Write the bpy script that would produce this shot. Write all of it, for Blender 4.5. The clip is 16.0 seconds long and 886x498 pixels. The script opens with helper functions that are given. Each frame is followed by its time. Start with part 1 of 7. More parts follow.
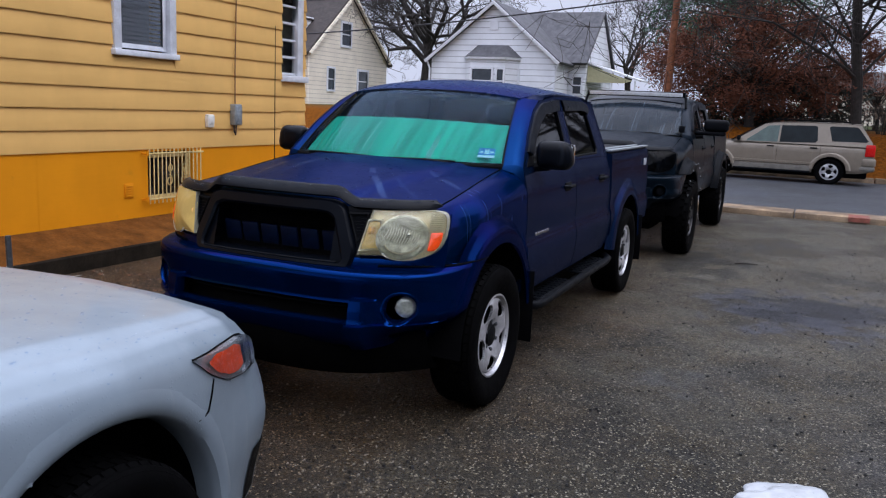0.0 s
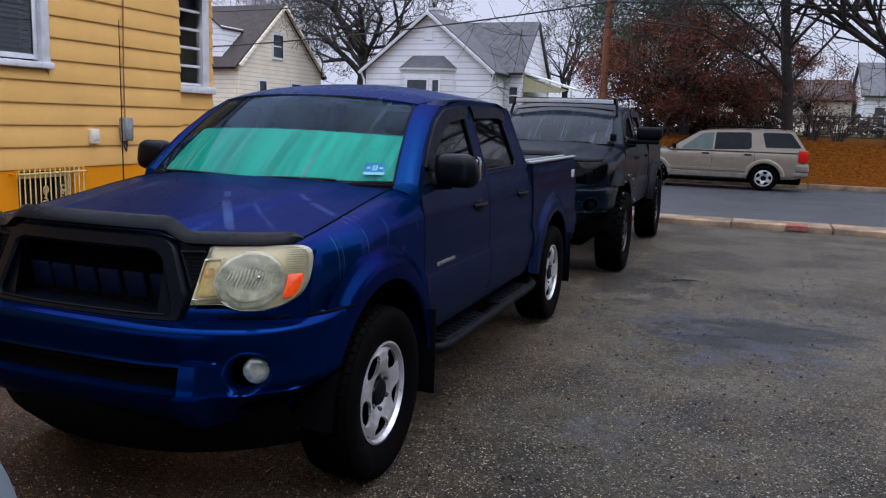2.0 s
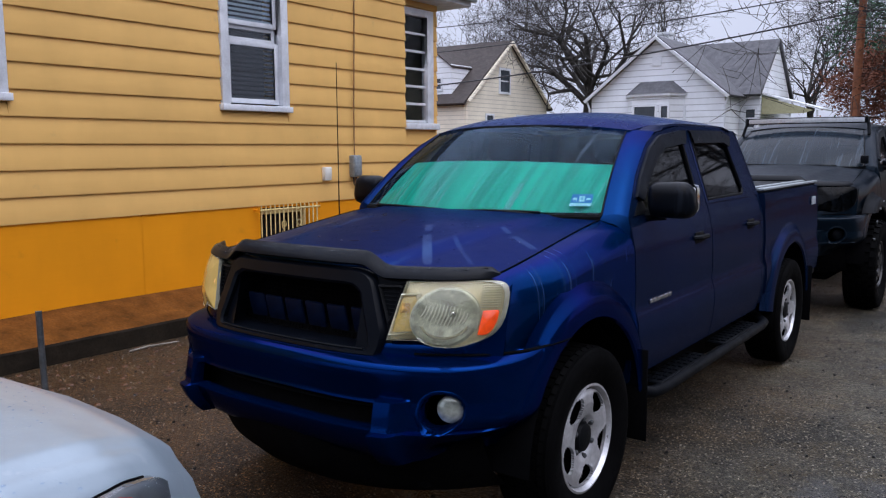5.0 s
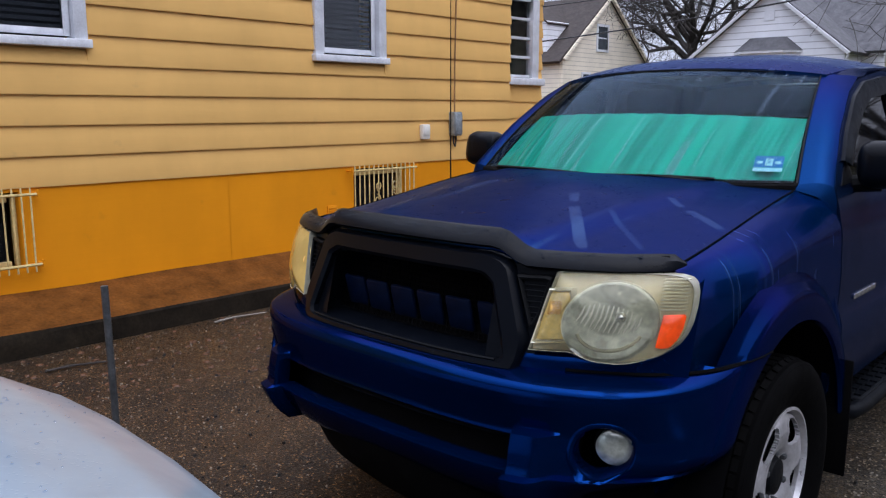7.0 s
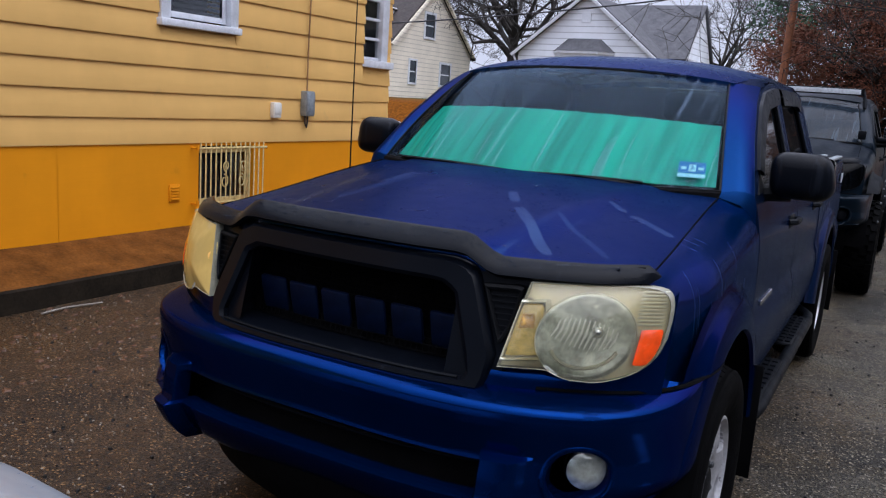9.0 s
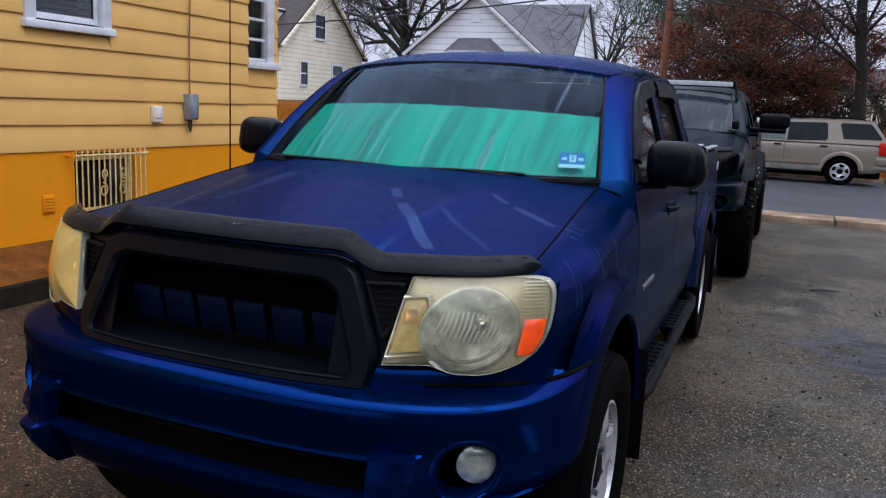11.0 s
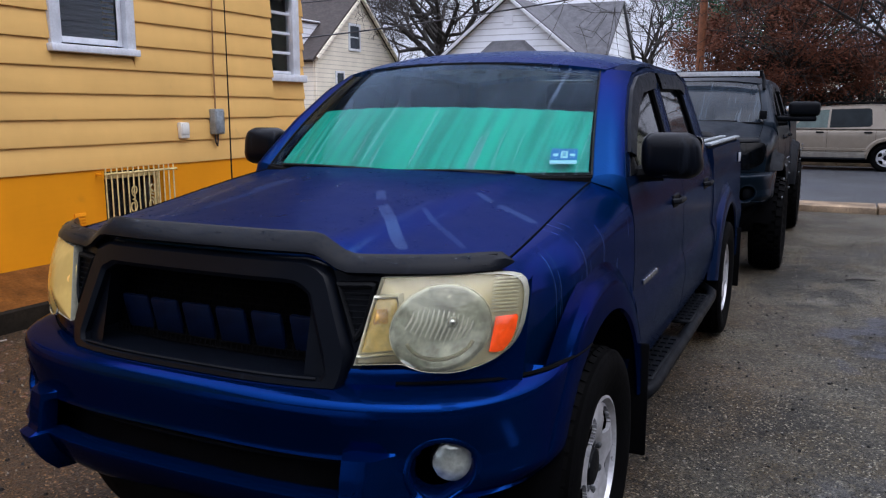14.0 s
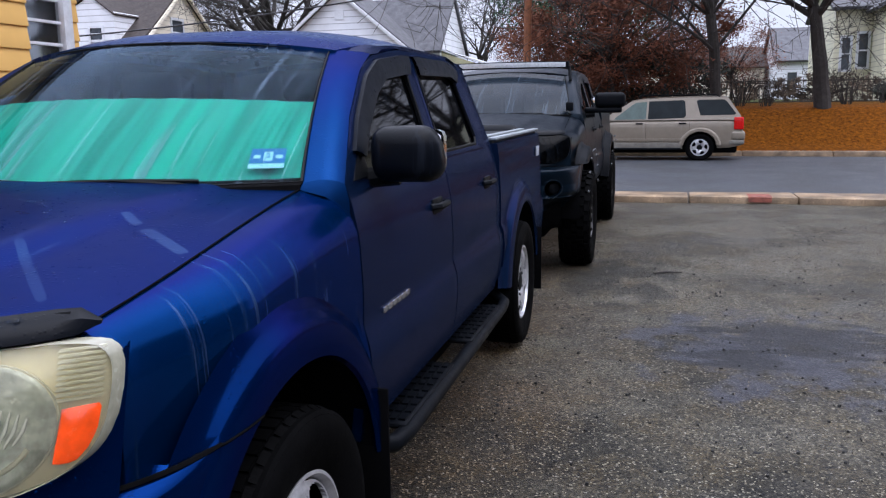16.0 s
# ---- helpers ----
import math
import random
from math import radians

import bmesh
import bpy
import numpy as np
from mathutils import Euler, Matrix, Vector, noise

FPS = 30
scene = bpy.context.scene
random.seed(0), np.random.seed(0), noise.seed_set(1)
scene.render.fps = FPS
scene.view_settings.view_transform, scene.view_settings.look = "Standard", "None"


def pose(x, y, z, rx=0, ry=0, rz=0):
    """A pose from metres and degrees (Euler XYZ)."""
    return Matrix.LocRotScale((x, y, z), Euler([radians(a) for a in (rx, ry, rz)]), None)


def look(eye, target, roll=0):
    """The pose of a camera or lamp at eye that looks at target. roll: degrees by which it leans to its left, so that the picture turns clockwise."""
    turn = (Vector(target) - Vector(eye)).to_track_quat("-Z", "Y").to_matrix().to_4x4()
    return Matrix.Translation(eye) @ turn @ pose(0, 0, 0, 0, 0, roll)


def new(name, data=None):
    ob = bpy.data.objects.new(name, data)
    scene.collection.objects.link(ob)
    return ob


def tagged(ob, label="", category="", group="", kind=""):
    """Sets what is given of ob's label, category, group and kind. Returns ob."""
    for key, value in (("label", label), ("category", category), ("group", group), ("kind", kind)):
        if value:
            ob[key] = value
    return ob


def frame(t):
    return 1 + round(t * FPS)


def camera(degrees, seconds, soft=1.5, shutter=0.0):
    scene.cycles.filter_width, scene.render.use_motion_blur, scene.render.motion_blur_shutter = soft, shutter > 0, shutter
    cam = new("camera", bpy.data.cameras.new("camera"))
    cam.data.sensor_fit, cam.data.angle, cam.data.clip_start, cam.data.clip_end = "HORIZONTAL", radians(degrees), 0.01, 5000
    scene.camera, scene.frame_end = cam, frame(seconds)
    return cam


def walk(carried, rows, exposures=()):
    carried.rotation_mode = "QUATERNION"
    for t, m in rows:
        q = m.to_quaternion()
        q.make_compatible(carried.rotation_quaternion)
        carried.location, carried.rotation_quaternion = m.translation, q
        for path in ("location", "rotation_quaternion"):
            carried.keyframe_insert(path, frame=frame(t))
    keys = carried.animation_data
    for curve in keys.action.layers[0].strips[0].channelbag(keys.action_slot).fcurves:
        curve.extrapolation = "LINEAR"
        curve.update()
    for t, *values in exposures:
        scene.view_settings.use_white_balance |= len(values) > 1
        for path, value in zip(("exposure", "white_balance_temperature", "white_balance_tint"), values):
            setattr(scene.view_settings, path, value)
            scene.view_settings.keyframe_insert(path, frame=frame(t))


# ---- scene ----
cam = camera(57.5, 16.0, soft=1.2)
METRES, EYE, TILT, LEAN, TURN = 4.132, 1.5, 0.0, 0.0, 22.6
PATH = [
    (0, (0.051, 0.318, 1.589), (-0.767, 2.11, 1.241), 2.6),
    (0.5, (0.156, 0.61, 1.572), (-0.694, 2.385, 1.218), 1.5),
    (1, (0.193, 0.811, 1.586), (-0.691, 2.569, 1.233), 0.7),
    (1.5, (0.063, 1.015, 1.569), (-0.71, 2.831, 1.243), 1.4),
    (2, (0.002, 1.16, 1.576), (-0.694, 3.008, 1.262), 1.8),
    (2.5, (0.107, 1.236, 1.602), (-0.594, 3.09, 1.331), -0.1),
    (3, (0.212, 1.308, 1.606), (-0.5, 3.162, 1.369), -1.8),
    (3.5, (0.208, 1.301, 1.594), (-0.709, 3.066, 1.382), -2.1),
    (4, (0.163, 1.295, 1.589), (-0.991, 2.915, 1.376), -2.2),
    (4.2, (0.151, 1.301, 1.586), (-1.033, 2.897, 1.37), -2.0),
    (6.3, (-0.392, 1.552, 1.521), (-1.571, 3.14, 1.221), 2.8),
    (6.5, (-0.457, 1.611, 1.512), (-1.678, 3.164, 1.2), 2.3),
    (7, (-0.585, 1.814, 1.523), (-1.929, 3.255, 1.183), 0.0),
    (7.5, (-0.679, 1.862, 1.517), (-2.057, 3.267, 1.163), -0.3),
    (8, (-0.892, 1.827, 1.494), (-2.146, 3.343, 1.137), 0.9),
    (8.5, (-1.022, 1.777, 1.514), (-2.122, 3.404, 1.137), 2.7),
    (9, (-1.029, 1.782, 1.524), (-2.003, 3.49, 1.157), 3.9),
    (9.5, (-1.045, 1.799, 1.522), (-1.964, 3.537, 1.158), 4.3),
    (10, (-1.042, 1.831, 1.511), (-1.851, 3.626, 1.158), 3.8),
    (10.2, (-1.031, 1.837, 1.509), (-1.789, 3.655, 1.159), 3.3),
    (12.3, (-0.988, 1.825, 1.509), (-1.807, 3.616, 1.158), 0.5),
    (12.5, (-1.006, 1.811, 1.506), (-1.855, 3.588, 1.157), 0.5),
    (13, (-1.014, 1.791, 1.506), (-1.896, 3.552, 1.157), 0.7),
    (13.5, (-0.96, 1.803, 1.511), (-1.85, 3.56, 1.166), 0.6),
    (14, (-0.825, 1.899, 1.501), (-1.684, 3.672, 1.159), -0.0),
    (14.5, (-0.714, 1.986, 1.512), (-1.46, 3.81, 1.171), -0.2),
    (15, (-0.713, 2.167, 1.491), (-1.28, 4.054, 1.146), 1.0),
    (15.5, (-0.725, 2.417, 1.492), (-1.169, 4.337, 1.151), 1.4),
    (16, (-0.632, 2.64, 1.474), (-1.148, 4.54, 1.123), -0.8),
]
walk(cam, [(t, look(eye, target, roll)) for t, eye, target, roll in PATH], exposures=[(t, e, 6120, 15) for t, e in ((0, -0.06), (1.0, 0.06), (2.2, -0.1), (4.0, -0.08), (7.0, -0.04), (13.5, 0.0), (14.5, 0.16), (15.5, 0.36), (16.0, 0.32))])
TRUCK = (-2.30, 4.26)          # front axle of the blue pickup, on the ground
DARK_TRUCK = (-2.20, 10.15)
SEDAN = (-2.33, 1.72)
SUV = (-0.97, 26.5)

# ---- world, sun ----
SUN_DIR = (0.46, -0.14, 0.88)   # towards the brightest part of the overcast
world = bpy.data.worlds.new("overcast_sky")
scene.world = world
world.use_nodes = True
wn, wl = world.node_tree.nodes, world.node_tree.links
wn.clear()
w_out = wn.new("ShaderNodeOutputWorld")
w_bg = wn.new("ShaderNodeBackground")
w_sky = wn.new("ShaderNodeTexSky")
w_sky.sky_type = "NISHITA"
w_sky.sun_disc = False
w_sky.sun_elevation = radians(40)
w_sky.sun_rotation = math.atan2(SUN_DIR[0], SUN_DIR[1])
w_sky.air_density, w_sky.dust_density, w_sky.ozone_density = 1.0, 4.0, 1.0
w_dim = wn.new("ShaderNodeMix")
w_dim.data_type = "RGBA"
w_dim.blend_type = "MULTIPLY"
w_dim.inputs[0].default_value = 1.0
w_dim.inputs[7].default_value = (0.07, 0.07, 0.07, 1)
w_tc = wn.new("ShaderNodeTexCoord")
w_sep = wn.new("ShaderNodeSeparateXYZ")
w_ramp = wn.new("ShaderNodeValToRGB")
w_ramp.color_ramp.elements[0].position = 0.0
w_ramp.color_ramp.elements[0].color = (0.77, 0.82, 0.97, 1)
w_ramp.color_ramp.elements[1].position = 1.0
w_ramp.color_ramp.elements[1].color = (3.50, 3.66, 4.12, 1)
mid = w_ramp.color_ramp.elements.new(0.22)
mid.color = (0.85, 0.89, 1.04, 1)
mid = w_ramp.color_ramp.elements.new(0.50)
mid.color = (1.36, 1.42, 1.62, 1)
mid = w_ramp.color_ramp.elements.new(0.75)
mid.color = (2.30, 2.40, 2.72, 1)
w_cloud = wn.new("ShaderNodeTexNoise")
w_cloud.inputs["Scale"].default_value = 2.2
w_cloud.inputs["Detail"].default_value = 5
w_cmul = wn.new("ShaderNodeMapRange")
w_cmul.inputs[3].default_value, w_cmul.inputs[4].default_value = 0.82, 1.16
w_tint = wn.new("ShaderNodeMix")
w_tint.data_type = "RGBA"
w_tint.blend_type = "MULTIPLY"
w_tint.inputs[0].default_value = 1.0
w_mix = wn.new("ShaderNodeMix")
w_mix.data_type = "RGBA"
w_mix.inputs[0].default_value = 0.85
wl.new(w_sky.outputs[0], w_dim.inputs[6])
wl.new(w_tc.outputs["Generated"], w_sep.inputs[0])
wl.new(w_tc.outputs["Generated"], w_cloud.inputs["Vector"])
wl.new(w_sep.outputs[2], w_ramp.inputs[0])
wl.new(w_cloud.outputs[0], w_cmul.inputs[0])
wl.new(w_ramp.outputs[0], w_tint.inputs[6])
wl.new(w_cmul.outputs[0], w_tint.inputs[7])
wl.new(w_dim.outputs[2], w_mix.inputs[6])
wl.new(w_tint.outputs[2], w_mix.inputs[7])
wl.new(w_mix.outputs[2], w_bg.inputs[0])
w_bg.inputs[1].default_value = 1.0
wl.new(w_bg.outputs[0], w_out.inputs[0])

sun_data = bpy.data.lights.new("sun", "SUN")
sun_data.energy, sun_data.angle, sun_data.color = 0.95, radians(56), (1.0, 0.98, 0.955)
sun = new("sun", sun_data)
sun.matrix_world = look((0, 0, 30), (-SUN_DIR[0], -SUN_DIR[1], 30 - SUN_DIR[2]))
scene.view_settings.exposure = 0.0


# ---- materials ----
class N:
    """A small node-tree writer."""

    def __init__(self, name):
        self.m = bpy.data.materials.new(name)
        self.m.use_nodes = True
        self.t = self.m.node_tree
        self.b = self.t.nodes["Principled BSDF"]
        self.out = self.t.nodes["Material Output"]
        self.tc = self.t.nodes.new("ShaderNodeTexCoord")

    def link(self, a, b):
        self.t.links.new(a, b)

    def coord(self, scale=(1, 1, 1), world=False):
        mp = self.t.nodes.new("ShaderNodeMapping")
        mp.inputs["Scale"].default_value = scale
        if world:
            g = self.t.nodes.new("ShaderNodeNewGeometry")
            self.link(g.outputs["Position"], mp.inputs[0])
        else:
            self.link(self.tc.outputs["Object"], mp.inputs[0])
        return mp.outputs[0]

    def noise(self, scale, detail=4, vec=None, rough=0.55):
        n = self.t.nodes.new("ShaderNodeTexNoise")
        n.inputs["Scale"].default_value = scale
        n.inputs["Detail"].default_value = detail
        n.inputs["Roughness"].default_value = rough
        self.link(vec or self.tc.outputs["Object"], n.inputs["Vector"])
        return n.outputs[0]

    def voronoi(self, scale, vec=None, feature="F1", out="Distance"):
        n = self.t.nodes.new("ShaderNodeTexVoronoi")
        n.feature = feature
        n.inputs["Scale"].default_value = scale
        self.link(vec or self.tc.outputs["Object"], n.inputs["Vector"])
        return n.outputs[out]

    def ramp(self, val, lo, hi, a=0.0, b=1.0):
        r = self.t.nodes.new("ShaderNodeMapRange")
        r.inputs[1].default_value, r.inputs[2].default_value = lo, hi
        r.inputs[3].default_value, r.inputs[4].default_value = a, b
        self.link(val, r.inputs[0])
        return r.outputs[0]

    def math(self, op, a, b=0.0):
        n = self.t.nodes.new("ShaderNodeMath")
        n.operation = op
        for i, v in enumerate((a, b)):
            if isinstance(v, (int, float)):
                n.inputs[i].default_value = v
            else:
                self.link(v, n.inputs[i])
        return n.outputs[0]

    def mix(self, fac, a, b, mode="MIX"):
        n = self.t.nodes.new("ShaderNodeMix")
        n.data_type, n.blend_type = "RGBA", mode
        for i, v in ((0, fac), (6, a), (7, b)):
            if isinstance(v, (int, float)):
                n.inputs[i].default_value = v
            elif isinstance(v, tuple):
                n.inputs[i].default_value = (*v, 1)
            else:
                self.link(v, n.inputs[i])
        return n.outputs[2]

    def bump(self, height, strength, distance=0.01):
        n = self.t.nodes.new("ShaderNodeBump")
        n.inputs["Strength"].default_value, n.inputs["Distance"].default_value = strength, distance
        self.link(height, n.inputs["Height"])
        self.link(n.outputs[0], self.b.inputs["Normal"])

    def set(self, **kw):
        for k, v in kw.items():
            s = self.b.inputs[k.replace("_", " ")]
            if isinstance(v, tuple):
                s.default_value = (*v, 1)
            elif isinstance(v, (int, float)):
                s.default_value = v
            else:
                self.link(v, s)
        return self.m


def plain(name, col, rough=0.5, metal=0.0, var=0.18, scale=9.0, bump=0.15, fine=70.0, coat=0.0, spec=0.5):
    """Colour that varies at two scales, with fine relief."""
    n = N(name)
    big = n.ramp(n.noise(scale, 5), 0.3, 0.7, 1 - var, 1 + var)
    small = n.ramp(n.noise(fine, 3), 0.3, 0.7, 1 - var * 0.5, 1 + var * 0.5)
    c = n.mix(1.0, n.mix(1.0, col, big, "MULTIPLY"), small, "MULTIPLY")
    r = n.ramp(n.noise(scale * 2.3, 4), 0.3, 0.7, max(rough - 0.09, 0.02), min(rough + 0.09, 1))
    if bump:
        n.bump(n.noise(fine, 4), bump, 0.004)
    return n.set(Base_Color=c, Roughness=r, Metallic=metal, Coat_Weight=coat, Specular_IOR_Level=spec)


def car_paint(name, col, streak_scale=(20, 20, 1.1), streak_amount=0.5, rough=0.3, metal=0.35, coat=1.0, wet=True, film=(0.16, 0.19, 0.30), spec=0.5, edge=(1.0, 1.0, 1.0), runs_from=0.60, marks=(), grime_tone=None, patch_scale=2.1):
    """Metallic paint with a clear coat, dried water runs and drops."""
    n = N(name)
    runs = n.noise(1.0, 3, n.coord(streak_scale))
    patch = n.noise(patch_scale, 3)
    m = n.math("MULTIPLY", n.ramp(runs, runs_from, runs_from + 0.06), n.ramp(patch, 0.46, 0.58))
    m = n.math("MULTIPLY", m, streak_amount)
    if marks:
        # broad dried runs: from x, y to x, y, half-width, strength
        sep = n.t.nodes.new("ShaderNodeSeparateXYZ")
        n.link(n.tc.outputs["Object"], sep.inputs[0])
        rag = n.ramp(n.noise(24, 4), 0.3, 0.7, -0.3, 0.3)
        for x0, y0, x1, y1, half, power in marks:
            ln = math.hypot(x1 - x0, y1 - y0)
            ux, uy, cx, cy = (x1 - x0) / ln, (y1 - y0) / ln, (x0 + x1) / 2, (y0 + y1) / 2
            dx, dy = n.math("SUBTRACT", sep.outputs[0], cx), n.math("SUBTRACT", sep.outputs[1], cy)
            u = n.math("DIVIDE", n.math("ADD", n.math("MULTIPLY", dx, ux), n.math("MULTIPLY", dy, uy)), ln / 2)
            v = n.math("DIVIDE", n.math("SUBTRACT", n.math("MULTIPLY", dx, uy), n.math("MULTIPLY", dy, ux)), half)
            d = n.math("ADD", n.math("ADD", n.math("POWER", n.math("ABSOLUTE", u), 10.0), n.math("POWER", n.math("ABSOLUTE", v), 4.0)), rag)
            m = n.math("MAXIMUM", m, n.ramp(d, 0.75, 1.1, power, 0.0))
    dirt = n.ramp(n.noise(5.5, 6), 0.35, 0.75, 0.90, 1.06)
    c = n.mix(1.0, col, dirt, "MULTIPLY")
    if grime_tone:
        # flat tone standing in for the grey sheen the panel reflects
        c = n.mix(n.ramp(n.noise(1.7, 5), 0.25, 0.70, grime_tone[1] * 0.7, grime_tone[1]), c, grime_tone[0])
    c = n.mix(m, c, film)
    r = n.math("ADD", n.ramp(n.noise(13, 5), 0.3, 0.7, rough - 0.02, rough + 0.05), n.math("MULTIPLY", m, 0.3))
    if wet:
        drops = n.ramp(n.voronoi(95), 0.0, 0.32, 1.0, 0.0)
        drops = n.math("MULTIPLY", drops, n.ramp(n.noise(6, 2), 0.48, 0.62))
        n.bump(drops, 0.25, 0.003)
    return n.set(Base_Color=c, Roughness=r, Metallic=metal, Specular_IOR_Level=spec, Specular_Tint=edge, Coat_Weight=coat, Coat_Roughness=n.ramp(n.noise(9, 4), 0.3, 0.75, 0.06, 0.14))


def glass(name, tint, film=0.12, gloss=0.03, streak=(16, 16, 0.9), haze=(0.42, 0.45, 0.52), base=0.0, ior=1.5, sheen=(1.0, 1.0, 1.0), crisp=0.0):
    """A pane: tinted transmission, mirror gloss by Fresnel, and a film of dried water runs."""
    n = N(name)
    t, l = n.t, n.link
    tr = t.nodes.new("ShaderNodeBsdfTransparent")
    tr.inputs[0].default_value = (*tint, 1)
    gl = t.nodes.new("ShaderNodeBsdfGlossy")
    gl.inputs["Roughness"].default_value = gloss
    gl.inputs[0].default_value = (*sheen, 1)
    df = t.nodes.new("ShaderNodeBsdfDiffuse")
    df.inputs[0].default_value = (*haze, 1)
    fr = t.nodes.new("ShaderNodeFresnel")
    fr.inputs[0].default_value = ior
    a, b = t.nodes.new("ShaderNodeMixShader"), t.nodes.new("ShaderNodeMixShader")
    runs = n.ramp(n.noise(1.0, 4, n.coord(streak)), 0.50, 0.72)
    fine = n.ramp(n.noise(1.0, 2, n.coord(tuple(s * 3 for s in streak))), 0.45, 0.75)
    wet = n.math("ADD", runs, n.math("MULTIPLY", fine, 0.4))
    if crisp:
        # narrow rivulets that start and end at random
        thin = n.ramp(n.noise(1.0, 2, n.coord((streak[0] * 1.35, streak[1] * 1.3, streak[2] * 1.3))), 0.600, 0.635)
        wet = n.math("ADD", n.math("MULTIPLY", wet, 1.0 - crisp * 0.72), n.math("MULTIPLY", thin, crisp))
    m = n.math("ADD", n.math("MULTIPLY", wet, film), base)
    l(m, a.inputs[0]), l(tr.outputs[0], a.inputs[1]), l(df.outputs[0], a.inputs[2])
    l(fr.outputs[0], b.inputs[0]), l(a.outputs[0], b.inputs[1]), l(gl.outputs[0], b.inputs[2])
    l(b.outputs[0], n.out.inputs[0])
    return n.m


def foil(name, col):
    """Reflective sunshade: creased relief, shadows of the glass's water runs streaked into the colour."""
    n = N(name)
    run_shade = n.ramp(n.noise(1.0, 3, n.coord((40, 1.0, 1.0))), 0.42, 0.64, 1.06, 0.66)
    wide = n.ramp(n.noise(1.0, 2, n.coord((7, 0.6, 0.6))), 0.3, 0.7, 0.88, 1.08)
    n.bump(n.noise(1.0, 3, n.coord((30, 1.0, 1.0))), 0.3, 0.006)
    return n.set(Base_Color=n.mix(1.0, col, n.math("MULTIPLY", run_shade, wide), "MULTIPLY"), Roughness=0.5, Specular_IOR_Level=0.2)


def asphalt(name, dark, stone, wet, scale=85.0, light_share=0.86, wash=None, swing=1.0, spec=0.62):
    """Rolled aggregate in tar: dark body, scattered pale stones, damp patches."""
    n = N(name)
    cell = n.voronoi(scale, out="Color")
    sep = n.t.nodes.new("ShaderNodeSeparateColor")
    n.link(cell, sep.inputs[0])
    pale = n.ramp(sep.outputs[0], light_share, light_share + 0.05)
    body = n.ramp(sep.outputs[1], 0, 1, 0.25, 1.75)
    large = n.noise(0.75, 5)
    mid_n = n.noise(3.1, 5)
    lo_t, hi_t = 1 - 0.45 * swing, 1 + 1.05 * swing
    tone = n.mix(n.ramp(large, 0.38, 0.62), tuple(v * lo_t for v in dark), (dark[0] * hi_t, dark[1] * hi_t * 1.03, dark[2] * hi_t * 1.10))
    # rare blue areas: sky sheen put into the colour
    tone = n.mix(n.ramp(n.noise(0.33, 3), 0.56, 0.68, 0, 0.75 * swing), tone, (dark[0] * 1.6, dark[1] * 1.9, dark[2] * 3.2))
    tone = n.mix(n.ramp(mid_n, 0.42, 0.70, 0, 0.7 * swing), tone, (dark[0] * 1.7, dark[1] * 1.4, dark[2] * 0.85))
    c = n.mix(1.0, tone, body, "MULTIPLY")
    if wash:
        # browner, darker yard end: the cars' shade put into the colour; street end lighter
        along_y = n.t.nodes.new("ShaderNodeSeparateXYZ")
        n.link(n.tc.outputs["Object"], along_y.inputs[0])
        # worn holds y plus noise, the place along the drive
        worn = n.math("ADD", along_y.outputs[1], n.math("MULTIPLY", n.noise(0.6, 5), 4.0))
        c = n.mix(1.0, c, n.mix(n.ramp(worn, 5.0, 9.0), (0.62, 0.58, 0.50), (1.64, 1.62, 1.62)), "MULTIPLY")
        # coarser aggregate: every stone has its own tone
        big_cell = n.voronoi(62, out="Color")
        big_sep = n.t.nodes.new("ShaderNodeSeparateColor")
        n.link(big_cell, big_sep.inputs[0])
        c = n.mix(1.0, c, n.ramp(big_sep.outputs[0], 0, 1, 0.25, 1.75), "MULTIPLY")
        c = n.mix(n.math("MULTIPLY", n.ramp(big_sep.outputs[1], 0.90, 0.94), n.ramp(n.voronoi(62), 0.25, 0.45, 0.8, 0.0)), c, tuple(v * 0.55 for v in stone))
    c = n.mix(pale, c, stone)
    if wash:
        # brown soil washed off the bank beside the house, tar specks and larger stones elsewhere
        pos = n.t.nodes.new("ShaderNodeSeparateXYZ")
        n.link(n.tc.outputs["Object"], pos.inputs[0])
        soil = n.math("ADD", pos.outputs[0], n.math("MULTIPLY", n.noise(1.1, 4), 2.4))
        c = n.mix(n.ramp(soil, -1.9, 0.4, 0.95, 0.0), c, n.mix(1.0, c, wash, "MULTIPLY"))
        for sc, share, col in ((34, 0.955, (0.004, 0.004, 0.0045)), (47, 0.962, (0.28, 0.26, 0.22)), (15, 0.975, (0.006, 0.006, 0.007))):
            spot = n.t.nodes.new("ShaderNodeTexVoronoi")
            spot.inputs["Scale"].default_value = sc
            n.link(n.coord((1, 1.4, 1)), spot.inputs["Vector"])
            pick = n.t.nodes.new("ShaderNodeSeparateColor")
            n.link(spot.outputs["Color"], pick.inputs[0])
            near = n.ramp(spot.outputs["Distance"], 0.22, 0.38, 1.0, 0.0)
            c = n.mix(n.math("MULTIPLY", n.ramp(pick.outputs[0], share, share + 0.01), near), c, col)
    damp = n.ramp(large, 0.42, 0.60)
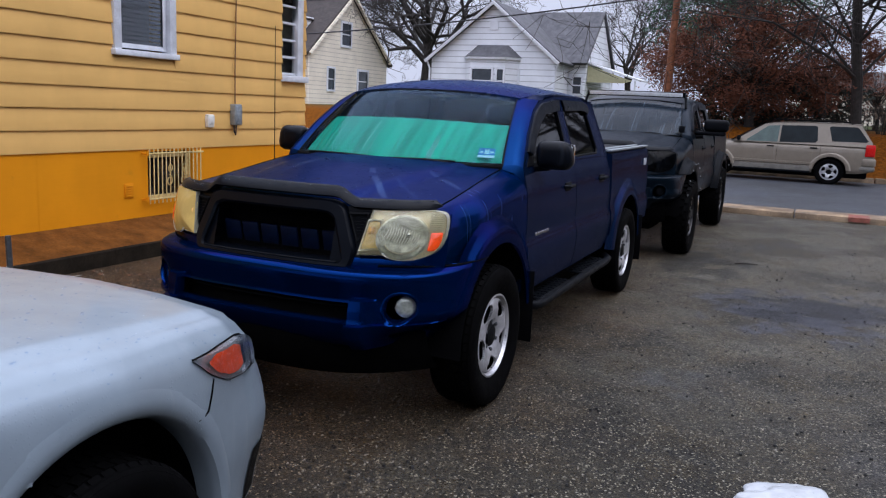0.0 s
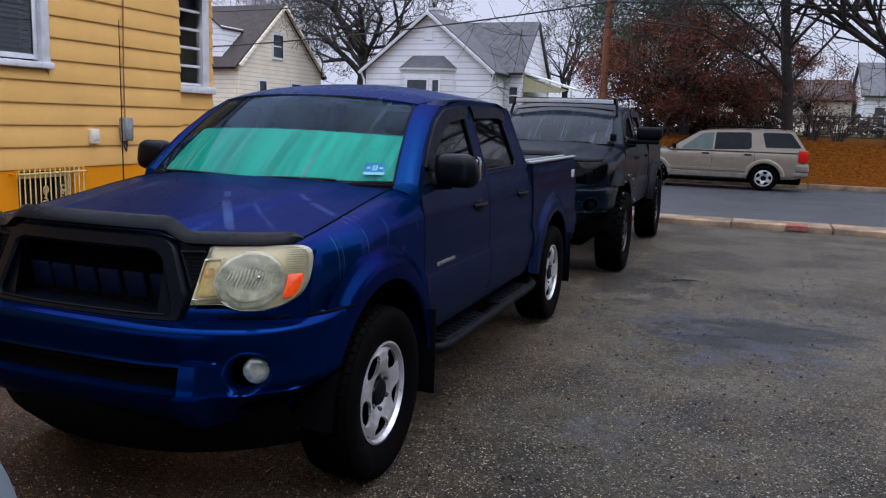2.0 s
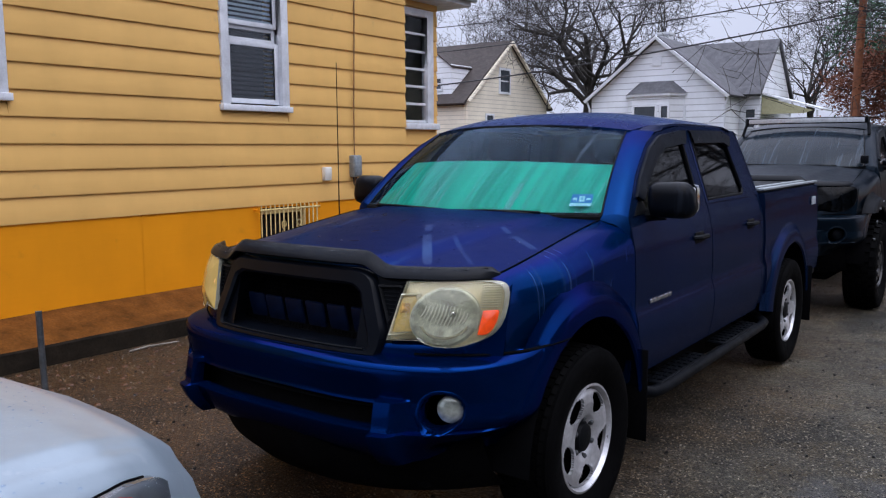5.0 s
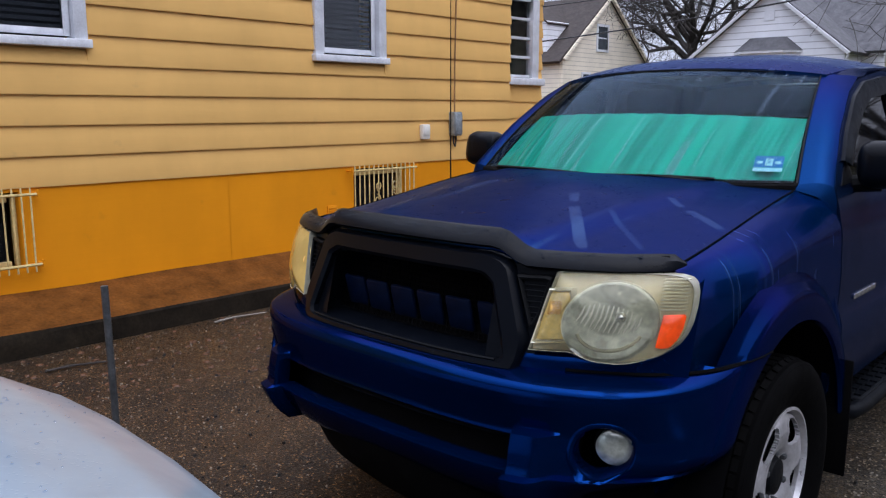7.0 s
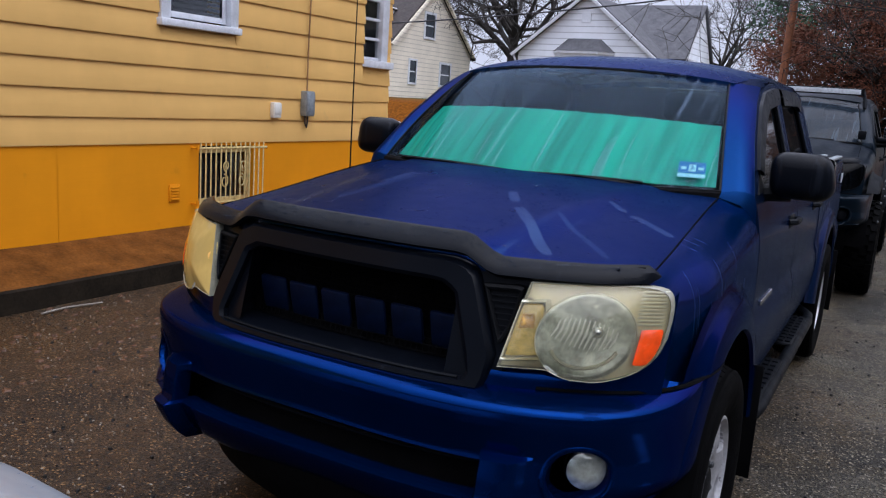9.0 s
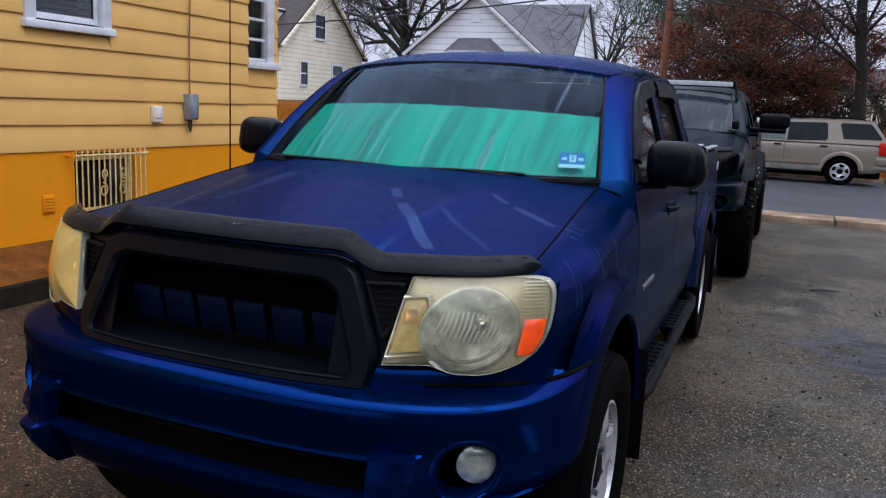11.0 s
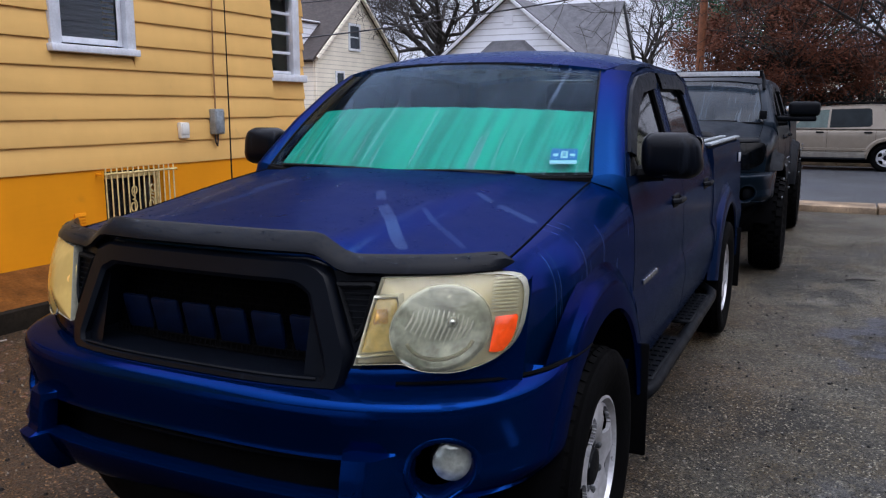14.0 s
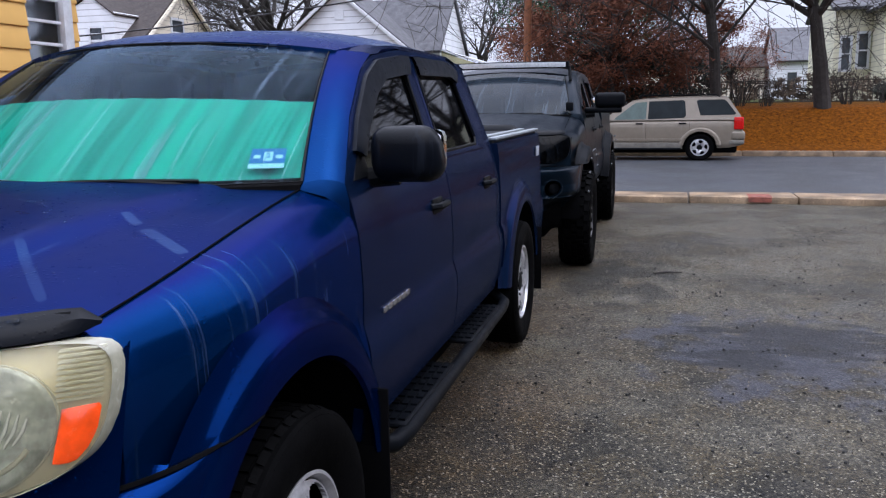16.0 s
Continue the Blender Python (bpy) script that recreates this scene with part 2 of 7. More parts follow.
    if wash:
        # thin film of water and oil in a shallow hollow, and a worn spot where the tar is gone
        ragged = n.ramp(n.noise(2.6, 7, None, 0.68), 0.25, 0.75, -1.7, 1.7)
        streaky = n.ramp(n.noise(1.0, 5, n.coord((2.2, 9.0, 1.0)), 0.65), 0.30, 0.70, -1.3, 1.3)
        # the first patch's blue is sky sheen put into the colour
        for x0, y0, rx, ry, col, power, edge in ((0.05, 7.75, 0.85, 0.95, (0.034, 0.038, 0.056), 0.70, ragged), (0.25, 7.95, 0.80, 0.42, (0.0045, 0.005, 0.0065), 0.80, streaky), (-0.15, 7.42, 0.42, 0.20, (0.0045, 0.005, 0.006), 0.7, streaky), (-0.89, 8.80, 0.17, 0.13, (0.17, 0.155, 0.13), 0.65, ragged), (-0.95, 9.5, 0.45, 1.0, (0.007, 0.007, 0.0055), 0.75, ragged), (0.9, 9.4, 1.2, 0.35, (0.007, 0.007, 0.007), 0.5, streaky), (-0.6, 5.2, 0.25, 0.30, (0.05, 0.052, 0.055), 0.5, ragged)):
            dx = n.math("DIVIDE", n.math("SUBTRACT", pos.outputs[0], x0), rx)
            dy = n.math("DIVIDE", n.math("SUBTRACT", pos.outputs[1], y0), ry)
            d = n.math("ADD", n.math("ADD", n.math("MULTIPLY", dx, dx), n.math("MULTIPLY", dy, dy)), edge)
            f = n.ramp(d, 0.3, 1.0, power, 0.0)
            c = n.mix(f, c, n.mix(1.0, n.mix(0.35, body, (1.0, 1.0, 1.0)), col, "MULTIPLY"))
            if x0 > -0.7:
                damp = n.math("MAXIMUM", damp, f)
    r = n.math("SUBTRACT", n.ramp(sep.outputs[2], 0, 1, 0.48, 0.82), n.math("MULTIPLY", damp, wet * 0.7))
    n.bump(n.voronoi(scale), 0.9, 0.007)
    return n.set(Base_Color=c, Roughness=r, Specular_IOR_Level=spec)


def siding_paint(name, col, grime_tone, pitch=None, offset=0.0, line=0.5):
    """Painted boards; with a pitch, far-off courses get relief and a shadow line darkened into the colour."""
    n = N(name)
    big = n.ramp(n.noise(1.3, 5), 0.3, 0.72, 0.90, 1.06)
    run = n.ramp(n.noise(1.0, 4, n.coord((5, 5, 0.8))), 0.35, 0.75, 1.0, 0.955)
    grain = n.ramp(n.noise(1.0, 4, n.coord((30, 2.0, 120))), 0.3, 0.7, 0.988, 1.012)
    c = n.mix(1.0, col, n.math("MULTIPLY", n.math("MULTIPLY", big, run), grain), "MULTIPLY")
    c = n.mix(n.ramp(n.noise(4.5, 6), 0.66, 0.82, 0, 0.5), c, grime_tone)
    if pitch:
        sep = n.t.nodes.new("ShaderNodeSeparateXYZ")
        n.link(n.tc.outputs["Object"], sep.inputs[0])
        saw = n.math("FRACT", n.math("DIVIDE", n.math("ADD", sep.outputs[2], 50 + offset), pitch))
        # shadow under each lap, put into the colour
        gap = n.ramp(saw, 0.06, 0.18, 1.0, 0.0)
        c = n.mix(n.math("MULTIPLY", gap, line), c, tuple(v * 0.35 for v in col))
        n.bump(n.math("SUBTRACT", 1.0, saw), 0.6, 0.02)
    else:
        n.bump(n.noise(1.0, 4, n.coord((40, 3, 160))), 0.10, 0.003)
    return n.set(Base_Color=c, Roughness=0.6, Specular_IOR_Level=0.18)


BONNET_MARKS = ((0.180, -0.145, 0.240, -0.245, 0.016, 0.28), (0.272, -0.292, 0.490, -0.575, 0.019, 0.30), (0.390, -0.262, 0.617, -0.468, 0.011, 0.16), (0.458, -0.005, 0.522, -0.045, 0.013, 0.24), (0.550, -0.066, 0.696, -0.142, 0.016, 0.26), (-0.275, -0.46, -0.23, -0.03, 0.020, 0.12), (-0.28, -0.20, -0.262, -0.03, 0.017, 0.22))
# one truck paint, its blue toned per panel for how each catches light
PAINT = car_paint("blue_metallic_paint", (0.0002, 0.0185, 0.112), streak_amount=0.0, rough=0.22, metal=0.70, coat=0.06, spec=0.15, edge=(0.08, 0.21, 0.40), grime_tone=((0.0140, 0.0260, 0.0480), 0.74))
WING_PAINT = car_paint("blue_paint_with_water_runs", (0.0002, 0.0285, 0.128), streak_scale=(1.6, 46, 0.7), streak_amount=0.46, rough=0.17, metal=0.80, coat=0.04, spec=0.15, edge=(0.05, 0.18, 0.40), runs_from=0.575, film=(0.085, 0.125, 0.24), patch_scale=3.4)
LOW_PAINT = car_paint("low_panel_blue_paint", (0.0002, 0.0165, 0.098), streak_amount=0.0, rough=0.15, metal=0.84, coat=0.04, spec=0.15, edge=(0.05, 0.18, 0.40))
HOOD_PAINT = car_paint("blue_bonnet_paint", (0.0002, 0.0230, 0.114), streak_scale=(22, 1.6, 1.6), streak_amount=0.12, rough=0.29, metal=0.82, coat=0.03, spec=0.12, edge=(0.04, 0.18, 0.42), marks=BONNET_MARKS, film=(0.16, 0.20, 0.30), grime_tone=((0.012, 0.034, 0.076), 0.30))
ROOF_PAINT = car_paint("blue_roof_paint_with_runs", (0.0002, 0.0230, 0.118), streak_scale=(26, 1.5, 1.5), streak_amount=0.42, rough=0.27, metal=0.80, coat=0.03, spec=0.12, edge=(0.04, 0.18, 0.42), film=(0.20, 0.25, 0.36), runs_from=0.57, patch_scale=3.2, grime_tone=((0.013, 0.040, 0.088), 0.35))
DARK_PAINT = car_paint("graphite_paint", (0.0018, 0.0046, 0.0085), streak_scale=(12, 12, 1.1), streak_amount=0.2, rough=0.32, metal=0.1, coat=0.13, spec=0.12, edge=(0.14, 0.34, 0.60), film=(0.045, 0.062, 0.090))
SILVER_PAINT = car_paint("pale_silver_paint", (0.235, 0.288, 0.335), streak_amount=0.12, rough=0.36, metal=0.25, coat=0.4, spec=0.3, film=(0.45, 0.48, 0.52))
GOLD_PAINT = car_paint("champagne_paint", (0.21, 0.178, 0.138), streak_amount=0.12, rough=0.35, metal=0.2, coat=0.4, spec=0.3, film=(0.4, 0.37, 0.32))
TRIM_GREY = plain("grey_cladding", (0.16, 0.15, 0.13), 0.5, spec=0.3)
PLASTIC = plain("black_plastic", (0.0035, 0.004, 0.005), 0.48, var=0.3, bump=0.25, fine=160, spec=0.08)
SATIN = plain("satin_black_trim", (0.0030, 0.0038, 0.0055), 0.46, var=0.3, scale=6, bump=0.12, fine=90, spec=0.07)
RUBBER = plain("tyre_rubber", (0.0020, 0.0020, 0.0022), 0.72, var=0.3, bump=0.3, fine=120, spec=0.03)
VISOR = plain("smoked_visor_plastic", (0.0025, 0.004, 0.008), 0.34, var=0.2, bump=0.03, spec=0.06)
# near-black for undersides, arches, gaps and backings: their shade put into the colour
SHADOWED = plain("shaded_black", (0.002, 0.002, 0.0025), 0.9, var=0.3, spec=0.05)
ALLOY = plain("silver_wheel_paint", (0.50, 0.50, 0.52), 0.36, metal=0.55, var=0.22, scale=14)
BLACK_RIM = plain("black_wheel_paint", (0.02, 0.02, 0.022), 0.35, metal=0.2)
CHROME = plain("chrome", (0.72, 0.73, 0.76), 0.16, metal=1.0, var=0.12, bump=0.03)
REFLECTOR = plain("lamp_reflector", (0.58, 0.61, 0.53), 0.20, metal=0.25, var=0.4, scale=26, bump=0)
LAMP_BACK = plain("hazed_lamp_housing", (0.90, 0.83, 0.58), 0.4, metal=0.0, var=0.12, scale=12)
AMBER = plain("amber_lens", (0.80, 0.61, 0.20), 0.25, var=0.25, scale=25, coat=0.6)
BULB_ORANGE = plain("orange_bulb_glass", (0.70, 0.40, 0.09), 0.3, var=0.3, scale=60, bump=0, coat=0.4)
ORANGE_LENS = plain("orange_lens", (0.85, 0.072, 0.004), 0.22, var=0.15, scale=30, coat=0.8)
RED_LENS = plain("red_lens", (0.50, 0.008, 0.006), 0.22, var=0.15, scale=30, coat=0.2, spec=0.25)
WET_TRIM = car_paint("wet_black_trim", (0.0026, 0.0036, 0.0062), streak_scale=(34, 34, 1.2), streak_amount=0.20, rough=0.30, metal=0.0, coat=0.03, spec=0.09, film=(0.030, 0.038, 0.055))
LENS_EDGE = plain("clear_lens_edge", (0.30, 0.29, 0.22), 0.22, var=0.15, scale=30, bump=0, coat=0.5)
FLUTE = plain("clear_lens_flute", (0.82, 0.84, 0.80), 0.2, var=0.08, bump=0, coat=0.4)
CREAM = plain("yellowed_lens_rim", (0.74, 0.72, 0.56), 0.3, var=0.12, scale=20, coat=0.5)
LENS = glass("hazed_lamp_glass", (1.0, 0.98, 0.88), film=0.06, gloss=0.05, streak=(14, 14, 10), haze=(0.93, 0.89, 0.70), base=0.03)
# far lamp's copy of the glass: grazing-view haze put into the colour
FAR_LENS = glass("far_lamp_haze_glass", (1.0, 0.95, 0.75), film=0.20, gloss=0.08, streak=(9, 9, 7), haze=(0.62, 0.43, 0.13), base=0.74)
WINDSCREEN = glass("windscreen_glass", (0.60, 0.80, 0.78), film=0.17, streak=(46, 1.1, 1.1), haze=(0.22, 0.31, 0.44), ior=1.19, sheen=(0.45, 0.62, 0.82), crisp=1.0)
TINTED = glass("tinted_side_glass", (0.028, 0.032, 0.040), film=0.025, streak=(2, 40, 1.2), haze=(0.20, 0.26, 0.36), ior=1.19)
DIM_SCREEN = glass("grey_windscreen_glass", (0.07, 0.10, 0.14), film=0.12, streak=(30, 1.1, 1.1), haze=(0.20, 0.28, 0.38), ior=1.20, base=0.06, crisp=0.6)
PANE = glass("house_window_glass", (0.80, 0.83, 0.86), film=0.02, ior=1.32)
TEAL = foil("teal_sunshade_foil", (0.014, 0.385, 0.275))
INTERIOR = plain("grey_cabin_fabric", (0.012, 0.014, 0.019), 0.8, var=0.25)
STICKER_BLUE = plain("sticker_blue", (0.003, 0.145, 0.46), 0.45, var=0.1, bump=0)
STICKER_PALE = plain("sticker_white", (0.40, 0.68, 0.78), 0.45, var=0.08, bump=0)
BADGE_BLUE = plain("blue_grille_badge", (0.0008, 0.0040, 0.017), 0.5, var=0.4, scale=25, spec=0.1)
SIDING = siding_paint("cream_yellow_boards", (0.80, 0.480, 0.152), (0.46, 0.29, 0.12))
BASE_PAINT = siding_paint("ochre_orange_masonry_paint", (0.73, 0.268, 0.002), (0.40, 0.17, 0.015))
WHITE_TRIM = plain("white_window_paint", (0.62, 0.64, 0.68), 0.45, var=0.16, scale=7, bump=0.2)
BLIND = plain("grey_blind_slats", (0.045, 0.050, 0.058), 0.6, var=0.2)
PALE_BLIND = plain("pale_blind", (0.66, 0.76, 0.80), 0.6, var=0.15)
# backing slabs: the unlit rooms' darkness is put into the colour
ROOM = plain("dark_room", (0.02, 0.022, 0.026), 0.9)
GRATE = plain("yellowed_white_ironwork", (0.56, 0.42, 0.17), 0.5, var=0.25, scale=20, bump=0.3)
CABLE = plain("brown_cable", (0.26, 0.13, 0.045), 0.6, var=0.3)
METER_GREY = plain("galvanised_grey", (0.26, 0.29, 0.31), 0.42, metal=0.35, var=0.2, scale=18)
BOX_WHITE = plain("white_plastic_box", (0.70, 0.68, 0.62), 0.45, var=0.1)
PATH_CONCRETE = plain("rust_stained_concrete", (0.125, 0.046, 0.009), 0.85, spec=0.08, var=0.4, scale=5, bump=0.6, fine=50)
PATH_EDGE = plain("mossy_dark_concrete", (0.013, 0.0095, 0.006), 0.8, spec=0.1, var=0.5, scale=6, bump=0.8, fine=45)
KERB = plain("buff_concrete", (0.20, 0.138, 0.082), 0.5, var=0.75, scale=2.2, bump=0.6, fine=45)
RED_MARK = plain("faded_red_paint", (0.20, 0.060, 0.040), 0.65, var=0.6, scale=9)
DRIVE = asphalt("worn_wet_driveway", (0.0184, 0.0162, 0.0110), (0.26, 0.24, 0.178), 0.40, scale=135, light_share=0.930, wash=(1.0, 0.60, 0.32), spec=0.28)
ROAD = asphalt("smooth_wet_road", (0.026, 0.029, 0.034), (0.06, 0.063, 0.066), 0.08, scale=60, light_share=0.93, swing=0.18)
STEEL = plain("weathered_post_steel", (0.07, 0.075, 0.08), 0.5, metal=0.4, var=0.35, scale=20)
BAG = plain("white_polythene", (0.40, 0.42, 0.44), 0.35, var=0.1, scale=14, bump=0.6, fine=30)
BARK = plain("grey_brown_bark", (0.030, 0.025, 0.022), 0.85, var=0.4, scale=5, bump=1.0, fine=22)
POLE = plain("creosoted_red_brown_pole", (0.20, 0.072, 0.030), 0.8, var=0.35, scale=6, bump=0.7, fine=30)
WIRE = plain("black_wire", (0.02, 0.02, 0.024), 0.6)
RUST_LEAF = plain("rust_red_leaf", (0.150, 0.060, 0.036), 0.8, var=0.5, scale=1.2, spec=0.1)
PINE_LEAF = plain("dark_green_needle", (0.020, 0.074, 0.030), 0.75, var=0.45, scale=1.0)
SHRUB_LEAF = plain("dark_hedge_leaf", (0.016, 0.020, 0.012), 0.8, var=0.5, scale=1.5)
HEDGE_TWIG = plain("brown_hedge_twig", (0.10, 0.075, 0.055), 0.85, var=0.5, scale=1.5, spec=0.1)
WHITE_SIDING = siding_paint("white_clapboard", (0.80, 0.82, 0.86), (0.62, 0.63, 0.66), pitch=0.28, line=0.75)
CREAM_SIDING = siding_paint("ivory_clapboard", (0.82, 0.75, 0.62), (0.62, 0.55, 0.42), pitch=0.22, line=0.6)
PALE_SIDING = siding_paint("pale_buff_clapboard", (0.76, 0.73, 0.56), (0.60, 0.56, 0.40), pitch=0.22, line=0.6)
SHINGLE = plain("grey_shingles", (0.085, 0.085, 0.095), 0.8, var=0.3, scale=3, bump=0.8, fine=14)
BROWN_SHINGLE = plain("brown_shingles", (0.036, 0.027, 0.024), 0.8, var=0.3, scale=3, bump=0.8, fine=14)
FAR_TRIM = plain("white_trim", (0.70, 0.72, 0.76), 0.5, var=0.08)
FAR_GLASS = plain("dark_far_pane", (0.045, 0.055, 0.068), 0.12, var=0.3, scale=2, bump=0)
AWNING = plain("cream_awning", (0.42, 0.40, 0.24), 0.55, var=0.12)
FENCE_DARK = plain("dark_timber_fence", (0.055, 0.045, 0.036), 0.8, var=0.4)


def earth():
    """Lawn and leaf-strewn bank: rust mulch near the road, dull grass further on."""
    n = N("leaf_strewn_ground")
    g = n.t.nodes.new("ShaderNodeNewGeometry")
    sep = n.t.nodes.new("ShaderNodeSeparateXYZ")
    n.link(g.outputs["Position"], sep.inputs[0])
    w = n.coord(world=True)
    speck = n.noise(9, 6, w, 0.75)
    big = n.noise(0.8, 5, w)
    leaves = n.mix(n.ramp(speck, 0.35, 0.68), (0.060, 0.018, 0.003), (0.25, 0.082, 0.006))
    grass = n.mix(n.ramp(speck, 0.35, 0.68), (0.035, 0.046, 0.018), (0.085, 0.088, 0.036))
    edge = n.math("ADD", sep.outputs[1], n.math("MULTIPLY", big, 4.0))
    c = n.mix(n.ramp(edge, 34.5, 38.0), leaves, grass)
    c = n.mix(n.ramp(sep.outputs[1], 27.0, 28.0, 1.0, 0.0), c, grass)
    n.bump(speck, 0.9, 0.05)
    return n.set(Base_Color=c, Roughness=0.95, Specular_IOR_Level=0.05)


EARTH = earth()


BEAD = glass("water_bead", (0.80, 0.86, 0.95), film=0.0, gloss=0.08, ior=1.17)


# ---- mesh helpers ----
def finish(bm, sharp=0.62):
    bmesh.ops.remove_doubles(bm, verts=bm.verts, dist=0.0003)
    bmesh.ops.recalc_face_normals(bm, faces=bm.faces)
    for f in bm.faces:
        f.smooth = True
    for e in bm.edges:
        if len(e.link_faces) == 2 and e.calc_face_angle(0) > sharp:
            e.smooth = False


def mesh_of(name, bm, material, sharp=0.62):
    finish(bm, sharp)
    me = bpy.data.meshes.new(name)
    bm.to_mesh(me)
    bm.free()
    me.materials.append(material)
    return me


def part(name, bm, material, parent=None, label="", kind="", sharp=0.62, at=None):
    """Links a bmesh as one object under a thing or a part."""
    ob = new(name, mesh_of(name, bm, material, sharp))
    if at is not None:
        ob.matrix_basis = at
    if parent:
        ob.parent = parent
    return tagged(ob, label=label, kind=kind)


def thing(name, at, label, category, group="", kind=""):
    """An Empty that carries a thing's parts."""
    ob = new(name)
    ob.empty_display_size = 0.1
    ob.matrix_basis = at
    return tagged(ob, label, category, group, kind)


def grid(bm, rows, close=False, skip=None):
    """Quads between rows of points of equal length."""
    vs = [[bm.verts.new(p) for p in r] for r in rows]
    n = len(vs[0])
    for i in range(len(vs) - 1):
        for j in range(n if close else n - 1):
            if skip and skip(i, j):
                continue
            k = (j + 1) % n
            try:
                bm.faces.new((vs[i][j], vs[i][k], vs[i + 1][k], vs[i + 1][j]))
            except ValueError:
                pass
    return vs


def sheet(rows, thick, skip=None, out=(0, 0, 0)):
    """A grid with a border folded back by thick along the given way, so that the panel shows depth."""
    bm = bmesh.new()
    grid(bm, rows, skip=skip)
    edges = [e for e in bm.edges if len(e.link_faces) == 1]
    ret = bmesh.ops.extrude_edge_only(bm, edges=edges)
    bmesh.ops.translate(bm, verts=[v for v in ret["geom"] if isinstance(v, bmesh.types.BMVert)], vec=Vector(out) * thick)
    return bm


def box(bm, x0, y0, z0, x1, y1, z1, bevel=0.0, seg=2):
    b2 = bmesh.new() if bevel else bm
    vs = [b2.verts.new((x, y, z)) for z in (z0, z1) for y in (y0, y1) for x in (x0, x1)]
    for q in ((0, 2, 3, 1), (4, 5, 7, 6), (0, 1, 5, 4), (2, 6, 7, 3), (0, 4, 6, 2), (1, 3, 7, 5)):
        b2.faces.new([vs[i] for i in q])
    if bevel:
        bmesh.ops.bevel(b2, geom=b2.edges[:], offset=bevel, segments=seg, affect="EDGES", profile=0.5)
        merge(bm, b2)
    return bm


def merge(bm, other, m=None):
    """Adds a bmesh to another and frees it."""
    if m is not None:
        bmesh.ops.transform(other, matrix=m, verts=other.verts)
    vm = {v: bm.verts.new(v.co) for v in other.verts}
    for f in other.faces:
        try:
            bm.faces.new([vm[v] for v in f.verts])
        except ValueError:
            pass
    other.free()
    return bm


def cube(*a, **k):
    bm = bmesh.new()
    return box(bm, *a, **k)


def tube(bm, pts, radii, n=8, cap=True, squash=1.0):
    """A round bar along points, with a radius at each."""
    pts = [Vector(p) for p in pts]
    if isinstance(radii, (int, float)):
        radii = [radii] * len(pts)
    rows, side = [], None
    for i, p in enumerate(pts):
        d = (pts[min(i + 1, len(pts) - 1)] - pts[max(i - 1, 0)]).normalized()
        if side is None:
            side = d.orthogonal().normalized()
        side = (side - d * side.dot(d)).normalized()
        up = d.cross(side)
        rows.append([p + radii[i] * (math.cos(a) * side + squash * math.sin(a) * up) for a in (2 * math.pi * k / n for k in range(n))])
    vs = grid(bm, rows, close=True)
    if cap:
        bm.faces.new(vs[0][::-1])
        bm.faces.new(vs[-1])
    return bm


def lathe(bm, prof, n=32, centre=(0, 0, 0), arc=2 * math.pi):
    """Turns (x, r) points about the x axis through centre."""
    rows = []
    for x, r in prof:
        rows.append([(centre[0] + x, centre[1] + r * math.cos(a), centre[2] + r * math.sin(a)) for a in (arc * k / n for k in range(n))])
    grid(bm, rows, close=True)
    return bm


def prism(bm, poly, axis, a, b):
    """A straight extrusion of a closed outline. axis y: outline is (x, z); axis x: (y, z); axis z: (x, y)."""
    put = {"y": lambda p, t: (p[0], t, p[1]), "x": lambda p, t: (t, p[0], p[1]), "z": lambda p, t: (p[0], p[1], t)}[axis]
    r = [[bm.verts.new(put(p, t)) for p in poly] for t in (a, b)]
    n = len(poly)
    bm.faces.new(r[0])
    bm.faces.new(r[1][::-1])
    for i in range(n):
        bm.faces.new((r[0][i], r[1][i], r[1][(i + 1) % n], r[0][(i + 1) % n]))
    return bm


def lerp(a, b, t):
    return a + (b - a) * t


def curve(x, xs, ys):
    """Piecewise linear value."""
    return float(np.interp(x, xs, ys))


def smooth(t):
    t = min(max(t, 0.0), 1.0)
    return t * t * (3 - 2 * t)


def span(a, b, n):
    return [a + (b - a) * i / (n - 1) for i in range(n)]


def along(poly, n):
    """n points at even steps along an open polyline."""
    pts = [Vector(p) for p in poly]
    d = [0.0]
    for a, b in zip(pts, pts[1:]):
        d.append(d[-1] + (b - a).length)
    res = []
    for s in span(0, d[-1], n):
        i = max(k for k in range(len(d) - 1) if d[k] <= s + 1e-9)
        res.append(pts[i].lerp(pts[i + 1], (s - d[i]) / max(d[i + 1] - d[i], 1e-9)))
    return res


def ngon(bm, pts):
    return bm.faces.new([bm.verts.new(p) for p in pts])


# ---- pickup trucks ----
def body_x(z):
    return curve(z, [0.40, 0.50, 0.60, 0.72, 0.80, 0.83, 0.95, 1.10, 1.20, 1.25, 1.66, 1.72],
                 [0.79, 0.84, 0.862, 0.874, 0.868, 0.852, 0.855, 0.848, 0.828, 0.812, 0.685, 0.655])


def front_y(x, z):
    """The curved front of the pickup."""
    return -0.785 + 0.25 * (abs(x) / 0.8) ** 3.0 - 0.25 * (1.1 - z)


def bonnet_edge(y):
    t = (y + 0.55) / 1.0
    return lerp(0.737, 0.70, t), lerp(1.112, 1.249, smooth(t) * 0.35 + t * 0.65)


def screen(u, v, off=0.0):
    """The windscreen: u across from -1 to 1, v from cowl to roof; off moves inwards."""
    b = Vector((0.705 * u, 0.45 - 0.25 * (1 - u * u), 1.266))
    t = Vector((0.588 * u, 0.965 - 0.13 * (1 - u * u), 1.655 + 0.035 * (1 - u * u)))
    return b.lerp(t, v) + Vector((0, -0.014, 0.022)) * 4 * v * (1 - v) + Vector((0, 0.58, -0.8)) * off


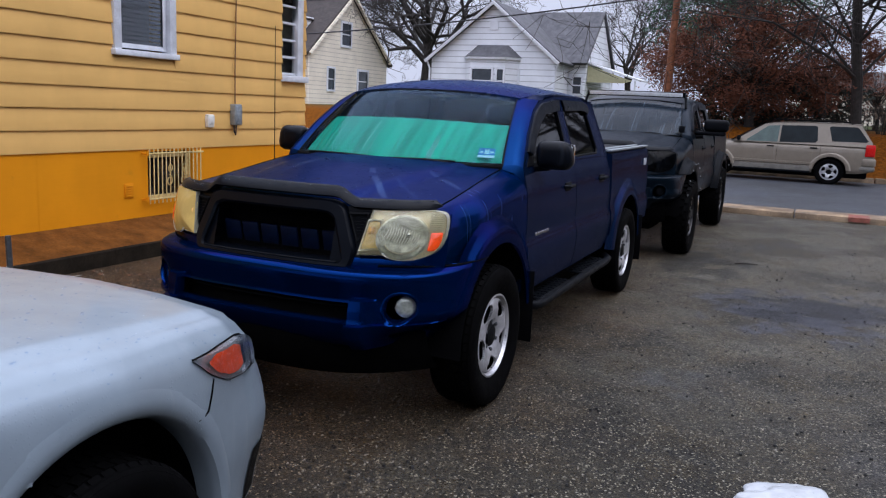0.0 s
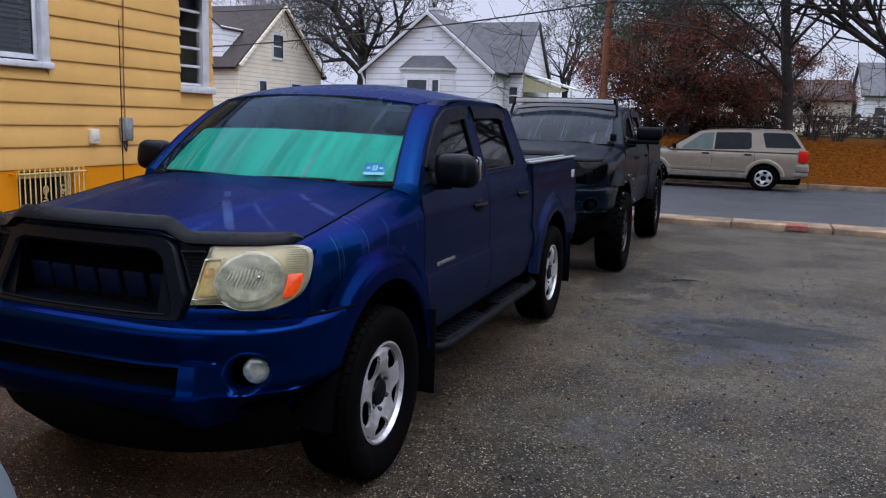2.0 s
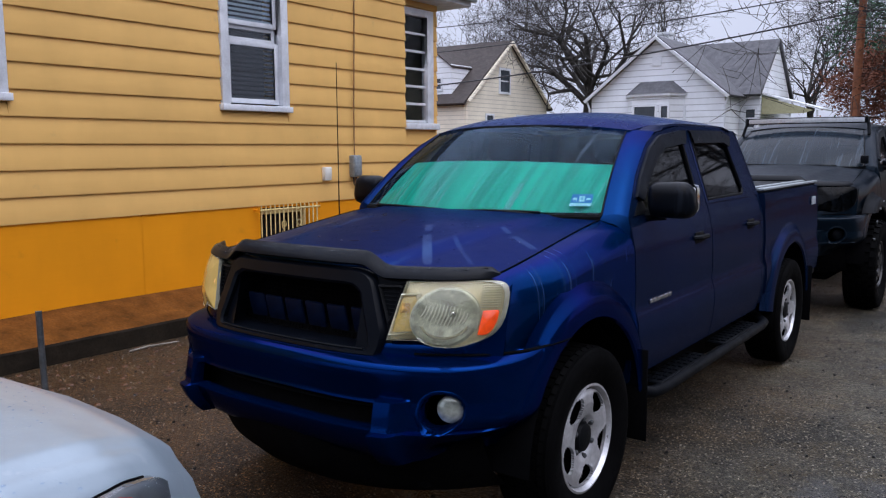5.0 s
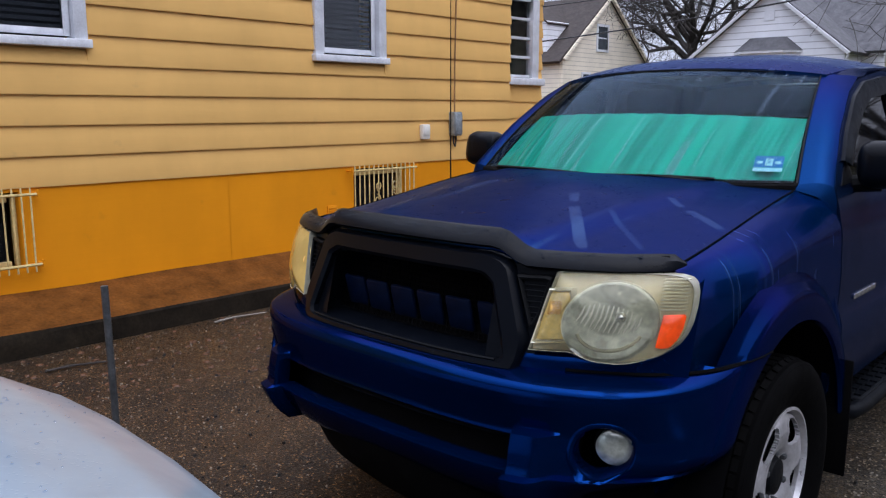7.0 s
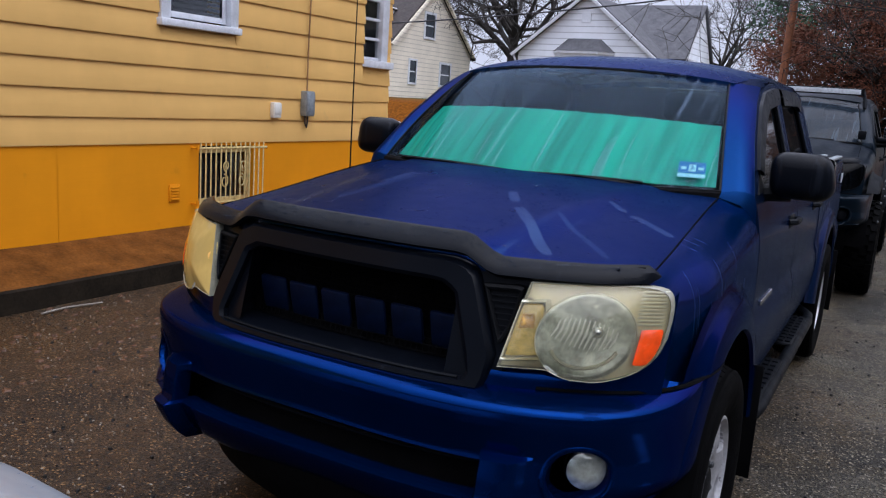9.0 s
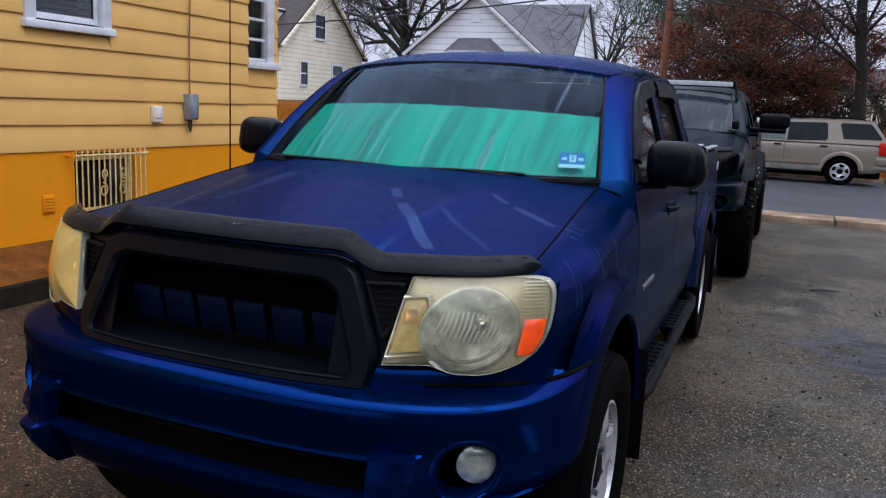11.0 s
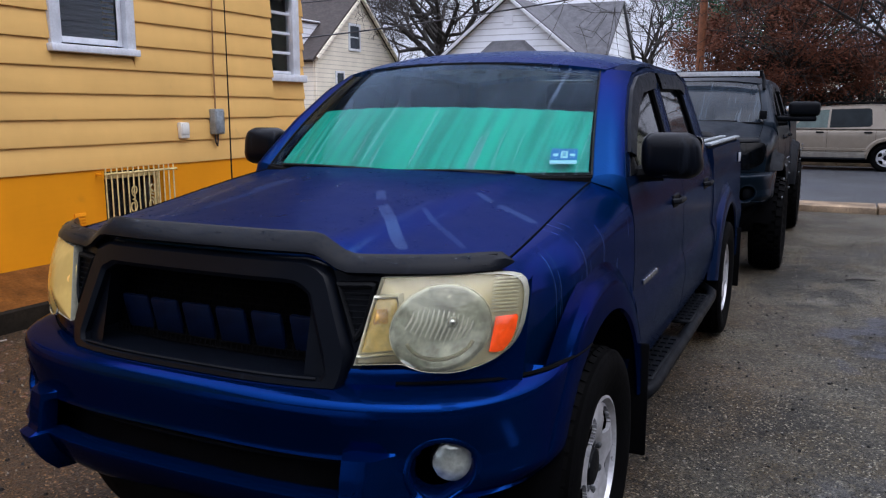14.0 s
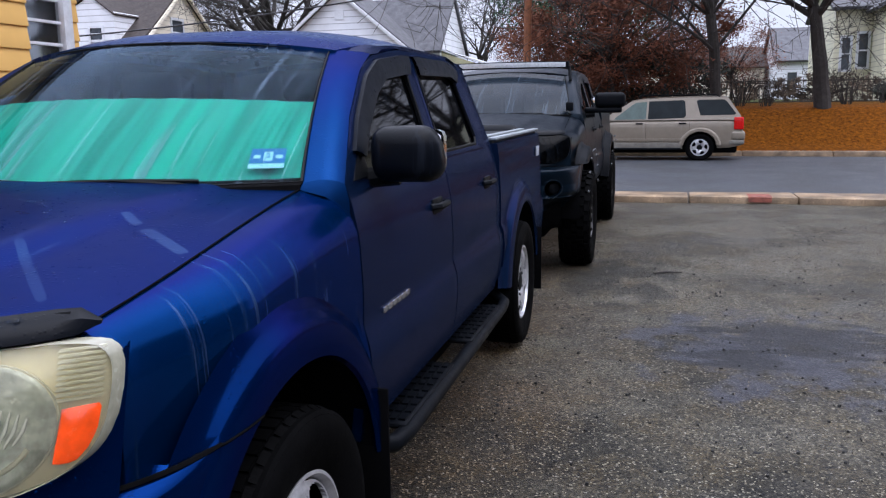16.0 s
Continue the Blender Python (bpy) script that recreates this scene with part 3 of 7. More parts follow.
def outline_patch(outline, surf, off, n=72, rings=(1.0, 0.9, 0.7, 0.45, 0.2), dome=0.0):
    """Fills a closed (x, z) outline on the surface y = surf(x, z) + off, domed in the middle."""
    pts = along([*outline, outline[0]], n + 1)[:-1]
    c = sum((Vector(p) for p in pts), Vector((0, 0))) / n
    bm = bmesh.new()
    rows = []
    for s in rings:
        row = []
        for p in pts:
            q = c + (Vector(p) - c) * s
            row.append((q.x, surf(q.x, q.y) + off + dome * (1 - s * s), q.y))
        rows.append(row)
    vs = grid(bm, rows, close=True)
    bm.faces.new(vs[-1])
    return bm


def outline_band(outline, surf, off, s0, s1, depth, n=72):
    """A proud band along an outline."""
    pts = along([*outline, outline[0]], n + 1)[:-1]
    c = sum((Vector(p) for p in pts), Vector((0, 0))) / n
    bm = bmesh.new()
    rows = []
    for s, o in ((s0, off + depth), (s0, off), ((s0 + s1) / 2, off - 0.004), (s1, off), (s1, off + depth)):
        rows.append([(q.x, surf(q.x, q.y) + o, q.y) for q in (c + (Vector(p) - c) * s for p in pts)])
    grid(bm, rows, close=True)
    return bm


def mirrored(pts, s):
    return [(s * x, z) for x, z in pts]


def wheel(parent, at, r, w, rim_r, rim_mat, lugs, spokes=5, chunky=False):
    """hub > tyre, rim, wheel nuts; the outer face looks towards +x."""
    h = w / 2
    bm = bmesh.new()
    lathe(bm, [(-h * 0.7, 0.02), (-h * 0.7, rim_r * 0.94), (h * 0.10, rim_r * 0.94), (h * 0.10, 0.02)], 24)
    hub = part("wheel", bm, SHADOWED, parent, at=at)
    bm = bmesh.new()
    sh = 0.028
    prof = [(-h * 0.72, rim_r * 0.97), (-h * 0.96, rim_r + (r - rim_r) * 0.35), (-h, rim_r + (r - rim_r) * 0.62), (-h * 0.96, r - sh), (-h * 0.86, r - 0.012), (0, r - 0.008),
            (h * 0.86, r - 0.012), (h * 0.96, r - sh), (h, rim_r + (r - rim_r) * 0.62), (h * 0.985, rim_r + (r - rim_r) * 0.52), (h * 0.95, rim_r + (r - rim_r) * 0.34), (h * 0.80, rim_r * 1.03), (h * 0.72, rim_r * 0.97)]
    lathe(bm, prof, 72)
    part("tyre", bm, RUBBER, hub, "black rubber tyre with a blocky tread" if chunky else "")
    bm = bmesh.new()
    deep = 0.020 if chunky else 0.009
    rows = [(-0.93, -0.62), (-0.56, -0.20), (-0.16, 0.16), (0.20, 0.56), (0.62, 0.93)]
    for k in range(lugs):
        for j, (a, b) in enumerate(rows):
            mid_a = 2 * math.pi * (k + (0.5 if j % 2 else 0)) / lugs
            half = math.pi / lugs * (0.62 if chunky else 0.80)
            drop = 0.022 if j in (0, 4) else 0.004
            vs = []
            for ang in (mid_a - half, mid_a + half):
                for xx in (a * h, b * h):
                    lo = 0.018 if (j == 0 and xx == a * h) or (j == 4 and xx == b * h) else 0.0
                    rr = r - 0.012 + deep - lo
                    vs.append((bm.verts.new((xx, (r - 0.03) * math.cos(ang), (r - 0.03) * math.sin(ang))), bm.verts.new((xx, rr * math.cos(ang), rr * math.sin(ang)))))
            (a0, a1), (b0, b1), (c0, c1), (d0, d1) = vs
            for q in ((a1, b1, d1, c1), (a0, a1, c1, c0), (b0, d0, d1, b1), (a0, b0, b1, a1), (c0, c1, d1, d0)):
                bm.faces.new(q)
        if chunky:
            for s in (1, -1):
                ang = 2 * math.pi * (k + 0.25) / lugs
                q = []
                for da in (-0.4, 0.4):
                    for rr in (r - 0.085, r - 0.02):
                        aa = ang + da * math.pi / lugs
                        q.append(bm.verts.new((s * (h + 0.012 if rr < r - 0.05 else h * 0.99 + 0.006), rr * math.cos(aa), rr * math.sin(aa))))
                bm.faces.new((q[0], q[1], q[3], q[2]))
    part("tread", bm, RUBBER, hub, kind="stuff")
    bm = bmesh.new()
    face = h * 0.70
    prof = [(h * 0.70, rim_r * 0.985), (h * 0.80, rim_r * 1.01), (h * 0.82, rim_r * 0.97), (h * 0.74, rim_r * 0.94), (h * 0.60, rim_r * 0.90)]
    lathe(bm, prof, 60)
    nA, per = spokes * 36, 36
    rings = [0.30, 0.36, 0.42, *span(0.46, 0.87, 24), 0.90]

    def face_x(s):
        return curve(s, [0.0, 0.30, 0.42, 0.66, 0.82, 0.90], [face * 0.72, face * 0.78, face * 1.00, face * 1.14, face * 1.08, face * 0.98])

    def hole(i, j):
        s, a = (rings[i] + rings[i + 1]) / 2, ((j % per) + 0.5) / per - 0.5
        return (abs(s - 0.685) / 0.182) ** 2.8 + (abs(a) / (0.235 + 0.50 * (s - 0.6))) ** 2.6 < 1.0

    rows = [[(face_x(s), rim_r * s * math.cos(2 * math.pi * k / nA), rim_r * s * math.sin(2 * math.pi * k / nA)) for k in range(nA)] for s in rings]
    grid(bm, rows, close=True, skip=hole)
    ed = [e for e in bm.edges if len(e.link_faces) == 1 and all(0.4 < math.hypot(v.co.y, v.co.z) / rim_r < 0.89 for v in e.verts)]
    ret = bmesh.ops.extrude_edge_only(bm, edges=ed)
    bmesh.ops.translate(bm, verts=[v for v in ret["geom"] if isinstance(v, bmesh.types.BMVert)], vec=(-0.014, 0, 0))
    rim = part("rim", bm, rim_mat, hub, "silver styled steel rim" if rim_mat is ALLOY else "gloss black rim", sharp=0.9)
    bm = bmesh.new()
    lathe(bm, [(face * 0.7, rim_r * 0.29), (face * 0.98, rim_r * 0.25), (face * 1.04, rim_r * 0.17), (face * 1.05, 0.001)], 24)
    part("centre_cap", bm, PLASTIC, hub)
    for k in range(6):
        bm = bmesh.new()
        a = 2 * math.pi * (k + 0.3) / 6
        lathe(bm, [(face * 0.7, 0.012), (face * 0.98, 0.011), (face * 1.02, 0.006), (face * 1.02, 0.001)], 8, (0, rim_r * 0.36 * math.cos(a), rim_r * 0.36 * math.sin(a)))
        part("wheel_nut", bm, rim_mat if rim_mat is not ALLOY else STEEL, hub)
    return hub


HEADLAMP = [(0.517, 1.105), (0.648, 1.110), (0.745, 1.1105), (0.777, 1.1075), (0.797, 1.100), (0.809, 1.085), (0.8145, 1.062), (0.8150, 1.025), (0.8115, 0.982), (0.803, 0.949), (0.789, 0.924), (0.768, 0.906),
            (0.743, 0.894), (0.713, 0.884), (0.682, 0.880), (0.63, 0.884), (0.605, 0.893), (0.581, 0.904), (0.474, 0.900)]
GRILLE_IN = [(-0.296, 1.080), (0.296, 1.080), (0.338, 1.060), (0.404, 0.876), (0.394, 0.858), (-0.394, 0.858), (-0.404, 0.876), (-0.338, 1.060)]
GRILLE_OUT = [(-0.330, 1.140), (0.330, 1.140), (0.386, 1.118), (0.460, 0.920), (0.446, 0.842), (-0.446, 0.842), (-0.460, 0.920), (-0.386, 1.118)]
DOOR_FRONT_IN = [(0.62, 1.278), (0.78, 1.42), (0.97, 1.54), (1.12, 1.598), (1.40, 1.625), (1.435, 1.62), (1.45, 1.28), (0.62, 1.278)]
DOOR_FRONT_OUT = [(0.505, 1.256), (0.70, 1.44), (0.92, 1.585), (1.08, 1.645), (1.40, 1.684), (1.535, 1.69), (1.558, 1.256), (0.505, 1.256)]
DOOR_REAR_IN = [(1.60, 1.282), (1.585, 1.632), (2.10, 1.636), (2.18, 1.605), (2.275, 1.32), (2.25, 1.285), (1.60, 1.282)]
DOOR_REAR_OUT = [(1.566, 1.256), (1.542, 1.69), (2.15, 1.69), (2.33, 1.65), (2.465, 1.35), (2.498, 1.256), (1.566, 1.256)]


def strip_between(a, b, n, x_of, s, off=0.0):
    """A skin between two (y, z) polylines on the side of the cab."""
    bm = bmesh.new()
    pa, pb = along(a, n), along(b, n)
    rows = []
    for t, o in ((0, -0.02), (0, 0), (0.5, 0.004), (1, 0), (1, -0.025)):
        rows.append([(s * (x_of(q.y) + off + o), q.x, q.y) for q in (p.lerp(r, t) for p, r in zip(pa, pb))])
    grid(bm, rows)
    return bm


def pickup(name, at, label, dark=False):
    """A double-cab pickup, front axle at the origin, facing -y."""
    paint, bonnet_paint, wing_paint, low_paint = (DARK_PAINT,) * 4 if dark else (PAINT, HOOD_PAINT, WING_PAINT, LOW_PAINT)
    lift = 0.10 if dark else 0.0
    root = thing(name, at, label, "pickup truck")
    up = pose(0, 0, lift)

    def add(nm, bm, m, par=None, lab="", sharp=0.62):
        return part(nm, bm, m, par or root, lab, sharp=sharp, at=None if par else up)

    # under-structure
    bm = bmesh.new()
    box(bm, -0.60, -0.50, 0.36, 0.60, 4.15, 0.80, 0.03)
    box(bm, -0.76, 0.56, 0.47, 0.76, 2.60, 1.18, 0.03)
    box(bm, -0.74, 2.66, 0.62, 0.74, 2.72, 1.20, 0.01)
    box(bm, -0.50, -0.60, 0.80, 0.50, 0.40, 1.06, 0.03)
    box(bm, -0.55, -0.66, 0.30, 0.55, -0.40, 0.62, 0.04)
    # added dark block stands in for the shade under the lifted truck
    if dark:
        box(bm, -0.60, -0.48, 0.20, 0.60, 0.30, 0.60, 0.05)
    add("underbody", bm, SHADOWED)
    for yy in (0.0, 3.235):
        bm = bmesh.new()
        tube(bm, [(-0.75, yy, 0.40 - lift * 0.5), (0.75, yy, 0.40 - lift * 0.5)], 0.05, 10)
        bmesh.ops.create_uvsphere(bm, u_segments=12, v_segments=8, radius=0.13, matrix=pose(0.1, yy, 0.40 - lift * 0.5))
        add("axle", bm, SHADOWED)

    # wings, doors, bed
    for s in (1, -1):
        ys = span(-0.535, 0.495, 48)
        rows = []
        for y in ys:
            hx, hz = bonnet_edge(y)
            if y < 0.47:
                lo = max(0.385 + math.sqrt(max(0.52 ** 2 - y * y, 0)), 0.81 if y < -0.2 else 0.50)
            else:
                lo = 0.50
            row = []
            for t in span(0, 1, 18):
                z = lerp(lo, hz, t)
                k = max((z - (hz - 0.13)) / 0.13, 0)
                x = body_x(min(z, 1.18)) - 0.045 * smooth((-0.12 - y) / 0.36)
                x = x - (x - hx) * (1 - math.sqrt(max(1 - k * k, 0)))
                row.append((s * x, y, z))
            rows.append(row)
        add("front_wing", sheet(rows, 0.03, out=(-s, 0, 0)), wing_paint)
        for nm, y0, y1 in (("front_door", 0.505, 1.555), ("rear_door", 1.567, 2.497)):
            rows = [[(s * body_x(z), y, z) for z in span(0.515, 1.258, 26)] for y in span(y0, y1, 12)]
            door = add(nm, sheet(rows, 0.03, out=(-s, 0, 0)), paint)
            i, o = (DOOR_FRONT_IN, DOOR_FRONT_OUT) if nm == "front_door" else (DOOR_REAR_IN, DOOR_REAR_OUT)
            part("window_frame", strip_between(o, i, 60, body_x, s), paint, door)
            bm = bmesh.new()
            ngon(bm, [(s * (body_x(p.y) - 0.012), p.x, p.y) for p in along(i, 40)[:-1]])
            part("window_pane", bm, TINTED, door, "dark tinted glass")
            p, q = (([(0.63, 1.345), (0.735, 1.440), (0.938, 1.575), (1.10, 1.634), (1.40, 1.664), (1.50, 1.665)], [(0.70, 1.322), (0.81, 1.408), (0.99, 1.515), (1.13, 1.568), (1.40, 1.592), (1.45, 1.592)])
                    if nm == "front_door" else ([(1.560, 1.668), (2.12, 1.672), (2.25, 1.637)], [(1.582, 1.595), (2.10, 1.602), (2.195, 1.575)]))
            bm = bmesh.new()
            tube(bm, [(s * (body_x(v.y) - 0.004), v.x, v.y) for v in along(i, 60)], 0.009, 5)
            part("window_seal", bm, PLASTIC, door)
            part("rain_visor", strip_between(p, q, 24, body_x, s, 0.016), VISOR, door, "smoked plastic rain visor")
            hy = y1 - 0.20
            bm = bmesh.new()
            box(bm, s * 0.838, hy - 0.075, 1.065, s * 0.852, hy + 0.065, 1.125, 0.006)
            part("handle_cup", bm, PLASTIC, door)
            bm = bmesh.new()
            tube(bm, [(s * 0.845, hy - 0.09, 1.096), (s * 0.872, hy - 0.06, 1.098), (s * 0.876, hy, 1.099), (s * 0.872, hy + 0.06, 1.098), (s * 0.845, hy + 0.085, 1.096)], 0.014, 8)
            part("door_handle", bm, SATIN, door)
        # badge drawn as a plain bar
        if not dark:
            for k in range(6):
                add("door_badge", cube(*sorted((s * 0.850, s * 0.860))[:1], 0.665 + 0.047 * k, 0.842, sorted((s * 0.850, s * 0.860))[1], 0.665 + 0.047 * k + 0.038, 0.863, bevel=0.003), CHROME, None, "small chrome badge bar")
            add("bed_decal", cube(min(s * 0.850, s * 0.8575), 3.92, 1.12, max(s * 0.850, s * 0.8575), 4.04, 1.185, bevel=0.002), DECAL, None, "white decal on the bed side")
        # pillars and cab corner
        rows = []
        outer = along([(0.500, 1.258), (0.70, 1.445), (0.92, 1.59), (1.08, 1.652)], 14)
        for k, v in enumerate(span(0.0, 1.0, 14)):
            e, q = screen(s, v, 0.0), outer[k]
            d = Vector((s * body_x(q.y), q.x, q.y))
            m = (e + d) / 2 + Vector((s * 0.020, -0.012, 0.012)) * lerp(1.0, 0.4, v)
            rows.append([e + Vector((0, 0.02, -0.03)), e, e.lerp(m, 0.55) + Vector((s * 0.006, -0.004, 0.004)), m, d.lerp(m, 0.5) + Vector((s * 0.004, 0, 0.002)), d])
        bm = bmesh.new()
        grid(bm, rows)
        add("windscreen_pillar", bm, bonnet_paint)
        low = []
        for k, e in enumerate(rows[0][1:]):
            t = k / 4
            hx, hz = bonnet_edge(0.44)
            z = lerp(hz, 1.165, t)
            k2 = max((z - (hz - 0.13)) / 0.13, 0)
            x = body_x(min(z, 1.18))
            x = x - (x - hx) * (1 - math.sqrt(max(1 - k2 * k2, 0)))
            low.append(Vector((s * x, lerp(0.43, 0.494, t), z)))
        bm = bmesh.new()
        grid(bm, [low, [a.lerp(b, 0.5) + Vector((s * 0.004, 0, 0.004)) for a, b in zip(low, rows[0][1:])], rows[0][1:]])
        add("cowl_corner", bm, bonnet_paint)
        bm = bmesh.new()
        tube(bm, [(s * (bonnet_edge(y)[0] + 0.002), y, bonnet_edge(y)[1] + 0.0015) for y in span(-0.58, 0.44, 16)], 0.0022, 5)
        add("bonnet_gap", bm, SHADOWED)
        rows = []
        for t in span(0, 1, 18):
            y = lerp(0.965, 2.46, t)
            rx, rz = rail(y)
            zd = min(lerp(1.652, rz - 0.010, smooth(t / 0.12)), 1.690)
            d = Vector((s * body_x(zd), lerp(1.08, 2.48, t), zd))
            a = Vector((s * lerp(0.588, rx, smooth(t / 0.08)), y, lerp(1.655, rz, smooth(t / 0.05))))
            rows.append([a, a.lerp(d, 0.5) + Vector((s * 0.008, 0, 0.003)), d, d + Vector((-s * 0.03, 0, 0))])
        bm = bmesh.new()
        grid(bm, rows)
        add("roof_rail", bm, paint)
        rows = []
        for q in along([(2.30, 1.675), (2.335, 1.652), (2.470, 1.352), (2.503, 1.256), (2.505, 0.55)], 26):
            back = curve(q.y, [0.5, 1.25, 1.68], [2.612, 2.612, 2.47])
            x = body_x(q.y)
            rows.append([(s * x, q.x, q.y), (s * x, lerp(q.x, back, 0.7), q.y), (s * (x - 0.02), back, q.y), (s * (x - 0.10), back + 0.012, q.y)])
        bm = bmesh.new()
        grid(bm, rows)
        add("cab_corner", bm, paint)
        rows = []
        for y in span(2.632, 4.29, 56):
            a = y - 3.235
            lo = max(0.385 + math.sqrt(max(0.52 ** 2 - a * a, 0)) if abs(a) < 0.52 else 0.60, 0.60)
            rows.append([(s * (body_x(min(z, 1.12)) - 0.05 * smooth((y - 4.16) / 0.14) - 0.012 * smooth((z - 1.2) / 0.06)), y, z) for z in span(lo, 1.268, 18)])
        add("bed_side", sheet(rows, 0.05, out=(-s, 0, 0)), paint)
        # flares over both axles
        for ay in (0.0, 3.235):
            bm = bmesh.new()
            rows = []
            wide = 0.05 if dark else 0.0
            for f in span(0, 1, 44):
                row = []
                for r, x in ((0.512, 0.868 + wide), (0.500, 0.884 + wide), (0.508, 0.895 + wide), (0.540, 0.895 + wide), (0.580, 0.888 + wide), (0.600, 0.880 + wide * 0.8), (0.613, 0.866 + wide * 0.3), (0.640, 0.855), (0.665, 0.846)):
                    a = lerp(radians(9), math.pi - math.asin(0.468 / r) if ay == 0 else radians(171), f)
                    y, z = ay + r * math.cos(a), 0.385 + r * math.sin(a)
                    row.append((s * x, y, max(z, 0.44)))
                rows.append(row)
            grid(bm, rows)
            flare = add("wheel_arch_flare", bm, SATIN if dark else low_paint if ay == 0 else paint)
            if dark:
                for a in span(radians(25), radians(155), 8):
                    bm = bmesh.new()
                    lathe(bm, [(0, 0.014), (s * 0.012, 0.011), (s * 0.014, 0.001)], 8, (s * 0.965, ay + 0.572 * math.cos(a), 0.385 + 0.572 * math.sin(a)))
                    part("flare_bolt", bm, STEEL, flare)
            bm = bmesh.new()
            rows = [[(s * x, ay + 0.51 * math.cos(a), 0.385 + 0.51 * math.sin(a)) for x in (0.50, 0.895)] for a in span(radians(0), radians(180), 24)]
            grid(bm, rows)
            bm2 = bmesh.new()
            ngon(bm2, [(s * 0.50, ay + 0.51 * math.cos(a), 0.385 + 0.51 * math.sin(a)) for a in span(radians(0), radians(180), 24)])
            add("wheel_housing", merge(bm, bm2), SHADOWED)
            if not dark:
                bm = bmesh.new()
                box(bm, min(s * 0.69, s * 0.92), ay + 0.50, 0.23, max(s * 0.69, s * 0.92), ay + 0.512, 0.66, 0.005)
                add("mud_flap", bm, SHADOWED, None, "black rubber mud flap")
        # side step
        if not dark:
            bm = bmesh.new()
            tube(bm, [(s * 0.68, 0.56, 0.47), (s * 0.81, 0.60, 0.430), (s * 0.875, 0.68, 0.412), (s * 0.885, 0.80, 0.408), (s * 0.885, 2.48, 0.408), (s * 0.875, 2.60, 0.412), (s * 0.81, 2.68, 0.430), (s * 0.68, 2.72, 0.47)], 0.030, 12)
            step = add("side_step", bm, SATIN, None, "black tubular side step")
            for y0 in (0.76, 1.74):
                bm = bmesh.new()
                box(bm, min(s * 0.775, s * 0.892), y0, 0.424, max(s * 0.775, s * 0.892), y0 + 0.66, 0.444, 0.010)
                for k in range(9):
                    for xx in (0.800, 0.833, 0.866):
                        box(bm, min(s * (xx - 0.012), s * (xx + 0.012)), y0 + 0.03 + 0.070 * k, 0.444, max(s * (xx - 0.012), s * (xx + 0.012)), y0 + 0.078 + 0.070 * k, 0.451)
                part("step_pad", bm, SATIN, step)
            for yy in (0.95, 2.30):
                bm = bmesh.new()
                tube(bm, [(s * 0.60, yy, 0.52), (s * 0.87, yy, 0.41)], 0.02, 6)
                part("step_bracket", bm, SHADOWED, step)
            # dark filler added under the sill to hide the lit ground beyond
            add("under_sill_filler", cube(min(s * 0.62, s * 0.70), 0.50, 0.30, max(s * 0.62, s * 0.70), 2.78, 0.56, bevel=0.012), SHADOWED)
        # mirror
        bm = bmesh.new()
        if dark:
            box(bm, min(s * 0.90, s * 1.20), 0.78, 1.325, max(s * 0.90, s * 1.20), 0.90, 1.475, 0.045, 4)
            box(bm, min(s * 0.80, s * 1.17), 0.80, 1.275, max(s * 0.80, s * 1.17), 0.87, 1.330, 0.020, 3)
        else:
            box(bm, min(s * 0.822, s * 1.045), 0.645, 1.246, max(s * 0.822, s * 1.045), 0.775, 1.415, 0.055, 5)
            for v in bm.verts:
                v.co.x -= s * 0.025 * smooth((v.co.z - 1.28) / 0.14) * (abs(v.co.x) - 0.80) * 3
                v.co.y += 0.02 * smooth((abs(v.co.x) - 0.95) / 0.13)
        mirror = add("wing_mirror", bm, SATIN if dark else WET_TRIM, None, "black plastic wing mirror")
        my = 0.905 if dark else 0.782
        part("mirror_glass", cube(min(s * 0.86, s * 1.03), my - 0.004, 1.27 + lift * 0.4, max(s * 0.86, s * 1.03), my + 0.002, 1.40 + lift * 0.4, bevel=0.02), CHROME, mirror)
        bm = bmesh.new()
        tube(bm, [(s * 0.80, my - 0.07, 1.255), (s * 0.90, my - 0.06, 1.265)], 0.030, 8)
        part("mirror_arm", bm, PLASTIC, mirror)
        bm = bmesh.new()
        ngon(bm, [(s * 0.816, 0.560, 1.262), (s * 0.812, 0.71, 1.265), (s * 0.770, 0.715, 1.375)])
        add("mirror_sail", sheet_from(bm, (-s, 0, 0), 0.015), PLASTIC)

        # head lamp
        lamp_back = plain_lamp[1] if dark else LAMP_BACK
        out = mirrored(HEADLAMP, s)
        lamp = add("headlamp", outline_patch(out, front_y, 0.0, dome=0.018, rings=(1.0, 0.97, 0.92, 0.8, 0.55, 0.25)), lamp_back, None, "smoked black headlamp" if dark else "hazed, yellowed headlamp")
        part("lamp_rim", outline_band(out, front_y, -0.012, 1.0, 0.98, 0.03), SATIN if dark else LENS_EDGE, lamp)
        bm = outline_patch(out, front_y, -0.012, dome=-0.030, rings=(0.985, 0.9, 0.75, 0.5, 0.25))
        part("lamp_glass", bm, TINTED if dark else LENS if s > 0 else FAR_LENS, lamp)
        if not dark:
            cx, cz = s * 0.653, 0.985
            bm = bmesh.new()
            rows = []
            for rr, dy in ((0.100, -0.004), (0.096, -0.006), (0.091, -0.006), (0.086, -0.004), (0.075, 0.000), (0.05, 0.006), (0.025, 0.008)):
                rows.append([(cx + rr * math.cos(a), front_y(cx, cz) + (rr * math.cos(a) * s) * 0.71 + 0.25 * rr * math.sin(a) + dy - 0.004, cz + rr * 1.02 * math.sin(a)) for a in span(0, 2 * math.pi * 31 / 32, 32)])
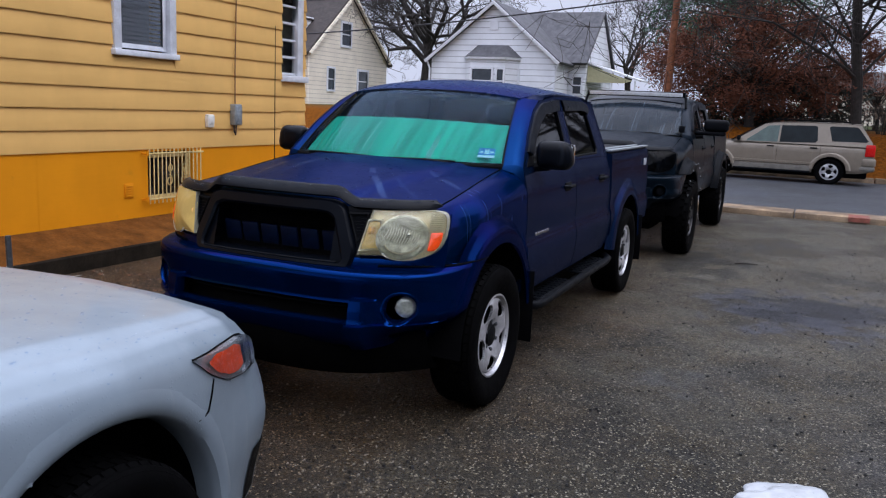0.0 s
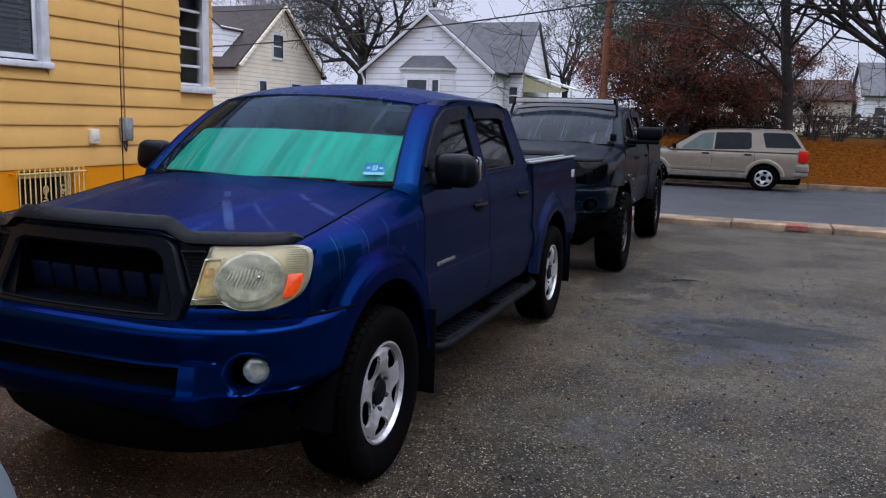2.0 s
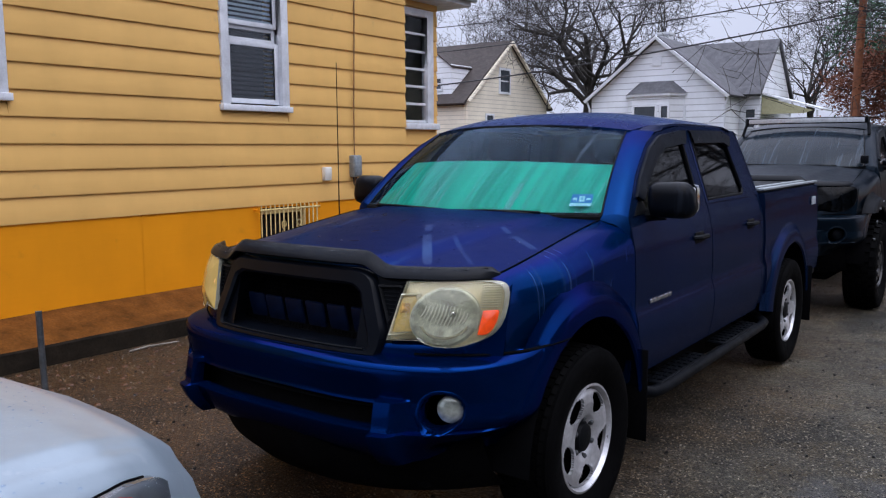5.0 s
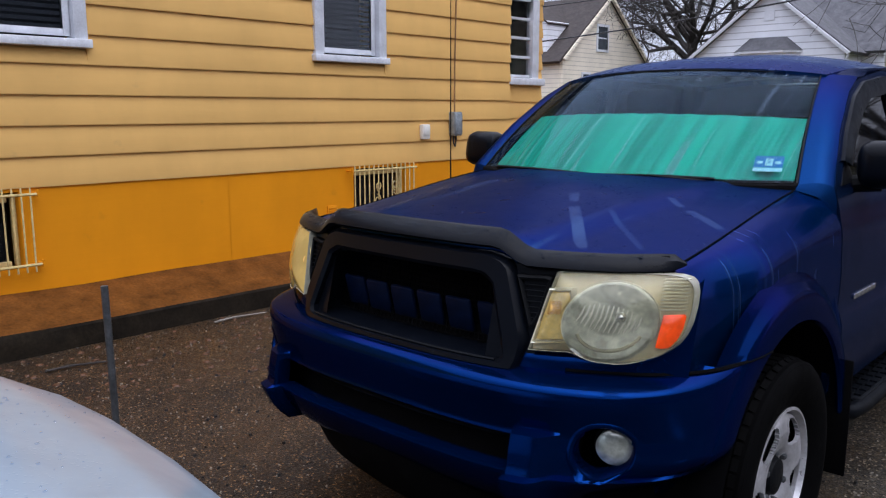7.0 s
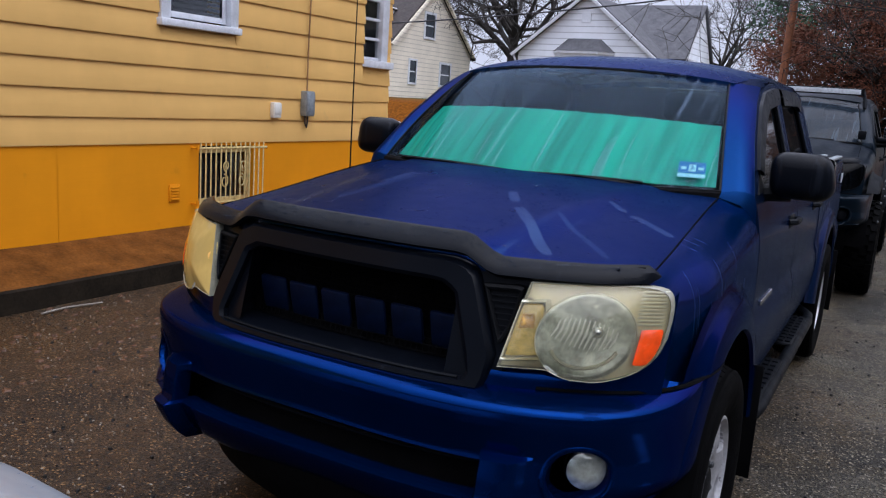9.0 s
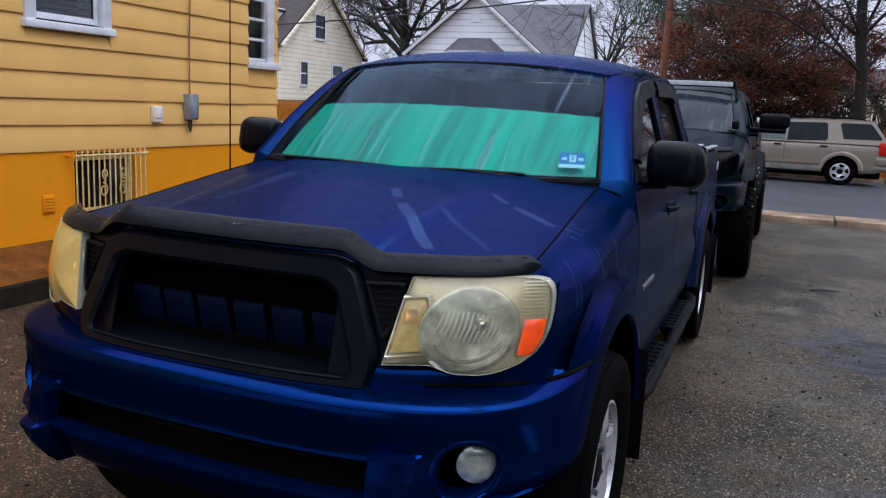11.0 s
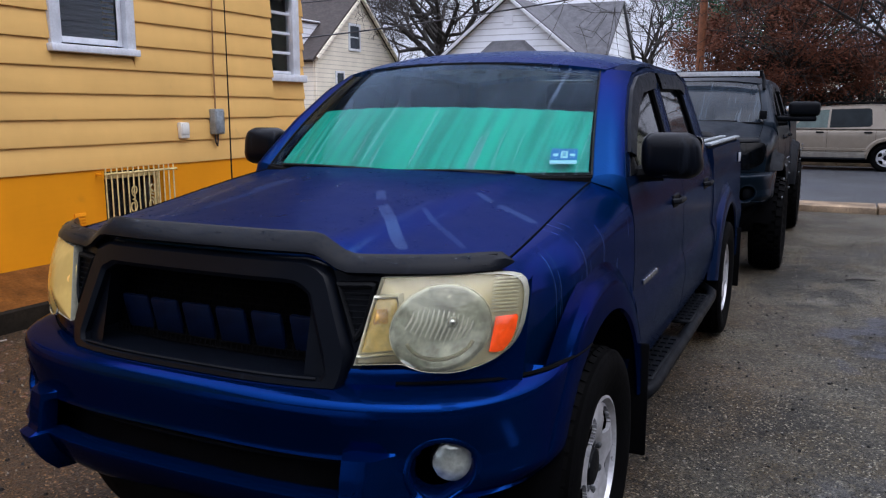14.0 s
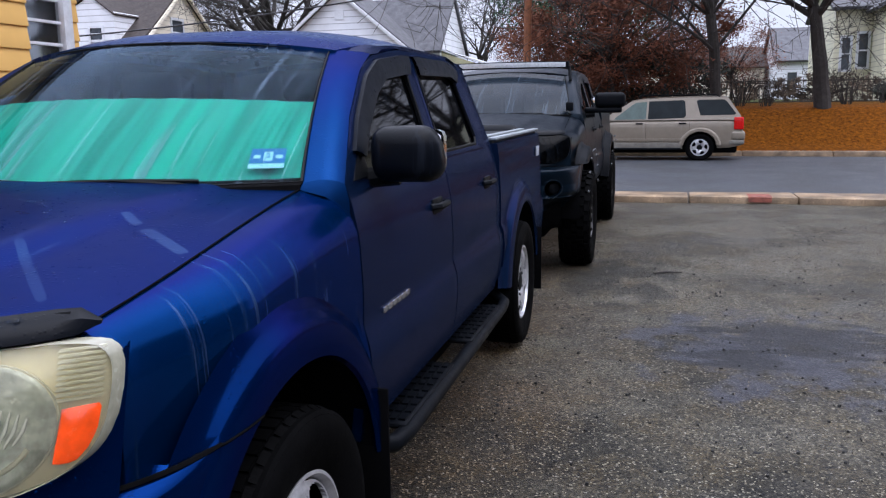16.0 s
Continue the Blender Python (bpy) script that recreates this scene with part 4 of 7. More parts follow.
            vs = grid(bm, rows, close=True)
            bm.faces.new(vs[-1])
            refl = part("reflector", bm, REFLECTOR, lamp, "silvered round reflector")
            bm = bmesh.new()
            tube(bm, [(cx + 0.101 * math.cos(a), front_y(cx, cz) + (0.101 * math.cos(a) * s) * 0.71 + 0.025 * math.sin(a) - 0.006, cz + 0.103 * math.sin(a)) for a in span(0, 2 * math.pi, 41)], 0.0022, 5)
            part("reflector_rim", bm, CREAM, refl)
            for k in range(13):
                xx = cx + s * (-0.060 + 0.0098 * k)
                lean_z = 0.020 - 0.0022 * k
                hh = 0.056 * math.sqrt(max(1 - ((k - 6.0) / 7.4) ** 2, 0.05))
                yy = front_y(cx, cz) + (xx - cx) * s * 0.71 - 0.002
                bm = bmesh.new()
                tube(bm, [(xx - s * 0.010, yy - 0.010 - hh * 0.15, cz + lean_z - hh * 0.6), (xx, yy - 0.003, cz + lean_z), (xx + s * 0.004, yy + hh * 0.15, cz + lean_z + hh * 0.6)], [0.0018, 0.0040, 0.0018], 5)
                part("lens_flute", bm, FLUTE, lamp)
            bm = bmesh.new()
            arc = [(cx + 0.070 * math.cos(a), front_y(cx, cz) + 0.070 * math.cos(a) * s * 0.71 + 0.0155 * math.sin(a) - 0.008, cz - 0.012 + 0.062 * math.sin(a)) for a in span(radians(200), radians(340), 14)]
            tube(bm, arc, 0.0045, 6)
            part("reflector_edge", bm, CREAM, lamp)
            bm = bmesh.new()
            bmesh.ops.create_uvsphere(bm, u_segments=14, v_segments=10, radius=0.016, matrix=Matrix.Translation((cx + s * 0.02, front_y(cx, cz) + 0.012, cz + 0.012)))
            part("bulb", bm, CHROME, lamp)
            for nm, poly, m_ in (("indicator", [(0.503, 1.052), (0.553, 1.055), (0.560, 0.935), (0.486, 0.926)], AMBER), ("side_marker", [(0.764, 1.010), (0.8085, 1.012), (0.805, 0.970), (0.796, 0.944), (0.783, 0.926), (0.758, 0.926)], ORANGE_LENS)):
                part(nm, outline_patch(mirrored(poly, s), front_y, -0.004 if nm == "indicator" else -0.025, n=24, dome=-0.014 if nm == "indicator" else -0.006), m_, lamp, "amber lens" if nm == "indicator" else "orange side marker lens")
            part("indicator_bulb", outline_patch(mirrored([(0.512, 1.030), (0.540, 1.032), (0.543, 0.996), (0.508, 0.992)], s), front_y, -0.014, n=16, dome=-0.008), BULB_ORANGE, lamp, "orange indicator bulb")
            if s > 0:
                part("lamp_divider", outline_band(mirrored([(0.505, 1.062), (0.563, 1.066), (0.572, 0.925), (0.478, 0.915)], s), front_y, -0.014, 1.0, 0.90, 0.02, 24), CREAM, lamp)
            for k in range(10):
                z = 1.017 + 0.0086 * k
                part("marker_rib", outline_patch(mirrored([(0.748, z), (0.806, z), (0.805, z + 0.0058), (0.747, z + 0.0058)], s), front_y, -0.012, n=12, rings=(1.0, 0.6), dome=-0.004), CREAM, lamp)

        rows = []
        for x in span(0.42, 0.818, 24):
            top = curve(x, [0.42, 0.74, 0.785, 0.818], [0.93, 0.93, 1.04, 1.095])
            rows.append([(s * x, front_y(x, z) + 0.014 + 0.03 * smooth((0.80 - x) / 0.3) * smooth((z - 0.88) / 0.04), z) for z in span(0.832, top, 8)])
        bm = bmesh.new()
        grid(bm, rows)
        add("lamp_surround", bm, low_paint)
        # fog lamp
        fy = front_y(0.70, 0.672) + 0.024
        bm = bmesh.new()
        rows = []
        for rr, dy in ((0.062, 0.045), (0.060, 0.016), (0.055, 0.012), (0.049, 0.030)):
            rows.append([(s * 0.70 + rr * math.cos(a), fy + rr * math.cos(a) * s * 0.62 + dy, 0.668 + rr * math.sin(a)) for a in span(0, 2 * math.pi * 27 / 28, 28)])
        grid(bm, rows, close=True)
        bezel = add("fog_lamp_bezel", bm, PLASTIC)
        bm = bmesh.new()
        rows = []
        for rr, dy in ((0.049, 0.03), (0.049, -0.006), (0.044, -0.018), (0.031, -0.026), (0.011, -0.029)):
            rows.append([(s * 0.70 + rr * math.cos(a), fy + rr * math.cos(a) * s * 0.50 + dy, 0.668 + 1.10 * rr * math.sin(a)) for a in span(0, 2 * math.pi * 23 / 24, 24)])
        vs = grid(bm, rows, close=True)
        bm.faces.new(vs[-1])
        part("fog_lamp", bm, SATIN if dark else CREAM_REFLECT, bezel, "round clear fog lamp")

        # tail lamp
        bm = bmesh.new()
        box(bm, min(s * 0.66, s * 0.785), 4.235, 0.92, max(s * 0.66, s * 0.785), 4.312, 1.24, 0.02)
        add("tail_lamp", bm, RED_LENS, None, "red tail lamp")

        # wheels
        r, w = (0.43, 0.29) if dark else (0.385, 0.25)
        wx = 0.835 if dark else 0.775
        for ay in (0.0, 3.08 if dark else 3.235):
            m = pose(s * wx, ay, r + 0.002, 0, 0, 0 if s > 0 else 180) @ pose(0, 0, 0, 17 * (ay + 1) * s)
            wheel(root, m, r, w, 0.225, BLACK_RIM if dark else ALLOY, 30 if dark else 52, chunky=dark)

    if not dark:
        bm = bmesh.new()
        tube(bm, [(-0.778, 0.285, 1.165), (-0.780, 0.286, 1.20), (-0.780, 0.285, 2.03)], [0.010, 0.0032, 0.0020], 6)
        add("antenna", bm, PLASTIC, None, "thin black mast antenna")
    # bonnet
    rows = []
    for v in span(0, 1, 26):
        row = []
        for u in span(-1, 1, 41):
            y_f = front_y(0.735 * u, 1.14) + 0.015
            y_b = 0.452 - 0.258 * (1 - u * u)
            y = lerp(y_f, y_b, v)
            hx, hz = bonnet_edge(lerp(-0.55, 0.45, v))
            x = u * hx
            z = hz + 0.040 * (1 - u * u) * (1 - 0.35 * v) + 0.022 * smooth((lerp(0.40, 0.56, v) - abs(x)) / 0.09) * (1 - 0.5 * v)
            z -= 0.020 * max(1 - v * 9, 0) ** 2
            row.append((x, y, z))
        rows.append(row)
    add("bonnet", sheet(rows, 0.025, out=(0, 0, -1)), bonnet_paint)
    if not dark:
        skin = rows

        def spot(rnd):
            a, b = rnd.random() ** 1.6 * 24.99, rnd.random() * 39.99
            if rnd.random() < 0.09:
                f, g = rnd.random(), rnd.choice((0.0, 1.0))
                a, b = lerp(17.2 + 2 * g, 10.5 + 3 * g, f) + rnd.gauss(0, 0.7), lerp(25.6 + 0.8 * g, 30.6 + 1.6 * g, f) + rnd.gauss(0, 0.9)
            i, j = int(a), int(b)
            if noise.noise((a * 0.4, b * 0.3, 2)) < -0.08:
                return None
            p, q, r = Vector(skin[i][j]), Vector(skin[i + 1][j]), Vector(skin[i][j + 1])
            return p + (q - p) * (a - i) + (r - p) * (b - j)

        me = beads(2600, 5, spot, 0.0015, 0.0046)
        wet = new("standing_water", me)
        wet.parent = root
        tagged(wet, kind="stuff")

        def lip(rnd):
            x = rnd.uniform(-0.70, 0.70)
            t = rnd.random()
            a = abs(x)
            lo_ = 1.152 - 0.045 * smooth((a - 0.34) / 0.10)
            hi_ = lo_ + 0.024 + 0.006 * smooth((0.40 - a) / 0.08)
            yf = front_y(x, 1.14)
            return Vector((x, lerp(yf - 0.012, yf + 0.012, t), lerp(lo_ + 0.028, hi_ + 0.020, t)))

        wet = new("standing_water", beads(800, 6, lip, 0.0016, 0.0052))
        wet.parent = root
        tagged(wet, kind="stuff")
    # bug deflector along the bonnet's lip
    rows = []
    for x in span(-0.768, 0.768, 61):
        a = abs(x)
        yf = front_y(x, 1.14) + 0.035 * smooth((a - 0.64) / 0.12)
        lo = 1.152 - 0.045 * smooth((a - 0.34) / 0.10)
        hi = lo + 0.024 + 0.006 * smooth((0.40 - a) / 0.08)
        nx = math.copysign(smooth((a - 0.45) / 0.3) * 0.02, x)
        rows.append([(x, yf + 0.03, lo + 0.010), (x, yf - 0.012, lo), (x + nx, yf - 0.024, lo + 0.008), (x + nx, yf - 0.019, lo + 0.020), (x + nx, yf - 0.005, lo + 0.034), (x, yf + 0.012, hi + 0.020), (x, yf + 0.021, hi + 0.023), (x, yf + 0.024, hi + 0.017), (x, yf + 0.030, hi - 0.004)])
        k = math.sqrt(max(1 - (max(a - 0.725, 0) / 0.0435) ** 2, 0.0))
        c = Vector((x, yf + 0.012, lo + 0.018))
        rows[-1] = [c + (Vector(p) - c) * max(k, 0.02) for p in rows[-1]]
    bm = bmesh.new()
    grid(bm, rows)
    add("bug_deflector", bm, WET_TRIM, None, "black plastic bonnet deflector beaded with water")
    # bonnet lip and nose below the deflector
    rows = [[(x, front_y(x, z) + o, z) for z, o in ((1.150, 0.03), (1.125, 0.02), (1.095, 0.03))] for x in span(-0.74, 0.74, 31)]
    bm = bmesh.new()
    grid(bm, rows)
    add("nose_panel", bm, PLASTIC)
    # cowl and wipers
    rows = []
    for u in span(-1, 1, 31):
        a = screen(u, 0.0)
        rows.append([(a.x, a.y + 0.03, a.z + 0.012), (a.x, a.y - 0.02, a.z - 0.004), (a.x * 1.0, 0.44 - 0.26 * (1 - u * u) - 0.02, a.z - 0.035)])
    bm = bmesh.new()
    grid(bm, rows)
    add("cowl", bm, SHADOWED)
    for x0, u0, u1 in ((-0.52, -0.80, -0.02), (0.10, -0.02, 0.66)):
        bm = bmesh.new()
        p = [screen(lerp(u0, u1, t), 0.004 + 0.016 * math.sin(t * 2.6), -0.010) for t in span(0, 1, 12)]
        tube(bm, p, 0.0065, 6)
        q = screen(u1 + 0.02, -0.02, -0.004)
        tube(bm, [q, q.lerp(p[8], 0.5) + Vector((0, -0.006, 0.002)), p[6] + Vector((0, -0.006, 0.002))], [0.009, 0.008, 0.005], 6)
        add("wiper", bm, PLASTIC, None, "black wiper blade")

    # windscreen, surround, roof
    bm = bmesh.new()
    grid(bm, [[screen(u, v) for u in span(-0.985, 0.985, 25)] for v in span(0.0, 1.0, 11)])
    add("windscreen", bm, DIM_SCREEN if dark else WINDSCREEN, None, "rain-streaked windscreen")
    bm = bmesh.new()
    edge = [(u, 0.0) for u in span(-1, 1, 25)] + [(1, v) for v in span(0.08, 0.92, 10)] + [(u, 1.0) for u in span(1, -1, 25)] + [(-1, v) for v in span(0.92, 0.08, 10)]
    rows = []
    for s_, o in ((1.0, 0.012), (1.0, -0.005), (0.992, -0.004), (0.988, 0.006)):
        rows.append([screen(u * s_, 0.5 + (v - 0.5) * s_, o) for u, v in edge])
    grid(bm, rows, close=True)
    add("windscreen_seal", bm, PLASTIC)
    rows = []
    for t in span(0, 1, 20):
        row = []
        for u in span(-1, 1, 29):
            f = screen(u, 1.0)
            y = lerp(f.y, 2.47 - 0.03 * (1 - u * u), t)
            rx, rz = rail(lerp(0.965, 2.46, t))
            crown = curve(t, [0, 0.15, 0.4, 0.8, 1], [0.035, 0.055, 0.068, 0.062, 0.04])
            row.append((u * rx, y, rz + crown * (1 - abs(u) ** 2.6)))
        rows.append(row)
    add("roof", sheet(rows, 0.03, out=(0, 0, -1)), bonnet_paint if dark else ROOF_PAINT)
    bm = bmesh.new()
    grid(bm, [[(u * lerp(0.60, 0.74, t), lerp(2.47, 2.61, t), lerp(1.67, 1.20, t)) for u in span(-1, 1, 9)] for t in span(0, 1, 5)])
    add("rear_window", bm, TINTED)
    # cabin
    for x in (-0.36, 0.36):
        bm = bmesh.new()
        box(bm, x - 0.25, 1.25, 1.10, x + 0.25, 1.40, 1.48, 0.05, 3)
        box(bm, x - 0.13, 1.30, 1.49, x + 0.13, 1.38, 1.62, 0.04, 3)
        add("seat", bm, INTERIOR)
    bm = bmesh.new()
    box(bm, -0.70, 0.42, 1.12, 0.70, 0.75, 1.235, 0.04, 3)
    add("dashboard", bm, INTERIOR)
    if not dark:
        bm = bmesh.new()
        rows = []
        for v in span(0.015, 0.585, 14):
            rows.append([screen(u, v, 0.035 + 0.0012 * math.sin(u * 31) + 0.0008 * math.sin(u * 67 + 2 * v)) for u in span(-0.955, 0.972, 90)])
        add("sunshade", sheet(rows, 0.006, out=(0, 0.6, -0.8)), TEAL, None, "teal foil sunshade behind the windscreen")
        size = lambda q, c, f: c + (q - c) * f
        for nm, u0, u1, v0, v1, m_, o in (("permit_sticker", 0.735, 0.905, 0.115, 0.235, STICKER_BLUE, 0.008), ("sticker_band", 0.735, 0.905, 0.075, 0.112, STICKER_PALE, 0.0085),
                                          ("sticker_field", 0.80, 0.845, 0.13, 0.205, STICKER_PALE, 0.0065), ("sticker_mark", 0.752, 0.785, 0.15, 0.178, STICKER_PALE, 0.0065), ("sticker_mark", 0.858, 0.892, 0.15, 0.178, STICKER_PALE, 0.0065)):
            bm = bmesh.new()
            grid(bm, [[screen(size(u, 0.82, 0.73) + 0.041, size(v, 0.155, 0.70), o) for u in span(u0, u1, 5)] for v in span(v0, v1, 4)])
            add(nm, bm, m_, None, "blue and white permit sticker" if nm == "permit_sticker" else "")
        txt = bpy.data.curves.new("numeral", "FONT")
        txt.body, txt.size, txt.extrude, txt.align_x, txt.align_y = "2", 0.025, 0.0004, "CENTER", "CENTER"
        num = new("sticker_numeral", txt)
        txt.materials.append(STICKER_BLUE)
        a, b = screen(0.863, 0.145, 0.0055), screen(0.863, 0.187, 0.0055)
        du = (screen(0.84, 0.165) - screen(0.80, 0.165)).normalized()
        dv = (b - a).normalized()
        num.matrix_basis = Matrix.Translation((a + b) / 2) @ Matrix((du, dv, du.cross(dv))).transposed().to_4x4()
        num.parent = root

    # grille
    bm = bmesh.new()
    n = 80
    po, pi_ = along([*GRILLE_OUT, GRILLE_OUT[0]], n + 1)[:-1], along([*GRILLE_IN, GRILLE_IN[0]], n + 1)[:-1]
    rows = []
    for t, o in ((0, 0.03), (0, -0.004), (0.14, -0.016), (0.80, -0.015), (1.0, -0.004), (1.0, 0.13)):
        rows.append([(q.x, front_y(q.x, q.y) + o, q.y) for q in (a.lerp(b, t) for a, b in zip(po, pi_))])
    grid(bm, rows, close=True)
    grille = add("grille_surround", bm, SATIN if dark else WET_TRIM, None, "black plastic grille surround")
    # black sheet stands in for the shade behind the grille
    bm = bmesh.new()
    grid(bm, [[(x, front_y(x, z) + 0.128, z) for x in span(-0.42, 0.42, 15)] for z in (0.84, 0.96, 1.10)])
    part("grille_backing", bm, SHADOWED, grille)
    bm = bmesh.new()
    for k in range(46):
        x = -0.40 + 0.80 * k / 45
        tube(bm, [(x, front_y(x, 0.86) + 0.118, 0.86), (x, front_y(x, 1.08) + 0.118, 1.08)], 0.0022, 4, False)
    for k in range(13):
        z = 0.865 + 0.0175 * k
        tube(bm, [(x, front_y(x, z) + 0.116, z) for x in span(-0.40, 0.40, 12)], 0.0022, 4, False)
    part("grille_mesh", bm, SHADOWED, grille, kind="stuff")
    bm = bmesh.new()
    tube(bm, [(x, front_y(x, 0.860) - 0.006, 0.860) for x in span(-0.385, 0.385, 16)], 0.005, 6)
    part("grille_sill", bm, SATIN, grille)
    if not dark:
        # raised badge, kept as plain blocks
        for k in range(6):
            x = -0.290 + 0.116 * k
            bm = bmesh.new()
            box(bm, -0.049, -0.008, -0.053, 0.049, 0.008, 0.053, 0.010)
            part("grille_badge", bm, BADGE_BLUE, grille, "dark blue raised badge block", at=Matrix.Translation((x, front_y(x, 0.932) + 0.100, 0.932)) @ pose(0, 0, 0, 13))
    for s in (1, -1):
        bm = bmesh.new()
        grid(bm, [[(s * x, front_y(x, z) + 0.016, z) for x in span(0.34, lerp(0.470, 0.520, (z - 0.84) / 0.27), 9)] for z in span(0.842, 1.112, 9)])
        part("grille_flank", bm, SATIN if dark else WET_TRIM, grille)
        tri = mirrored([(0.412, 1.082), (0.498, 1.085), (0.482, 0.99), (0.466, 0.955)], s)
        part("side_mesh_frame", outline_band(tri, front_y, -0.002, 1.12, 0.86, 0.03, 24), PLASTIC, grille)
        bm2 = bmesh.new()
        ngon(bm2, [(x, front_y(x, z) + 0.010, z) for x, z in tri])
        part("side_mesh", bm2, SATIN, grille)
        bm = bmesh.new()
        for j in range(9):
            z = 0.962 + 0.0142 * j
            x0, x1 = 0.466 - (z - 0.955) * 0.425, 0.468 + (z - 0.955) * 0.24
            tube(bm, [(s * x0, front_y(x0, z) + 0.005, z), (s * x1, front_y(x1, z) + 0.005, z)], 0.0026, 4, False)
        part("side_mesh_bars", bm, PLASTIC, grille)

    # front bumper
    # across the front to 0.70 m each side, then round the corner to the wheel arch
    half = [*span(0, 0.70, 71), *span(0.715, 0.99, 20)]
    xs = [-x for x in half[:0:-1]] + half
    key_z = [0.47, 0.50, 0.53, 0.56, 0.586, 0.597, 0.603, 0.62, 0.66, 0.70, 0.74, 0.78, 0.80, 0.815, 0.828, 0.837, 0.843, 0.846, 0.848]
    key_b = [0.095, 0.055, 0.024, 0.000, -0.018, -0.022, 0.004, 0.006, 0.001, 0.0, -0.017, -0.034, -0.040, -0.041, -0.037, -0.028, -0.012, 0.004, 0.016]

    def in_mouth(x, z):
        return abs(x) < 0.490 and 0.603 < z < 0.690

    zs = [*span(0.848, 0.832, 9), *span(0.829, 0.80, 7), *span(0.795, 0.555, 41), *span(0.548, 0.47, 10)]
    def bumper_at(x, z):
        a = abs(x)
        y = lerp(front_y(min(a, 0.70), z), -0.79 + 0.20 * (min(a, 0.70) / 0.8) ** 3.6 - 0.25 * (1.1 - z), smooth((0.845 - z) / 0.022)) + curve(z, key_z, key_b)
        if a > 0.70:
            t = (a - 0.70) / 0.29
            corner, end = (0.888, y + 0.636 * 0.188), (0.886, -math.sqrt(0.535 ** 2 - (z - 0.385) ** 2))
            a = (1 - t) ** 2 * 0.70 + 2 * t * (1 - t) * corner[0] + t * t * end[0]
            y = (1 - t) ** 2 * y + 2 * t * (1 - t) * corner[1] + t * t * end[1]
        y -= 0.045 * smooth((a - 0.484) / 0.012) * smooth((0.712 - z) / 0.008) * smooth((0.605 - a) / 0.04)
        if z < 0.60 and a < 0.48:
            y += 0.010
        tuck = 0.15 * smooth((0.65 - z) / 0.19) * smooth((a - 0.52) / 0.34)
        return Vector((math.copysign(a - tuck, x), y + 0.35 * tuck, z + 0.03 * smooth((a - 0.62) / 0.25) * smooth((0.56 - z) / 0.06)))

    rows = [[bumper_at(x, z) for x in xs] for z in zs]

    def mouth(i, j):
        x, z = (xs[j] + xs[j + 1]) / 2, (zs[i] + zs[i + 1]) / 2
        fog = math.hypot((abs(x) - 0.70) * (1.3 if abs(x) > 0.70 else 1.0), z - 0.668) < 0.072
        return fog or in_mouth(x, z)

    bumper = add("front_bumper", sheet(rows, 0.035, skip=mouth, out=(0, 1, 0)), low_paint)
    for s in (1, -1):
        rows = []
        for r, deep in ((0.082, -0.0005), (0.077, -0.0035), (0.071, -0.0035), (0.067, 0.002), (0.064, 0.014), (0.060, 0.050)):
            ring = []
            for a in span(0, 2 * math.pi * 39 / 40, 40):
                q = bumper_at(s * (0.70 + r * math.cos(a) / (1.3 if math.cos(a) > 0 else 1.0)), 0.668 + r * math.sin(a))
                ring.append((q.x - s * deep * 0.5, q.y + deep, q.z))
            rows.append(ring)
        bm = bmesh.new()
        grid(bm, rows, close=True)
        part("fog_lamp_recess", bm, low_paint, bumper, sharp=1.2)
        rows = []
        for f in span(0, 1, 26):
            row = []
            for r, x in ((0.525, 0.80), (0.512, 0.868), (0.500, 0.884), (0.508, 0.895), (0.540, 0.895), (0.580, 0.888), (0.600, 0.880), (0.613, 0.864), (0.630, 0.850), (0.645, 0.830), (0.650, 0.800)):
                a0 = math.pi - math.asin(0.463 / r)
                a = lerp(a0, radians(170), f)
                y, z = r * math.cos(a), 0.385 + r * math.sin(a)
                tuck = 0.155 * smooth((0.65 - z) / 0.19)
                row.append((s * (x - tuck), y + 0.35 * tuck, z))
            rows.append(row)
        bm = bmesh.new()
        grid(bm, rows)
        part("bumper_flare", bm, low_paint, bumper)
        bm = bmesh.new()
        tube(bm, [(s * x, -math.sqrt(r * r - 0.466 ** 2), 0.851) for r, x in ((0.503, 0.886), (0.510, 0.896), (0.540, 0.896), (0.580, 0.889), (0.610, 0.870), (0.640, 0.846))], 0.0030, 5)
        tube(bm, [bumper_at(s * p, 0.848) + Vector((0, 0.002, 0.003)) for p in span(0.56, 0.975, 26)], 0.006, 5)
        part("bumper_seam", bm, SHADOWED, bumper)
    # black sheet across the intake, its inner shade put into the colour
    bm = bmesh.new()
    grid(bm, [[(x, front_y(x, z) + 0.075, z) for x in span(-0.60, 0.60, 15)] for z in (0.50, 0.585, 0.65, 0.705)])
    part("intake_backing", bm, SHADOWED, bumper)
    bm = bmesh.new()
    tube(bm, [(x, front_y(x, 0.662) + 0.030, 0.662) for x in span(-0.465, 0.465, 18)], 0.005, 6)
    part("intake_bar", bm, PLASTIC, bumper)
    bm = bmesh.new()
    grid(bm, [[(x, front_y(x, 0.48) + o + 0.10 * (abs(x) / 0.72) ** 2, z + 0.03 * (abs(x) / 0.72) ** 2) for x in span(-0.74, 0.74, 25)] for z, o in ((0.53, 0.05), (0.46, 0.07), (0.36, 0.12), (0.27, 0.22))])
    part("air_dam", bm, SHADOWED, bumper)

    # bed cover, tailgate, rear bumper
    bm = bmesh.new()
    box(bm, -0.80, 2.66, 1.262, 0.80, 4.24, 1.285, 0.008)
    cover = add("bed_cover", bm, SATIN, None, "black folding bed cover")
